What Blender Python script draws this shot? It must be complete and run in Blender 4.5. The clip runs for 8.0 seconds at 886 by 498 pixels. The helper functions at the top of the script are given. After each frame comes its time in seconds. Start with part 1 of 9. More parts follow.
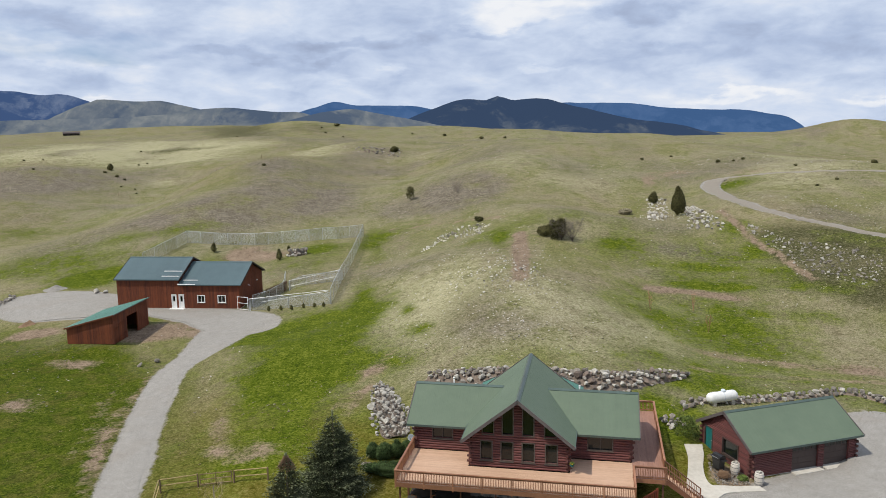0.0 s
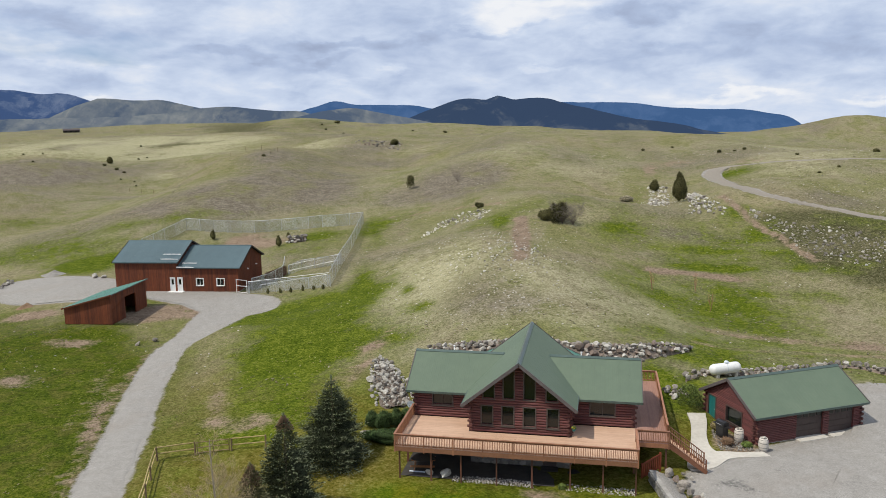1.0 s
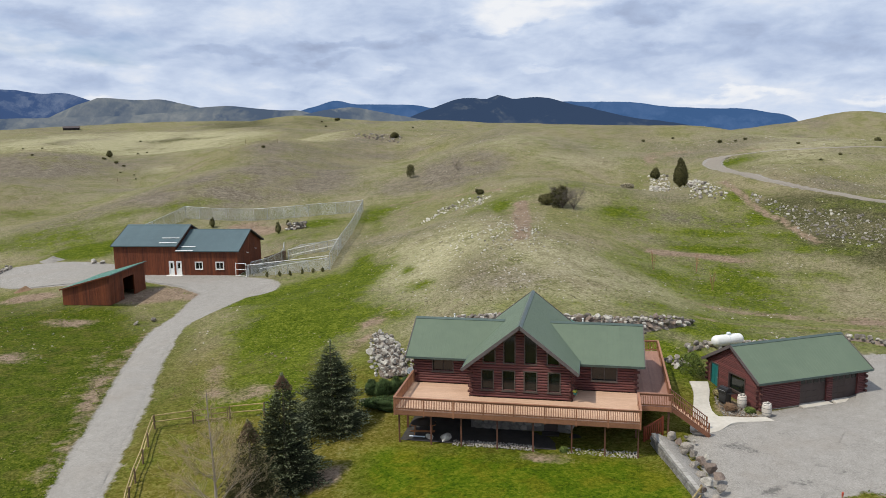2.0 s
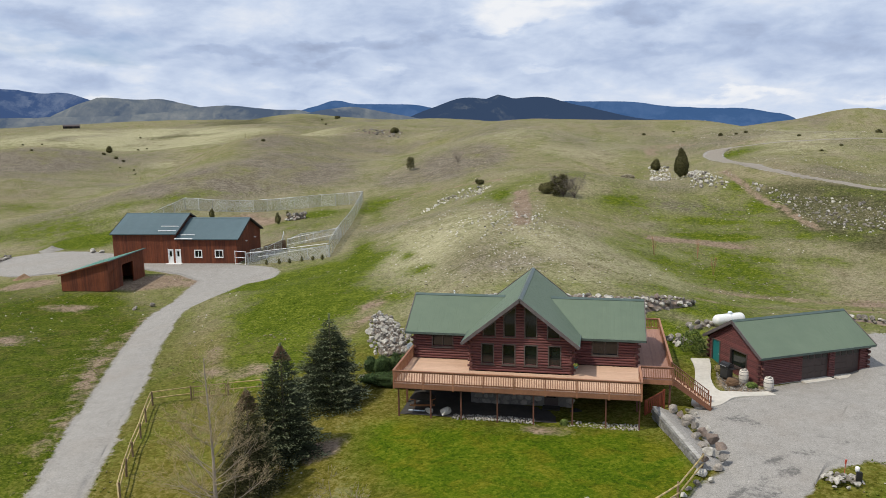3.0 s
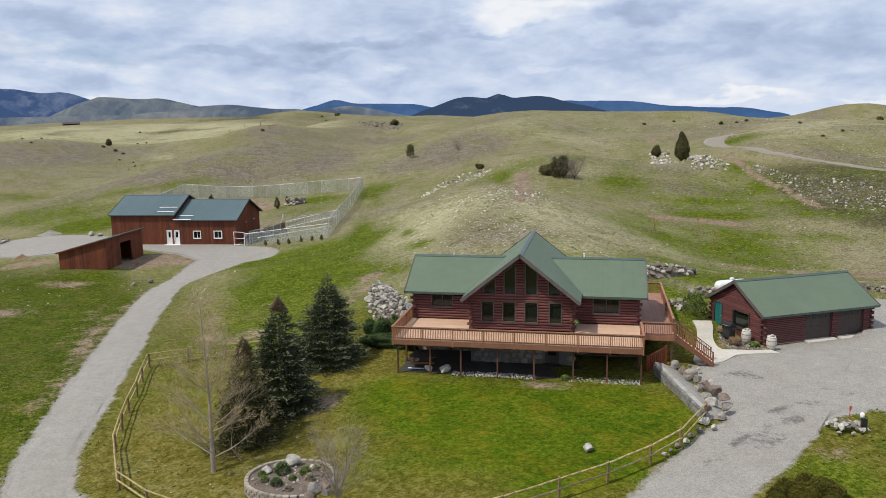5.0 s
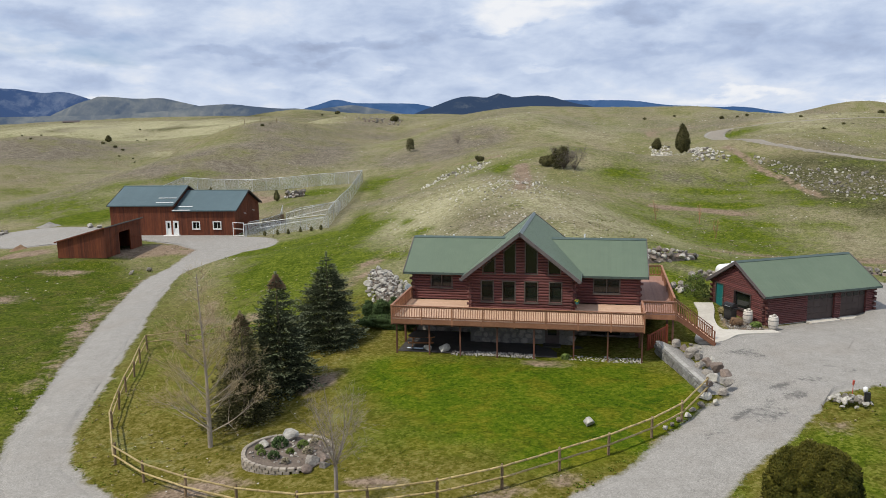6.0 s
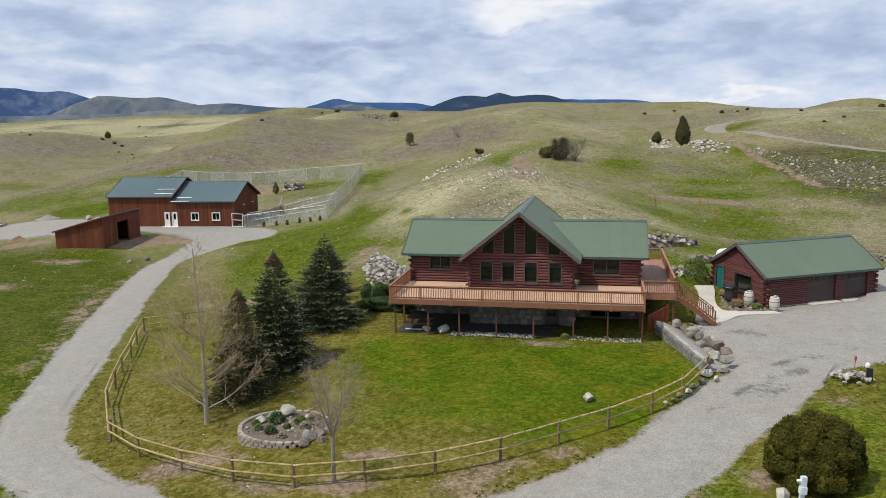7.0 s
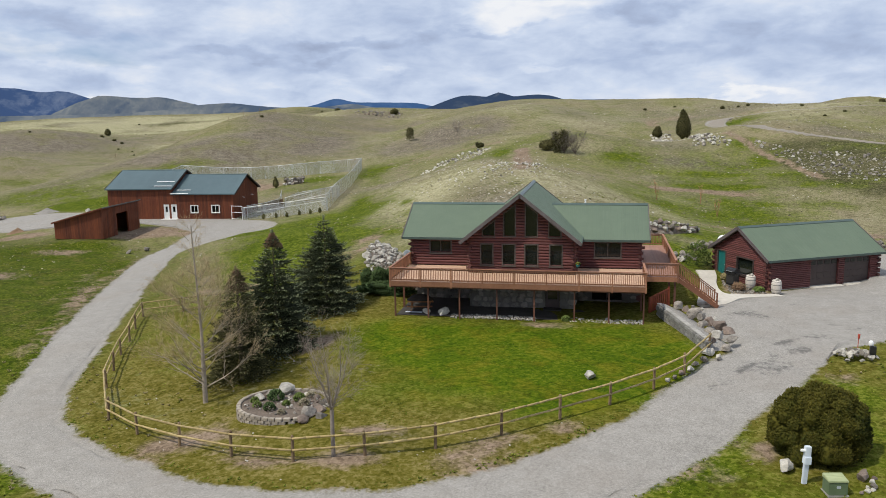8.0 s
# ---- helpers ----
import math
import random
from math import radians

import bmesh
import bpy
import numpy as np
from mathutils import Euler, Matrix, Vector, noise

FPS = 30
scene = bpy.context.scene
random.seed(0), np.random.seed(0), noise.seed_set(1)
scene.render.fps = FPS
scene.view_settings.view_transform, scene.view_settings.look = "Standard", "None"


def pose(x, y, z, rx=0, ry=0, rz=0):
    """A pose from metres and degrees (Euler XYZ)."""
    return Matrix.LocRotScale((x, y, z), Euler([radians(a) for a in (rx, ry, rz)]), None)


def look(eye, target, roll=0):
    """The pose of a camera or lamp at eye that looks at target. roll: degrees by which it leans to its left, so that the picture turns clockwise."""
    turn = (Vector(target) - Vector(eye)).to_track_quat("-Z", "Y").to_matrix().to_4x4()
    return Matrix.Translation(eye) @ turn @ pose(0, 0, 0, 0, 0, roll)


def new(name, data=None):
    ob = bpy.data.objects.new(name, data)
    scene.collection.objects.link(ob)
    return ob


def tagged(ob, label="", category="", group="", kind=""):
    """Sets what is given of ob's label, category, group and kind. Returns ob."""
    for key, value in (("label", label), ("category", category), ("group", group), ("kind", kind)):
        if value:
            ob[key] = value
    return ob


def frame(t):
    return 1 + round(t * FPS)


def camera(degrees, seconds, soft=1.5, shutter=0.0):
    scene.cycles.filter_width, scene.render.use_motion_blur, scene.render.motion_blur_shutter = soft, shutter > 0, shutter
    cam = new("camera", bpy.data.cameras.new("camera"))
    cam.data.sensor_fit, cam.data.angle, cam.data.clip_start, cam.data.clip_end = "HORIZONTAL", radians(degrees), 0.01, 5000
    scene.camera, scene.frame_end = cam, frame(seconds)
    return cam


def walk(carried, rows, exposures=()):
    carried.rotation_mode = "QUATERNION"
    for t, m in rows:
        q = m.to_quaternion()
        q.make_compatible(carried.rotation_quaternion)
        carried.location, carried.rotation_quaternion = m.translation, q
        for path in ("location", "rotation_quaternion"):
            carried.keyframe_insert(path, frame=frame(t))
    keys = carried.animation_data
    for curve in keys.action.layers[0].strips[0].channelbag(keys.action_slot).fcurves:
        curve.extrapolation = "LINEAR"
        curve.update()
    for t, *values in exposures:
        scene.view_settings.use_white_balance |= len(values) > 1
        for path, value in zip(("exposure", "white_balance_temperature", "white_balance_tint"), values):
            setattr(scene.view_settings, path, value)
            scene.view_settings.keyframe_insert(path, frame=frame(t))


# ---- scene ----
cam = camera(58.68, 8.0, 0.9)
walk(cam, [
    (0.0, pose(5.565, -57.635, 28.567, 0, 0, 11.201) @ pose(0, 0, 0, 80.491) @ pose(0, 0, 0, 0, 0, -0.804)),
    (0.5, pose(5.521, -57.467, 27.071, 0, 0, 11.217) @ pose(0, 0, 0, 80.473) @ pose(0, 0, 0, 0, 0, -0.775)),
    (1.0, pose(5.473, -57.338, 25.663, 0, 0, 11.221) @ pose(0, 0, 0, 80.489) @ pose(0, 0, 0, 0, 0, -0.765)),
    (1.5, pose(5.445, -57.265, 24.186, 0, 0, 11.227) @ pose(0, 0, 0, 80.483) @ pose(0, 0, 0, 0, 0, -0.776)),
    (2.0, pose(5.420, -57.227, 22.873, 0, 0, 11.231) @ pose(0, 0, 0, 80.492) @ pose(0, 0, 0, 0, 0, -0.792)),
    (3.5, pose(5.423, -57.146, 20.066, 0, 0, 11.254) @ pose(0, 0, 0, 80.498) @ pose(0, 0, 0, 0, 0, -0.804)),
    (4.0, pose(5.439, -57.164, 19.305, 0, 0, 11.245) @ pose(0, 0, 0, 80.497) @ pose(0, 0, 0, 0, 0, -0.813)),
    (4.5, pose(5.416, -57.158, 18.486, 0, 0, 11.249) @ pose(0, 0, 0, 80.503) @ pose(0, 0, 0, 0, 0, -0.827)),
    (6.0, pose(5.425, -56.942, 16.129, 0, 0, 11.282) @ pose(0, 0, 0, 80.495) @ pose(0, 0, 0, 0, 0, -0.860)),
    (6.5, pose(5.454, -56.860, 15.413, 0, 0, 11.287) @ pose(0, 0, 0, 80.472) @ pose(0, 0, 0, 0, 0, -0.863)),
    (7.0, pose(5.461, -56.781, 14.730, 0, 0, 11.286) @ pose(0, 0, 0, 80.459) @ pose(0, 0, 0, 0, 0, -0.874)),
    (7.5, pose(5.434, -56.728, 14.079, 0, 0, 11.290) @ pose(0, 0, 0, 80.459) @ pose(0, 0, 0, 0, 0, -0.895)),
    (8.0, pose(5.416, -56.688, 13.449, 0, 0, 11.293) @ pose(0, 0, 0, 80.473) @ pose(0, 0, 0, 0, 0, -0.894)),
])

# ---- sky and sun ----
SUN_FROM = Vector((-0.42, -0.34, 0.84)).normalized()
SUN_EL = math.asin(SUN_FROM.z)
SUN_AZ = math.atan2(SUN_FROM.x, SUN_FROM.y)
world = bpy.data.worlds.new("sky")
scene.world = world
world.use_nodes = True


def link(nt, a, b):
    nt.links.new(a, b)


def times(nt, a, b, op="MULTIPLY"):
    m = nt.nodes.new("ShaderNodeMath")
    m.operation = op
    for k, v in ((0, a), (1, b)):
        if isinstance(v, (int, float)):
            m.inputs[k].default_value = v
        else:
            link(nt, v, m.inputs[k])
    return m.outputs[0]


BANKS = [(-0.663, 0.11, 0.122, 0.02, -0.13), (-0.646, 0.049, 0.122, 0.019, -0.1), (-0.298, 0.092, 0.093, 0.013, -0.15), (-0.451, 0.077, 0.079, 0.009, -0.1), (-0.32, 0.07, 0.05, 0.007, -0.08), (0.034, 0.126, 0.108, 0.017, -0.15), (-0.127, 0.106, 0.079, 0.006, -0.09), (0.061, 0.081, 0.065, 0.007, -0.05), (0.267, 0.117, 0.093, 0.016, -0.05), (-0.561, 0.056, 0.043, 0.01, 0.1), (-0.417, 0.12, 0.122, 0.029, 0.11), (-0.077, 0.133, 0.085, 0.031, 0.27), (-0.256, 0.049, 0.029, 0.006, 0.12), (-0.355, 0.042, 0.086, 0.007, 0.05), (0.153, 0.018, 0.079, 0.007, 0.16), (0.296, 0.022, 0.043, 0.007, 0.17), (-0.077, 0.052, 0.043, 0.007, 0.1), (-0.657, 0.074, 0.072, 0.006, 0.06), (-0.601, 0.026, 0.029, 0.005, 0.12), (0.196, 0.074, 0.172, 0.043, -0.15), (0.02, 0.063, 0.086, 0.022, -0.05)]


def build_sky():
    nt = world.node_tree
    nt.nodes.clear()
    N = nt.nodes.new
    out, bg = N("ShaderNodeOutputWorld"), N("ShaderNodeBackground")
    sky = N("ShaderNodeTexSky")
    sky.sky_type, sky.sun_disc = "NISHITA", False
    sky.sun_elevation, sky.sun_rotation = SUN_EL, SUN_AZ
    gain = N("ShaderNodeVectorMath")
    gain.operation = "SCALE"
    gain.inputs["Scale"].default_value = 0.085
    tint = N("ShaderNodeVectorMath")
    tint.operation = "MULTIPLY"
    tint.inputs[1].default_value = (0.72, 0.95, 1.40)
    link(nt, sky.outputs["Color"], tint.inputs[0])
    link(nt, tint.outputs[0], gain.inputs[0])
    # a flat cloud deck: the view direction meets a plane overhead
    tc, sep = N("ShaderNodeTexCoord"), N("ShaderNodeSeparateXYZ")
    link(nt, tc.outputs["Generated"], sep.inputs[0])
    up = N("ShaderNodeMath")
    up.operation, up.inputs[1].default_value = "MAXIMUM", -0.08
    link(nt, sep.outputs["Z"], up.inputs[0])
    add = N("ShaderNodeMath")
    add.operation, add.inputs[1].default_value = "ADD", 0.25
    link(nt, up.outputs[0], add.inputs[0])
    plane = []
    for axis in ("X", "Y"):
        d = N("ShaderNodeMath")
        d.operation = "DIVIDE"
        link(nt, sep.outputs[axis], d.inputs[0])
        link(nt, add.outputs[0], d.inputs[1])
        plane.append(d)
    deck = N("ShaderNodeCombineXYZ")
    link(nt, plane[0].outputs[0], deck.inputs["X"])
    link(nt, plane[1].outputs[0], deck.inputs["Y"])

    def cloud_noise(scale, detail, rough, distortion, offset):
        mp, nz = N("ShaderNodeMapping"), N("ShaderNodeTexNoise")
        mp.inputs["Location"].default_value = offset
        mp.inputs["Scale"].default_value = (scale, scale * 0.9, 1)
        nz.inputs["Scale"].default_value, nz.inputs["Detail"].default_value = 1.0, detail
        nz.inputs["Roughness"].default_value, nz.inputs["Distortion"].default_value = rough, distortion
        link(nt, deck.outputs[0], mp.inputs["Vector"])
        link(nt, mp.outputs[0], nz.inputs["Vector"])
        return nz

    big = cloud_noise(0.75, 8, 0.50, 0.15, (3.1, 1.7, 0))
    fine = cloud_noise(2.2, 6, 0.52, 0.2, (8.3, 5.2, 0))
    # rounded heads: the noise folded about its middle
    fold, puff = N("ShaderNodeMath"), N("ShaderNodeMath")
    fold.operation, fold.inputs[1].default_value = "SUBTRACT", 0.5
    puff.operation = "ABSOLUTE"
    link(nt, fine.outputs["Fac"], fold.inputs[0])
    link(nt, fold.outputs[0], puff.inputs[0])
    mix = N("ShaderNodeMath")
    mix.operation = "MULTIPLY_ADD"
    mix.inputs[1].default_value = 0.30
    link(nt, puff.outputs[0], mix.inputs[0])
    link(nt, big.outputs["Fac"], mix.inputs[2])
    # cloud banks: bearing and height above the horizon, reach along and across (radians), weight
    bearing, level = N("ShaderNodeMath"), N("ShaderNodeCombineXYZ")
    bearing.operation = "ARCTAN2"
    link(nt, sep.outputs["X"], bearing.inputs[0])
    link(nt, sep.outputs["Y"], bearing.inputs[1])
    link(nt, bearing.outputs[0], level.inputs["X"])
    link(nt, sep.outputs["Z"], level.inputs["Y"])
    wob, shifted = N("ShaderNodeTexNoise"), N("ShaderNodeVectorMath")
    wob.inputs["Scale"].default_value, wob.inputs["Detail"].default_value, wob.inputs["Roughness"].default_value = 9.0, 7, 0.55
    stretch = N("ShaderNodeMapping")
    stretch.inputs["Scale"].default_value = (1.0, 2.4, 1.0)
    link(nt, level.outputs[0], stretch.inputs["Vector"])
    link(nt, stretch.outputs[0], wob.inputs["Vector"])
    centred = N("ShaderNodeVectorMath")
    centred.operation, centred.inputs[1].default_value = "SUBTRACT", (0.5, 0.5, 0.5)
    link(nt, wob.outputs["Color"], centred.inputs[0])
    shifted.operation, shifted.inputs[1].default_value = "MULTIPLY_ADD", (0.17, 0.10, 0.0)
    link(nt, centred.outputs[0], shifted.inputs[0])
    link(nt, level.outputs[0], shifted.inputs[2])
    # billows in the banks
    heads, lumps = N("ShaderNodeMapping"), N("ShaderNodeTexNoise")
    heads.inputs["Scale"].default_value = (15.0, 36.0, 1.0)
    lumps.inputs["Scale"].default_value, lumps.inputs["Detail"].default_value, lumps.inputs["Roughness"].default_value = 1.0, 9, 0.56
    lumps.inputs["Distortion"].default_value = 0.25
    link(nt, level.outputs[0], heads.inputs["Vector"])
    link(nt, heads.outputs[0], lumps.inputs["Vector"])
    calm = times(nt, times(nt, mix.outputs[0], 0.5), 0.315, "ADD")
    total = times(nt, calm, times(nt, times(nt, lumps.outputs["Fac"], 0.5, "SUBTRACT"), 0.58), "ADD")
    for az, el, along, across, weight in BANKS:
        mp, far, soft = N("ShaderNodeMapping"), N("ShaderNodeVectorMath"), N("ShaderNodeMapRange")
        mp.inputs["Scale"].default_value = (1 / along, 1 / across, 0)
        mp.inputs["Location"].default_value = (-az / along, -el / across, 0)
        far.operation = "LENGTH"
        soft.interpolation_type = "SMOOTHSTEP"
        soft.inputs["From Min"].default_value, soft.inputs["From Max"].default_value = 1.25, 0.35
        soft.inputs["To Min"].default_value, soft.inputs["To Max"].default_value = 0.0, weight
        link(nt, shifted.outputs[0], mp.inputs["Vector"])
        link(nt, mp.outputs[0], far.inputs[0])
        link(nt, far.outputs["Value"], soft.inputs["Value"])
        total = times(nt, total, soft.outputs[0], "ADD")
    tone = N("ShaderNodeValToRGB")
    tone.color_ramp.elements[0].position, tone.color_ramp.elements[0].color = 0.28, (0.36, 0.43, 0.595, 1)
    tone.color_ramp.elements[1].position, tone.color_ramp.elements[1].color = 0.80, (0.90, 0.92, 0.96, 1)
    e = tone.color_ramp.elements.new(0.43)
    e.color = (0.465, 0.56, 0.755, 1)
    e = tone.color_ramp.elements.new(0.58)
    e.color = (0.625, 0.715, 0.88, 1)
    link(nt, total, tone.inputs["Fac"])
    holes = cloud_noise(0.7, 6, 0.55, 0.2, (21.0, 14.0, 0))
    cover = N("ShaderNodeMapRange")
    cover.inputs["From Min"].default_value, cover.inputs["From Max"].default_value = 0.27, 0.40
    link(nt, holes.outputs["Fac"], cover.inputs["Value"])
    both = N("ShaderNodeMix")
    both.data_type = "RGBA"
    link(nt, cover.outputs[0], both.inputs["Factor"])
    link(nt, gain.outputs[0], both.inputs["A"])
    link(nt, tone.outputs["Color"], both.inputs["B"])
    link(nt, both.outputs["Result"], bg.inputs["Color"])
    bg.inputs["Strength"].default_value = 0.96
    link(nt, bg.outputs[0], out.inputs["Surface"])


build_sky()
sun = new("sun", bpy.data.lights.new("sun", "SUN"))
sun.data.energy, sun.data.angle, sun.data.color = 3.5, radians(0.9), (1.0, 0.935, 0.815)
sun.matrix_world = look(SUN_FROM * 400, (0, 0, 0))
scene.view_settings.exposure = 0.0

# ---- materials ----
def tree_of(name):
    m = bpy.data.materials.new(name)
    m.use_nodes = True
    nt = m.node_tree
    return m, nt, nt.nodes["Principled BSDF"]


def noise_node(nt, vec, scale, detail=4.0, rough=0.55, distortion=0.0):
    n = nt.nodes.new("ShaderNodeTexNoise")
    n.inputs["Scale"].default_value, n.inputs["Detail"].default_value = scale, detail
    n.inputs["Roughness"].default_value, n.inputs["Distortion"].default_value = rough, distortion
    link(nt, vec, n.inputs["Vector"])
    return n.outputs["Fac"]


def ramp(nt, fac, stops):
    r = nt.nodes.new("ShaderNodeValToRGB")
    els = r.color_ramp.elements
    while len(els) < len(stops):
        els.new(0.5)
    for e, (p, c) in zip(els, stops):
        e.position, e.color = p, (*c, 1)
    link(nt, fac, r.inputs["Fac"])
    return r.outputs["Color"]


def mixed(nt, fac, a, b, mode="MIX"):
    m = nt.nodes.new("ShaderNodeMix")
    m.data_type, m.blend_type = "RGBA", mode
    for sock, v in (("Factor", fac), ("A", a), ("B", b)):
        if isinstance(v, (int, float)):
            m.inputs[sock].default_value = v
        elif isinstance(v, tuple):
            m.inputs[sock].default_value = (*v, 1)
        else:
            link(nt, v, m.inputs[sock])
    return m.outputs["Result"]


def mapped(nt, value, lo, hi, a=0.0, b=1.0):
    m = nt.nodes.new("ShaderNodeMapRange")
    m.inputs["From Min"].default_value, m.inputs["From Max"].default_value = lo, hi
    m.inputs["To Min"].default_value, m.inputs["To Max"].default_value = a, b
    link(nt, value, m.inputs["Value"])
    return m.outputs[0]


def coords(nt, kind="Object", scale=(1, 1, 1)):
    tc, mp = nt.nodes.new("ShaderNodeTexCoord"), nt.nodes.new("ShaderNodeMapping")
    mp.inputs["Scale"].default_value = scale
    link(nt, tc.outputs[kind], mp.inputs["Vector"])
    return mp.outputs[0]


def world_coords(nt, scale=(1, 1, 1)):
    g, mp = nt.nodes.new("ShaderNodeNewGeometry"), nt.nodes.new("ShaderNodeMapping")
    mp.inputs["Scale"].default_value = scale
    link(nt, g.outputs["Position"], mp.inputs["Vector"])
    return mp.outputs[0]


def bumped(nt, bsdf, height, strength, distance):
    b = nt.nodes.new("ShaderNodeBump")
    b.inputs["Strength"].default_value, b.inputs["Distance"].default_value = strength, distance
    link(nt, height, b.inputs["Height"])
    link(nt, b.outputs[0], bsdf.inputs["Normal"])


def plain(name, dark, light, rough=0.7, scale=6.0, metal=0.0, stretch=(1, 1, 1), bump=0.3, depth=0.01, vary=0.25, where="world", each=0.0):
    """Two tones broken up at two scales, with each object a little different."""
    m, nt, b = tree_of(name)
    v = world_coords(nt, stretch) if where == "world" else coords(nt, "Object", stretch)
    big, fine = noise_node(nt, v, scale * 0.12, 3), noise_node(nt, v, scale, 6, 0.65)
    f = times(nt, times(nt, big, 0.5), times(nt, fine, 0.5), "ADD")
    col = ramp(nt, f, [(0.34, dark), (0.66, light)])
    info = nt.nodes.new("ShaderNodeObjectInfo")
    tint = mapped(nt, info.outputs["Random"], 0, 1, 1 - vary, 1 + vary)
    if each:
        # every leaf or blade has its own lightness
        g = nt.nodes.new("ShaderNodeNewGeometry")
        tint = times(nt, tint, mapped(nt, g.outputs["Random Per Island"], 0, 1, 1 - each, 1 + each))
    hsv = nt.nodes.new("ShaderNodeHueSaturation")
    link(nt, col, hsv.inputs["Color"])
    link(nt, tint, hsv.inputs["Value"])
    link(nt, hsv.outputs[0], b.inputs["Base Color"])
    b.inputs["Roughness"].default_value, b.inputs["Metallic"].default_value = rough, metal
    if each:
        b.inputs["Specular IOR Level"].default_value = 0.1
    if bump:
        bumped(nt, b, fine, bump, depth)
    return m


M = {}
M["log"] = plain("stained_log", (0.082, 0.024, 0.022), (0.16, 0.052, 0.046), 0.62, 9, stretch=(0.25, 0.25, 3), vary=0.2)
M["log_end"] = plain("log_end_grain", (0.06, 0.022, 0.018), (0.13, 0.05, 0.04), 0.75, 14, vary=0.3)
M["barn_board"] = plain("barn_board", (0.074, 0.0160, 0.0052), (0.190, 0.048, 0.014), 0.75, 5, stretch=(2.2, 2.2, 0.22), vary=0.22)
M["deck_board"] = plain("deck_board", (0.45, 0.285, 0.19), (0.57, 0.38, 0.265), 0.75, 4, stretch=(0.6, 2, 1), vary=0.06)
M["deck_red"] = plain("side_deck_board", (0.24, 0.125, 0.09), (0.34, 0.19, 0.14), 0.75, 4, stretch=(2, 0.6, 1), vary=0.12)
M["rail"] = plain("stained_rail", (0.195, 0.082, 0.042), (0.325, 0.152, 0.082), 0.6, 7, vary=0.18)
M["rail_dark"] = plain("dark_stained_timber", (0.075, 0.03, 0.018), (0.15, 0.06, 0.035), 0.65, 7, vary=0.2)
M["stair"] = plain("dark_stained_stair", (0.125, 0.048, 0.024), (0.215, 0.092, 0.048), 0.6, 7, vary=0.18)
M["gate_red"] = plain("red_stained_timber", (0.16, 0.032, 0.012), (0.27, 0.06, 0.025), 0.6, 7, vary=0.2)
M["roof"] = plain("green_metal_roofing", (0.090, 0.128, 0.085), (0.113, 0.153, 0.102), 0.68, 1.2, 0.0, bump=0.05, vary=0.02)
M["roof_trim"] = plain("green_metal_trim", (0.062, 0.092, 0.080), (0.105, 0.145, 0.128), 0.35, 2, 0.3, bump=0.05, vary=0.05)
M["barn_roof"] = plain("blue_green_metal_roofing", (0.062, 0.098, 0.108), (0.082, 0.128, 0.138), 0.45, 1.0, 0.1, bump=0.05, vary=0.05)
M["shed_roof"] = plain("bright_green_metal_roofing", (0.045, 0.145, 0.105), (0.065, 0.195, 0.145), 0.45, 1.0, 0.2, bump=0.05, vary=0.05)
M["fascia"] = plain("dark_grey_fascia", (0.075, 0.062, 0.06), (0.14, 0.118, 0.115), 0.6, 8, vary=0.1)
M["frame"] = plain("window_trim", (0.050, 0.040, 0.034), (0.095, 0.076, 0.064), 0.6, 8, vary=0.1)
M["white"] = plain("white_paint", (0.66, 0.66, 0.64), (0.82, 0.82, 0.80), 0.5, 5, vary=0.05, bump=0.1)
M["teal"] = plain("teal_paint", (0.010, 0.115, 0.115), (0.016, 0.165, 0.16), 0.5, 6, vary=0.05, bump=0.1)
M["garage_door"] = plain("brown_garage_door", (0.042, 0.027, 0.024), (0.062, 0.043, 0.038), 0.55, 3, vary=0.1, bump=0.1)
M["concrete"] = plain("pale_concrete", (0.40, 0.37, 0.32), (0.56, 0.53, 0.47), 0.9, 3, vary=0.06)
M["block"] = plain("concrete_block", (0.15, 0.145, 0.135), (0.29, 0.28, 0.26), 0.92, 8, vary=0.22, bump=0.5)
M["pale_block"] = plain("buff_planter_block", (0.24, 0.205, 0.165), (0.38, 0.335, 0.275), 0.92, 8, vary=0.18, bump=0.5)
M["cap"] = plain("weathered_cap_block", (0.27, 0.255, 0.23), (0.40, 0.385, 0.355), 0.92, 6, vary=0.12, bump=0.4)
M["rock"] = plain("grey_boulder", (0.10, 0.088, 0.074), (0.34, 0.305, 0.262), 0.95, 4, vary=0.42, bump=0.8, depth=0.04, where="object")
M["rock_pale"] = plain("pale_boulder", (0.24, 0.225, 0.195), (0.56, 0.53, 0.47), 0.95, 4, vary=0.22, bump=0.8, depth=0.04, where="object")
M["rock_white"] = plain("bleached_boulder", (0.34, 0.32, 0.27), (0.74, 0.71, 0.63), 0.95, 4, vary=0.15, bump=0.8, depth=0.04, where="object")
M["rock_red"] = plain("reddish_boulder", (0.115, 0.086, 0.070), (0.265, 0.207, 0.168), 0.95, 4, vary=0.25, bump=0.8, depth=0.04, where="object")
M["stone_veneer"] = plain("fieldstone_veneer", (0.11, 0.10, 0.088), (0.30, 0.275, 0.245), 0.9, 5, vary=0.4, bump=0.6)
M["mortar"] = plain("mortar", (0.12, 0.11, 0.10), (0.19, 0.18, 0.165), 0.95, 6)
M["steel"] = plain("galvanised_steel", (0.42, 0.44, 0.46), (0.62, 0.64, 0.66), 0.45, 5, 0.55, bump=0.05)
M["black"] = plain("black_enamel", (0.012, 0.012, 0.013), (0.03, 0.03, 0.032), 0.35, 6, bump=0.1)
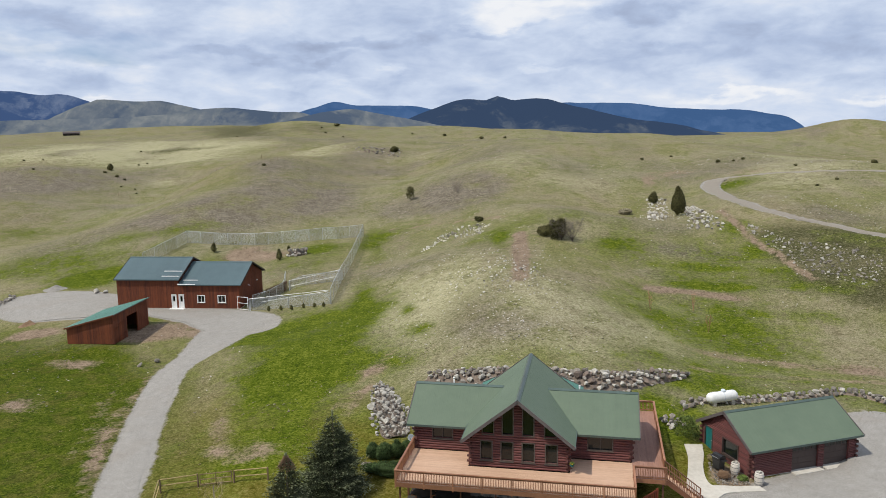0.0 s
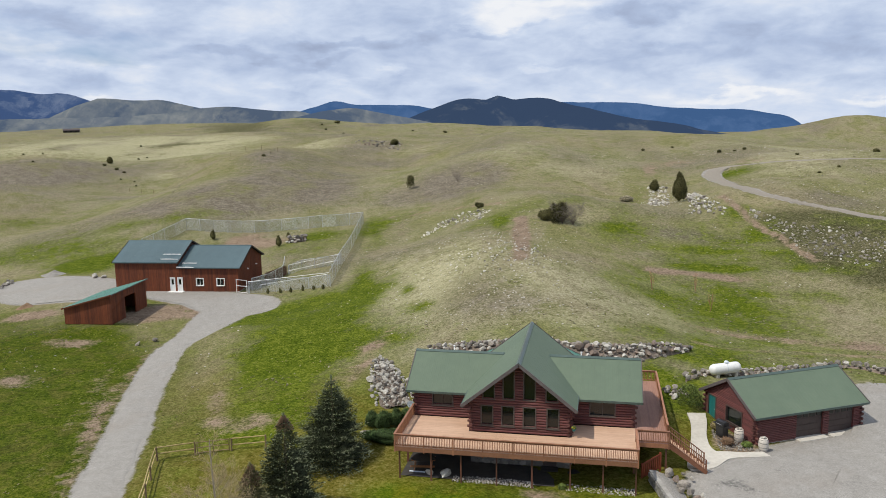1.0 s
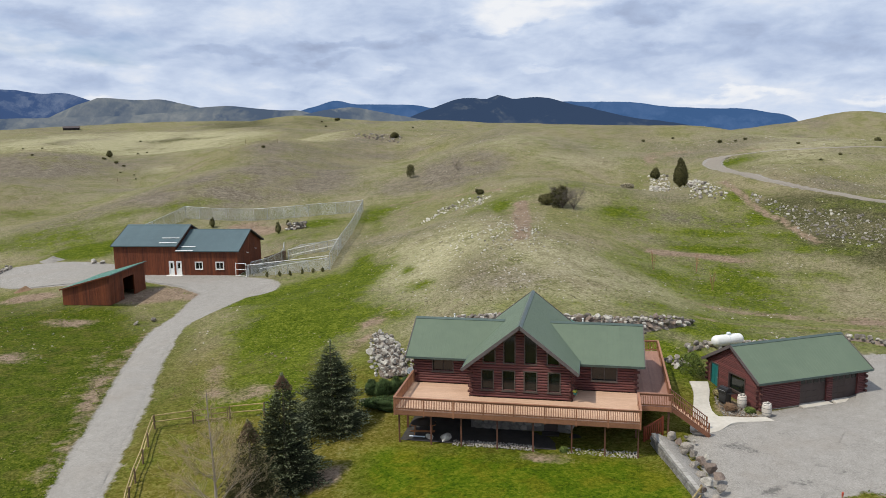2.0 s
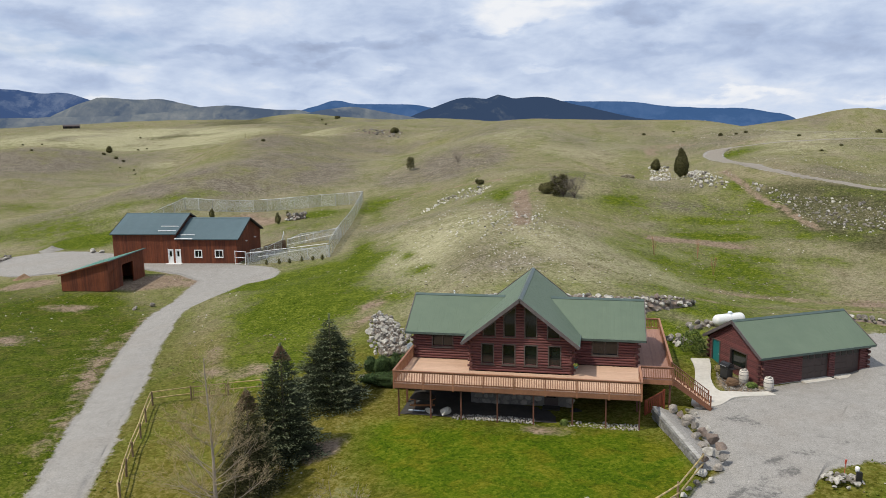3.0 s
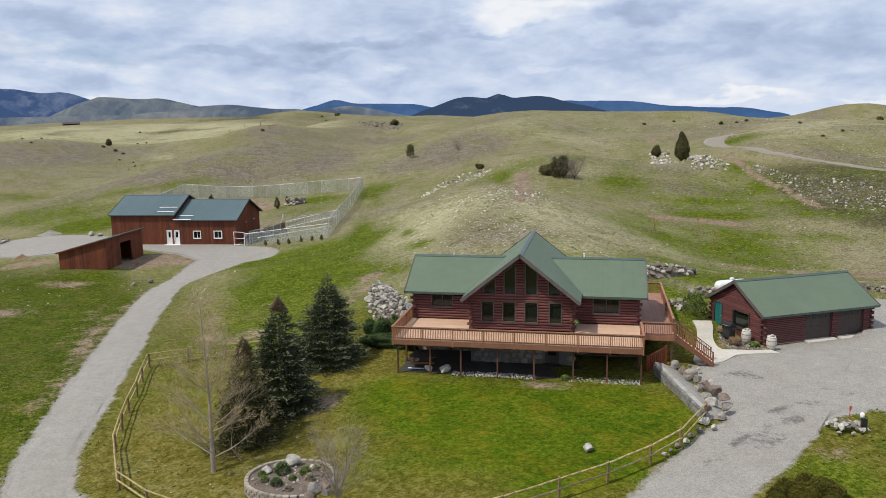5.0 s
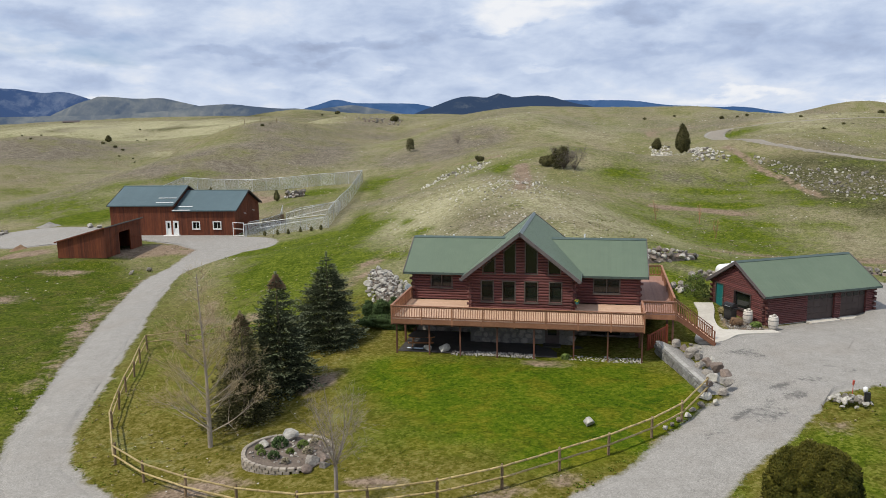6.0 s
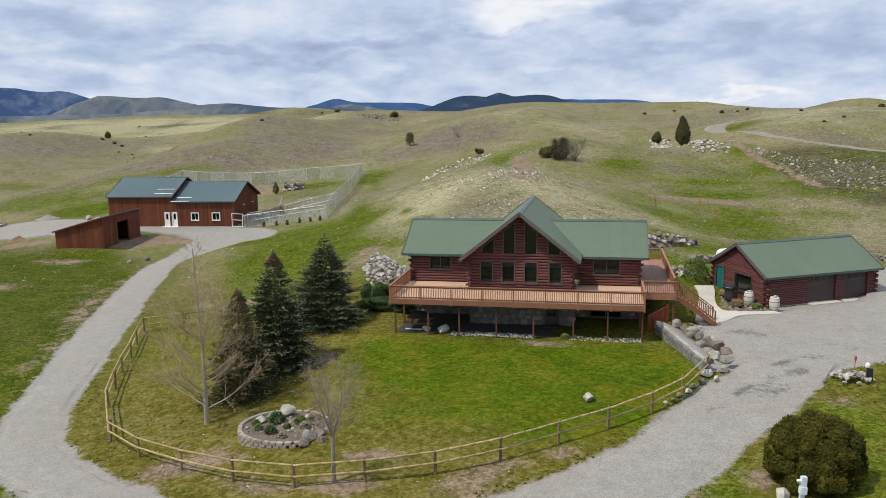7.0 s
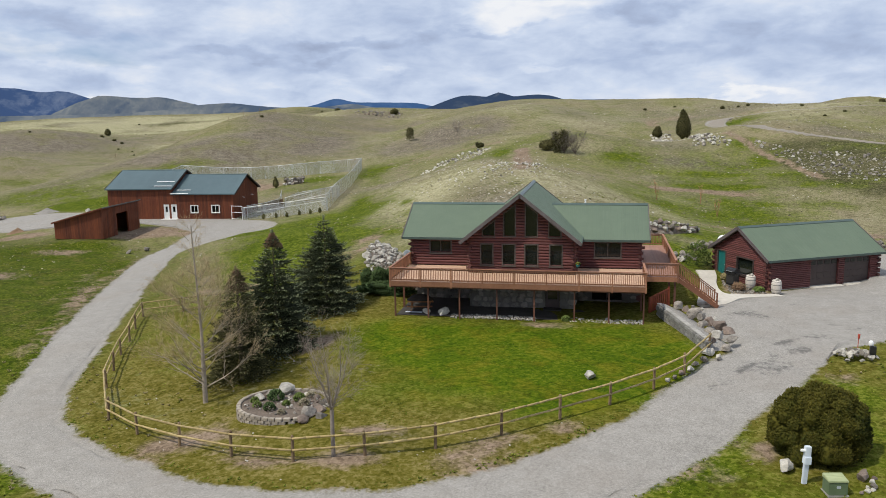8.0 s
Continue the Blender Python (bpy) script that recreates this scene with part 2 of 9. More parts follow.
M["barrel"] = plain("pale_barrel_staves", (0.42, 0.38, 0.33), (0.64, 0.60, 0.54), 0.7, 6, stretch=(3, 3, 0.4))
M["box_green"] = plain("green_utility_enamel", (0.085, 0.125, 0.065), (0.125, 0.17, 0.095), 0.5, 4, bump=0.1)
M["faded_green"] = plain("sun_faded_enamel", (0.20, 0.24, 0.12), (0.36, 0.39, 0.22), 0.7, 3, bump=0.1, stretch=(0.6, 4, 1))
M["meter"] = plain("pale_grey_enamel", (0.45, 0.50, 0.55), (0.60, 0.65, 0.70), 0.5, 4, bump=0.1)
M["dish_grey"] = plain("weathered_grey_enamel", (0.20, 0.23, 0.25), (0.30, 0.33, 0.36), 0.55, 4, bump=0.1)
M["red"] = plain("red_paint", (0.35, 0.05, 0.03), (0.50, 0.09, 0.05), 0.5, 6, bump=0.1)
M["fence_wood"] = plain("yellowed_fence_rail", (0.26, 0.19, 0.075), (0.46, 0.36, 0.17), 0.85, 6, vary=0.15)
M["fence_post"] = plain("weathered_fence_post", (0.13, 0.085, 0.045), (0.25, 0.175, 0.10), 0.9, 6, vary=0.2)
M["picnic"] = plain("orange_stained_timber", (0.24, 0.09, 0.025), (0.38, 0.16, 0.05), 0.65, 6, vary=0.15)
M["bark"] = plain("brown_bark", (0.06, 0.045, 0.032), (0.14, 0.11, 0.085), 0.95, 8, bump=0.8, depth=0.03)
M["pale_bark"] = plain("pale_aspen_bark", (0.21, 0.17, 0.13), (0.40, 0.34, 0.27), 0.9, 8, bump=0.5)
M["twig"] = plain("bare_twig", (0.29, 0.215, 0.115), (0.50, 0.40, 0.24), 0.9, 5, vary=0.1)
M["grey_twig"] = plain("grey_bare_twig", (0.15, 0.125, 0.105), (0.29, 0.245, 0.205), 0.9, 5, vary=0.1)
# tip copies are paler: needle bloom plus sunlit lightness painted in
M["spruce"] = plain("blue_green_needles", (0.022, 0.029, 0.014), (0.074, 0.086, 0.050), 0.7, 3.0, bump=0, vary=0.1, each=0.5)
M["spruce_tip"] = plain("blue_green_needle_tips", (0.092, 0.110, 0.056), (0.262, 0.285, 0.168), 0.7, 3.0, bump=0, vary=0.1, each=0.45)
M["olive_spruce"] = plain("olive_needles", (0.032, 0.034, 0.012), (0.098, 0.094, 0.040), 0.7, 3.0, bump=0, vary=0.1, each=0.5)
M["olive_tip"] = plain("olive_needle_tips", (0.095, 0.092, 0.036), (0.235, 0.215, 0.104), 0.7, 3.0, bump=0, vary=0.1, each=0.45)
M["juniper"] = plain("olive_juniper_leaf", (0.018, 0.027, 0.005), (0.098, 0.084, 0.014), 0.75, 5.0, bump=0, vary=0.1, each=0.4)
M["hill_twig"] = plain("grey_brown_twig", (0.085, 0.07, 0.06), (0.20, 0.17, 0.15), 0.9, 5, vary=0.1)
M["red_twig"] = plain("reddish_bare_twig", (0.26, 0.13, 0.07), (0.40, 0.22, 0.12), 0.9, 5, vary=0.1)
M["flower"] = plain("yellow_flower", (0.55, 0.38, 0.02), (0.75, 0.55, 0.05), 0.8, 12, vary=0.1)
M["dark_juniper"] = plain("dark_juniper_leaf", (0.038, 0.038, 0.014), (0.105, 0.098, 0.042), 0.75, 3.0, bump=0, vary=0.1, each=0.55)
M["hedge"] = plain("clipped_hedge_leaf", (0.022, 0.038, 0.014), (0.065, 0.10, 0.036), 0.75, 4.0, bump=0, vary=0.1, each=0.55)
M["fresh_leaf"] = plain("fresh_spring_leaf", (0.055, 0.085, 0.02), (0.14, 0.18, 0.05), 0.75, 4.0, bump=0, vary=0.1, each=0.55)
M["sage"] = plain("grey_sagebrush", (0.17, 0.15, 0.10), (0.32, 0.29, 0.21), 0.9, 1.2, bump=0, vary=0.1, each=0.55)
M["green_tuft"] = plain("green_grass_tuft", (0.070, 0.100, 0.008), (0.180, 0.205, 0.032), 0.85, 1.2, bump=0, vary=0.1, each=0.55)
M["straw_tuft"] = plain("dry_grass_tuft", (0.14, 0.115, 0.055), (0.30, 0.255, 0.135), 0.9, 1.2, bump=0, vary=0.1, each=0.55)
M["gravel_mound"] = plain("grey_gravel", (0.17, 0.16, 0.14), (0.30, 0.28, 0.255), 0.95, 12, bump=0.8, depth=0.03)
M["earth"] = plain("brown_earth", (0.11, 0.065, 0.035), (0.22, 0.14, 0.085), 0.95, 5, bump=0.8, depth=0.03)
M["bed_soil"] = plain("gravelly_bed_soil", (0.095, 0.070, 0.052), (0.25, 0.20, 0.16), 0.95, 9, bump=0.8, depth=0.03)
# dark gravel, blackened further to stand in for shade under the deck
M["patio"] = plain("shade_dark_patio_gravel", (0.022, 0.020, 0.018), (0.052, 0.047, 0.042), 0.95, 9, bump=0.6)
M["dark_inside"] = plain("dark_timber_lining", (0.02, 0.015, 0.012), (0.04, 0.03, 0.025), 0.9, 4)


def glass_material():
    m, nt, b = tree_of("dark_window_glass")
    v = world_coords(nt)
    n = noise_node(nt, v, 0.8, 2)
    link(nt, ramp(nt, n, [(0.3, (0.005, 0.008, 0.007)), (0.7, (0.013, 0.017, 0.015))]), b.inputs["Base Color"])
    b.inputs["Roughness"].default_value = 0.06
    b.inputs["IOR"].default_value = 1.5
    return m


M["glass"] = glass_material()


def attribute(nt, key):
    a = nt.nodes.new("ShaderNodeAttribute")
    a.attribute_name = key
    return a.outputs["Fac"]


def specks(nt, vec, scale):
    """A random tone for every stone or tuft."""
    wob, shift = nt.nodes.new("ShaderNodeTexNoise"), nt.nodes.new("ShaderNodeVectorMath")
    wob.inputs["Scale"].default_value, wob.inputs["Detail"].default_value = scale * 1.6, 3
    link(nt, vec, wob.inputs["Vector"])
    shift.operation, shift.inputs[1].default_value = "MULTIPLY_ADD", (1.1 / scale,) * 3
    link(nt, wob.outputs["Color"], shift.inputs[0])
    link(nt, vec, shift.inputs[2])
    n = nt.nodes.new("ShaderNodeTexVoronoi")
    n.inputs["Scale"].default_value = scale
    link(nt, shift.outputs[0], n.inputs["Vector"])
    sep = nt.nodes.new("ShaderNodeSeparateColor")
    link(nt, n.outputs["Color"], sep.inputs[0])
    return sep.outputs[0]


def weighed(nt, *pairs):
    """The sum of values times weights."""
    total = None
    for value, weight in pairs:
        w = times(nt, value, weight)
        total = w if total is None else times(nt, total, w, "ADD")
    return total


def gravel_colour(nt, v):
    """Crushed grey stone: many small stones, faint worn and dusty patches."""
    big, mid = noise_node(nt, v, 0.16, 5, 0.6), noise_node(nt, v, 1.1, 5, 0.65)
    grain = weighed(nt, (specks(nt, v, 16), 0.16), (specks(nt, v, 38), 0.26), (noise_node(nt, v, 7.0, 6, 0.8), 0.58))
    col = ramp(nt, weighed(nt, (mid, 0.25), (grain, 0.75)), [(0.28, (0.165, 0.155, 0.140)), (0.5, (0.272, 0.257, 0.234)), (0.72, (0.40, 0.38, 0.35))])
    col = mixed(nt, times(nt, mapped(nt, big, 0.52, 0.75), 0.4), col, (0.25, 0.215, 0.18))
    return col, grain


def gravel_material(name, dust=0.0):
    m, nt, b = tree_of(name)
    v = world_coords(nt)
    col, grain = gravel_colour(nt, v)
    if dust:
        col = mixed(nt, dust, col, (0.225, 0.19, 0.145))
    damp = attribute(nt, "damp")
    broken = times(nt, damp, times(nt, times(nt, noise_node(nt, v, 2.6, 6, 0.75), 0.5, "SUBTRACT"), 2.6), "ADD")
    col = mixed(nt, times(nt, mapped(nt, broken, 0.38, 0.80), 0.70), col, (0.072, 0.070, 0.068))
    link(nt, col, b.inputs["Base Color"])
    b.inputs["Roughness"].default_value = 0.95
    b.inputs["Specular IOR Level"].default_value = 0.15
    bumped(nt, b, grain, 0.35, 0.02)
    return m


M["gravel"] = gravel_material("grey_gravel_road")
M["hill_gravel"] = gravel_material("dusty_hill_road", 0.6)


def ground_material():
    m, nt, b = tree_of("grassland")
    v = world_coords(nt)
    A = {key: attribute(nt, key) for key in ("lush", "bare", "sage", "lawn", "grit", "pale", "near", "scrub_shade", "meadow_shade")}
    huge = noise_node(nt, v, 0.012, 4, 0.55)
    big = noise_node(nt, v, 0.07, 5, 0.6, 0.3)
    mid = noise_node(nt, v, 0.36, 6, 0.68, 0.2)
    fine = noise_node(nt, v, 2.6, 6, 0.78)
    rough_patch = noise_node(nt, v, 0.42, 5, 0.6, 0.8)
    grit = weighed(nt, (fine, 0.44), (mid, 0.24), (specks(nt, v, 2.3), 0.06), (specks(nt, v, 7.0), 0.14), (noise_node(nt, v, 14.0, 4, 0.8), 0.12))
    # dry bunch grass on pale soil, greener close to the house
    dry = ramp(nt, grit, [(0.39, (0.092, 0.090, 0.040)), (0.50, (0.184, 0.174, 0.094)), (0.61, (0.320, 0.298, 0.195))])
    dry = mixed(nt, mapped(nt, huge, 0.40, 0.60), dry, ramp(nt, grit, [(0.39, (0.098, 0.090, 0.040)), (0.50, (0.190, 0.170, 0.090)), (0.61, (0.30, 0.265, 0.160))]))
    # broad drifts of greener and browner growth
    drift = noise_node(nt, world_coords(nt, (1.0, 0.62, 1.0)), 0.11, 5, 0.62, 0.6)
    dry = mixed(nt, times(nt, mapped(nt, drift, 0.47, 0.60), 0.55), dry, ramp(nt, grit, [(0.39, (0.066, 0.074, 0.016)), (0.61, (0.20, 0.195, 0.070))]))
    dry = mixed(nt, times(nt, mapped(nt, drift, 0.50, 0.38), 0.5), dry, ramp(nt, grit, [(0.39, (0.115, 0.092, 0.055)), (0.61, (0.29, 0.245, 0.17))]))
    olive = ramp(nt, grit, [(0.38, (0.056, 0.054, 0.006)), (0.50, (0.116, 0.102, 0.018)), (0.62, (0.205, 0.172, 0.060))])
    dry = mixed(nt, A["near"], dry, olive)
    # sage and stony slopes; darker drifts also stand in for hillside shading
    sage = ramp(nt, grit, [(0.39, (0.066, 0.055, 0.039)), (0.50, (0.138, 0.118, 0.087)), (0.61, (0.272, 0.238, 0.190))])
    sage = mixed(nt, times(nt, mapped(nt, big, 0.46, 0.62), 0.7), sage, ramp(nt, grit, [(0.39, (0.082, 0.076, 0.034)), (0.61, (0.240, 0.215, 0.126))]))
    # dark slope brush, with cloud shade in its tone
    scrub_shade = ramp(nt, grit, [(0.39, (0.026, 0.028, 0.008)), (0.50, (0.066, 0.064, 0.027)), (0.61, (0.165, 0.150, 0.092))])
    green = ramp(nt, grit, [(0.39, (0.024, 0.042, 0.002)), (0.50, (0.066, 0.092, 0.005)), (0.61, (0.150, 0.165, 0.022))])
    turf = ramp(nt, grit, [(0.38, (0.024, 0.050, 0.002)), (0.50, (0.056, 0.091, 0.003)), (0.62, (0.116, 0.140, 0.010))])
    turf = mixed(nt, times(nt, mapped(nt, rough_patch, 0.47, 0.62), 0.5), turf, ramp(nt, grit, [(0.38, (0.068, 0.066, 0.003)), (0.62, (0.180, 0.155, 0.014))]))
    soil = ramp(nt, grit, [(0.39, (0.105, 0.074, 0.050)), (0.61, (0.30, 0.228, 0.165))])
    plain_grass = ramp(nt, grit, [(0.39, (0.190, 0.178, 0.096)), (0.61, (0.42, 0.392, 0.248))])
    rough_edge = weighed(nt, (mid, 0.42), (big, 0.28), (fine, 0.30))

    def patchy(attr, spread, soft=0.16):
        # a mask whose edge is broken by the middle and large noise
        s = times(nt, attr, times(nt, times(nt, rough_edge, 0.5, "SUBTRACT"), spread, "MULTIPLY"), "ADD")
        return mapped(nt, s, 0.5 - soft, 0.5 + soft)

    col = mixed(nt, patchy(A["pale"], 3.4, 0.34), dry, plain_grass)
    col = mixed(nt, patchy(A["sage"], 3.4, 0.34), col, sage)
    col = mixed(nt, patchy(A["scrub_shade"], 3.6, 0.30), col, scrub_shade)
    col = mixed(nt, patchy(A["lush"], 4.2, 0.34), col, green)
    # dark green low meadow grass, with cloud shade painted into its tone
    shaded_meadow = ramp(nt, grit, [(0.38, (0.016, 0.032, 0.002)), (0.50, (0.048, 0.068, 0.004)), (0.62, (0.112, 0.122, 0.016))])
    shaded_meadow = mixed(nt, times(nt, mapped(nt, rough_patch, 0.50, 0.62), 0.42), shaded_meadow, ramp(nt, grit, [(0.38, (0.050, 0.044, 0.008)), (0.62, (0.150, 0.120, 0.040))]))
    col = mixed(nt, times(nt, patchy(A["meadow_shade"], 2.6, 0.36), 0.9), col, shaded_meadow)
    col = mixed(nt, patchy(A["lawn"], 1.8, 0.34), col, turf)
    col = mixed(nt, patchy(A["bare"], 3.0, 0.20), col, soil)
    col = mixed(nt, patchy(A["grit"], 1.9, 0.10), col, gravel_colour(nt, v)[0])
    link(nt, col, b.inputs["Base Color"])
    b.inputs["Roughness"].default_value = 1.0
    b.inputs["Specular IOR Level"].default_value = 0.05
    bumped(nt, b, times(nt, fine, times(nt, mid, 0.5), "ADD"), 0.45, 0.10)
    return m


M["ground"] = ground_material()


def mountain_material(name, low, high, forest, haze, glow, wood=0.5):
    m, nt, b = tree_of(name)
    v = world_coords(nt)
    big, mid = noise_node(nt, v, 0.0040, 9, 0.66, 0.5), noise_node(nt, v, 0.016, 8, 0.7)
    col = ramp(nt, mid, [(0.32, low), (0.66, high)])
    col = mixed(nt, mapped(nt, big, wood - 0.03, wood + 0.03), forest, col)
    # gully shading painted down the flanks as darker streaks
    gully_shade = noise_node(nt, world_coords(nt, (0.016, 0.010, 0.005)), 1.0, 8, 0.65, 0.5)
    col = mixed(nt, mapped(nt, gully_shade, 0.42, 0.58), mixed(nt, 0.55, col, forest), col)
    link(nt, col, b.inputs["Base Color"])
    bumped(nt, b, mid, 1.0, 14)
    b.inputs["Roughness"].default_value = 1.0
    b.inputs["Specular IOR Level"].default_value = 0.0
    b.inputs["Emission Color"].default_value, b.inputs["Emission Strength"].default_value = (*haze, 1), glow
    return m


# distance: air haze painted as blue tones and emission, cloud shade as low albedo
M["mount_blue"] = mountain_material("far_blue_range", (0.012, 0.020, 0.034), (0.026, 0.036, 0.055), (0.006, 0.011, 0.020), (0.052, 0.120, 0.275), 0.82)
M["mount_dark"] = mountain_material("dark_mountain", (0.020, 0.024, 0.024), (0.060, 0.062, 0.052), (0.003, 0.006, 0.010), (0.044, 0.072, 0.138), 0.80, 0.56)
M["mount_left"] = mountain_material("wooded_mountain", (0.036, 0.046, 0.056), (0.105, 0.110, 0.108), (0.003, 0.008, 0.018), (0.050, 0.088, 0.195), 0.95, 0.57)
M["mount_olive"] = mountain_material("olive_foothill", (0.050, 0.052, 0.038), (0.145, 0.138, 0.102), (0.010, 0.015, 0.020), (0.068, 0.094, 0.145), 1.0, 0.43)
# ---- the lie of the land: broad swells, ridges, knolls and hollows (x, y, reach, rise) ----
BASE = -1.30
FAR_HILLS = [
    (-60, 700, 45, 8), (62, 760, 60, 8), (128, 640, 40, 7), (-150, 760, 50, 7),
    (-165, 834, 300, 2.16), (-557, 708, 300, 5.19), (-508, 624, 300, 3.6), (-505, 976, 300, 4.44),
    (196, 562, 34, 17), (-505, 976, 160, 3.0),
    (-557, 708, 160, 1.5), (175, 565, 130, 1.2), (-560, 850, 100, 4.5),
]
RIDGES = [
    (-6, 213, 85, 10.37), (-335, 775, 62, 8.5), (108, 301, 85, 7.94), (250, 555, 50, 7),
    (-318, 772, 55, 6.0), (-101, 70, 50, -4.54), (-150, 142, 50, -4.40), (-284, 325, 50, 1.93),
    (-234, 224, 50, 6.06), (-131, 350, 50, -0.68), (-86, 295, 50, 5.35), (-187, 425, 50, 6.32),
    (-220, 285, 50, -4.08), (70, 158, 50, 8.00), (-249, 313, 50, -5.78), (-100, 292, 50, 5.25),
    (-80, 340, 50, 3.07), (-207, 394, 50, 3.54), (-233, 243, 50, 5.76),
]
KNOLLS = [
    (-24, 237, 30, -2.03), (-47, 113, 30, -3.57), (-103, 128, 30, 8.43), (6, 179, 30, -5.19),
    (-149, 205, 30, -10.20), (-103, 179, 30, 7.60), (-71, 193, 30, -7.84), (-47, 270, 30, -5.79),
    (39, 176, 30, -1.71), (-18, 177, 30, 9.46), (-176, 218, 30, 3.80), (-94, 199, 30, 7.58),
    (-134, 145, 30, -5.74), (-6, 213, 30, 4.18), (32, 260, 30, 2.90), (42, 132, 30, 2.29),
    (-104, 150, 30, 5.06),
]
HOLLOWS = [
    (-4, 44, 18, 0.16), (-25, -25, 18, -1.86), (24, 57, 18, -0.15), (-33, 34, 18, -4.13),
    (39, 95, 18, 3.53), (-12, 8, 18, 2.07), (-12, 72, 18, 5.84), (19, 134, 18, -2.02),
    (-12, 105, 18, 2.85), (10, 81, 18, -1.61), (43, 73, 18, -0.97), (32, 15, 18, 1.26),
    (-78, 48, 18, 1.77), (-33, 34, 11, 3.96), (34, 61, 11, 1.14), (-16, -19, 11, -0.99),
    (0, 28, 11, 3.29), (-6, 46, 11, 4.04), (-25, 24, 11, 0.49), (-10, -21, 11, 1.48),
    (19, -13, 11, 0.78), (8, -6, 11, -0.46),
]

BROAD_A = [
    (-700, 620, 130, 1.84), (-340, 620, 130, -2.41), (-160, 620, 130, 1.01), (20, 620, 130, -0.16),
    (200, 620, 130, -1.37), (380, 620, 130, -1.41), (-700, 780, 130, 1.63), (-520, 780, 130, -4.05),
    (-340, 780, 130, -5.24), (-160, 780, 130, 4.49), (200, 780, 130, -4.05), (380, 780, 130, -0.78),
    (-700, 940, 130, 0.01), (-520, 940, 130, 6.47), (-340, 940, 130, 5.88), (-160, 940, 130, 2.75),
    (20, 940, 130, 1.23), (200, 940, 130, -3.29), (380, 940, 130, -0.68), (-420, 290, 70, -1.61),
    (-330, 290, 70, 1.79), (-240, 290, 70, 2.98), (-150, 290, 70, -2.80), (30, 290, 70, 1.06),
]
BROAD_B = [
    (120, 290, 70, -1.07), (-330, 375, 70, 7.28), (-240, 375, 70, 4.57), (-150, 375, 70, -1.29),
    (-60, 375, 70, 4.34), (30, 375, 70, 2.97), (-330, 460, 70, 2.31), (-240, 460, 70, -1.51),
    (-150, 460, 70, 2.35), (-60, 460, 70, 4.84), (30, 460, 70, 1.74), (120, 460, 70, 0.54),
    (210, 460, 70, -2.56), (-330, 545, 70, 1.23), (-240, 545, 70, 0.32), (-150, 545, 70, 0.46),
    (120, 545, 70, 4.47), (210, 545, 70, -2.54), (-300, 560, 60, 1.23), (230, 600, 60, -1.85),
    (-320, 640, 60, 1.83), (30, 640, 60, -2.23), (-270, 690, 60, 8.54), (-100, 720, 60, -1.12),
]
BROAD_C = [
    (150, 560, 50, 8.39), (-225, 720, 50, -0.06),
]
SWELL_A = [
    (-180, 300, 35, 2.03), (82, 95, 27, 0.86), (-184, 129, 27, 2.04), (-70, 129, 27, -1.90),
    (-32, 129, 27, 1.19), (44, 129, 27, -1.38), (-184, 163, 27, 3.46), (-146, 163, 27, -2.33),
    (-108, 163, 27, -2.01), (-70, 163, 27, -1.31), (-32, 163, 27, 2.18), (6, 163, 27, -1.84),
    (82, 163, 27, 1.37), (-260, 197, 27, -6.90), (-222, 197, 27, -4.00), (-146, 197, 27, 2.99),
    (-108, 197, 27, 5.49), (-70, 197, 27, -4.58), (-32, 197, 27, 0.97), (6, 197, 27, -4.71),
    (44, 197, 27, 3.02), (82, 197, 27, -0.63), (-222, 231, 27, 4.90), (-184, 231, 27, -6.32),
]
SWELL_B = [
    (-108, 231, 27, 2.63), (-70, 231, 27, -3.29), (-32, 231, 27, 4.20), (6, 231, 27, -1.31),
    (44, 231, 27, 2.89), (82, 231, 27, -6.07), (-260, 265, 27, -5.30), (-222, 265, 27, -0.55),
    (-184, 265, 27, -0.68), (-146, 265, 27, 1.25), (-70, 265, 27, 1.15), (-32, 265, 27, 6.86),
    (6, 265, 27, -1.04), (82, 265, 27, -1.13), (-260, 299, 27, 4.58), (-222, 299, 27, -2.98),
    (-184, 299, 27, 4.84), (-146, 299, 27, -2.32), (-108, 299, 27, 2.92), (-70, 299, 27, -3.34),
]
RISE_A = [
    (-95, 36, 15, -2.48), (-75, 96, 15, -1.98), (-55, 96, 15, 0.39), (-55, 116, 15, -0.08),
    (-54, 43, 13, 0.31), (18, 43, 13, -1.21), (54, 43, 13, -1.05), (0, 60, 13, 1.32),
    (0, 77, 13, -1.64), (36, 77, 13, -0.90), (54, 77, 13, 3.26), (-54, 94, 13, 2.85),
    (-36, 94, 13, -1.10), (-18, 94, 13, -1.66), (0, 94, 13, 3.85), (18, 94, 13, 1.07),
    (36, 94, 13, -0.91), (54, 94, 13, -1.01), (-18, 111, 13, 2.19), (18, 111, 13, -2.55),
    (36, 111, 13, 2.45), (54, 111, 13, -0.76),
]

PADS = [(-8.3, 8.2, -5.9, 8.0, -0.1, 1.3), (8.0, 9.4, -8.0, -3.8, -0.08, 1.3), (17, 24, 2.5, 11, 0.44, 2.5), (-74, -50, 56, 74, -2.3, 4), (-67.5, -61, 38, 49, -2.3, 3)]


def lattice(ix, iy, seed):
    h = (ix.astype(np.int64) * 374761393 + iy.astype(np.int64) * 668265263 + seed * 974634777) & 0x7FFFFFFF
    h = ((h ^ (h >> 13)) * 1274126177) & 0x7FFFFFFF
    return ((h ^ (h >> 16)) & 0xFFFF) / 65535.0


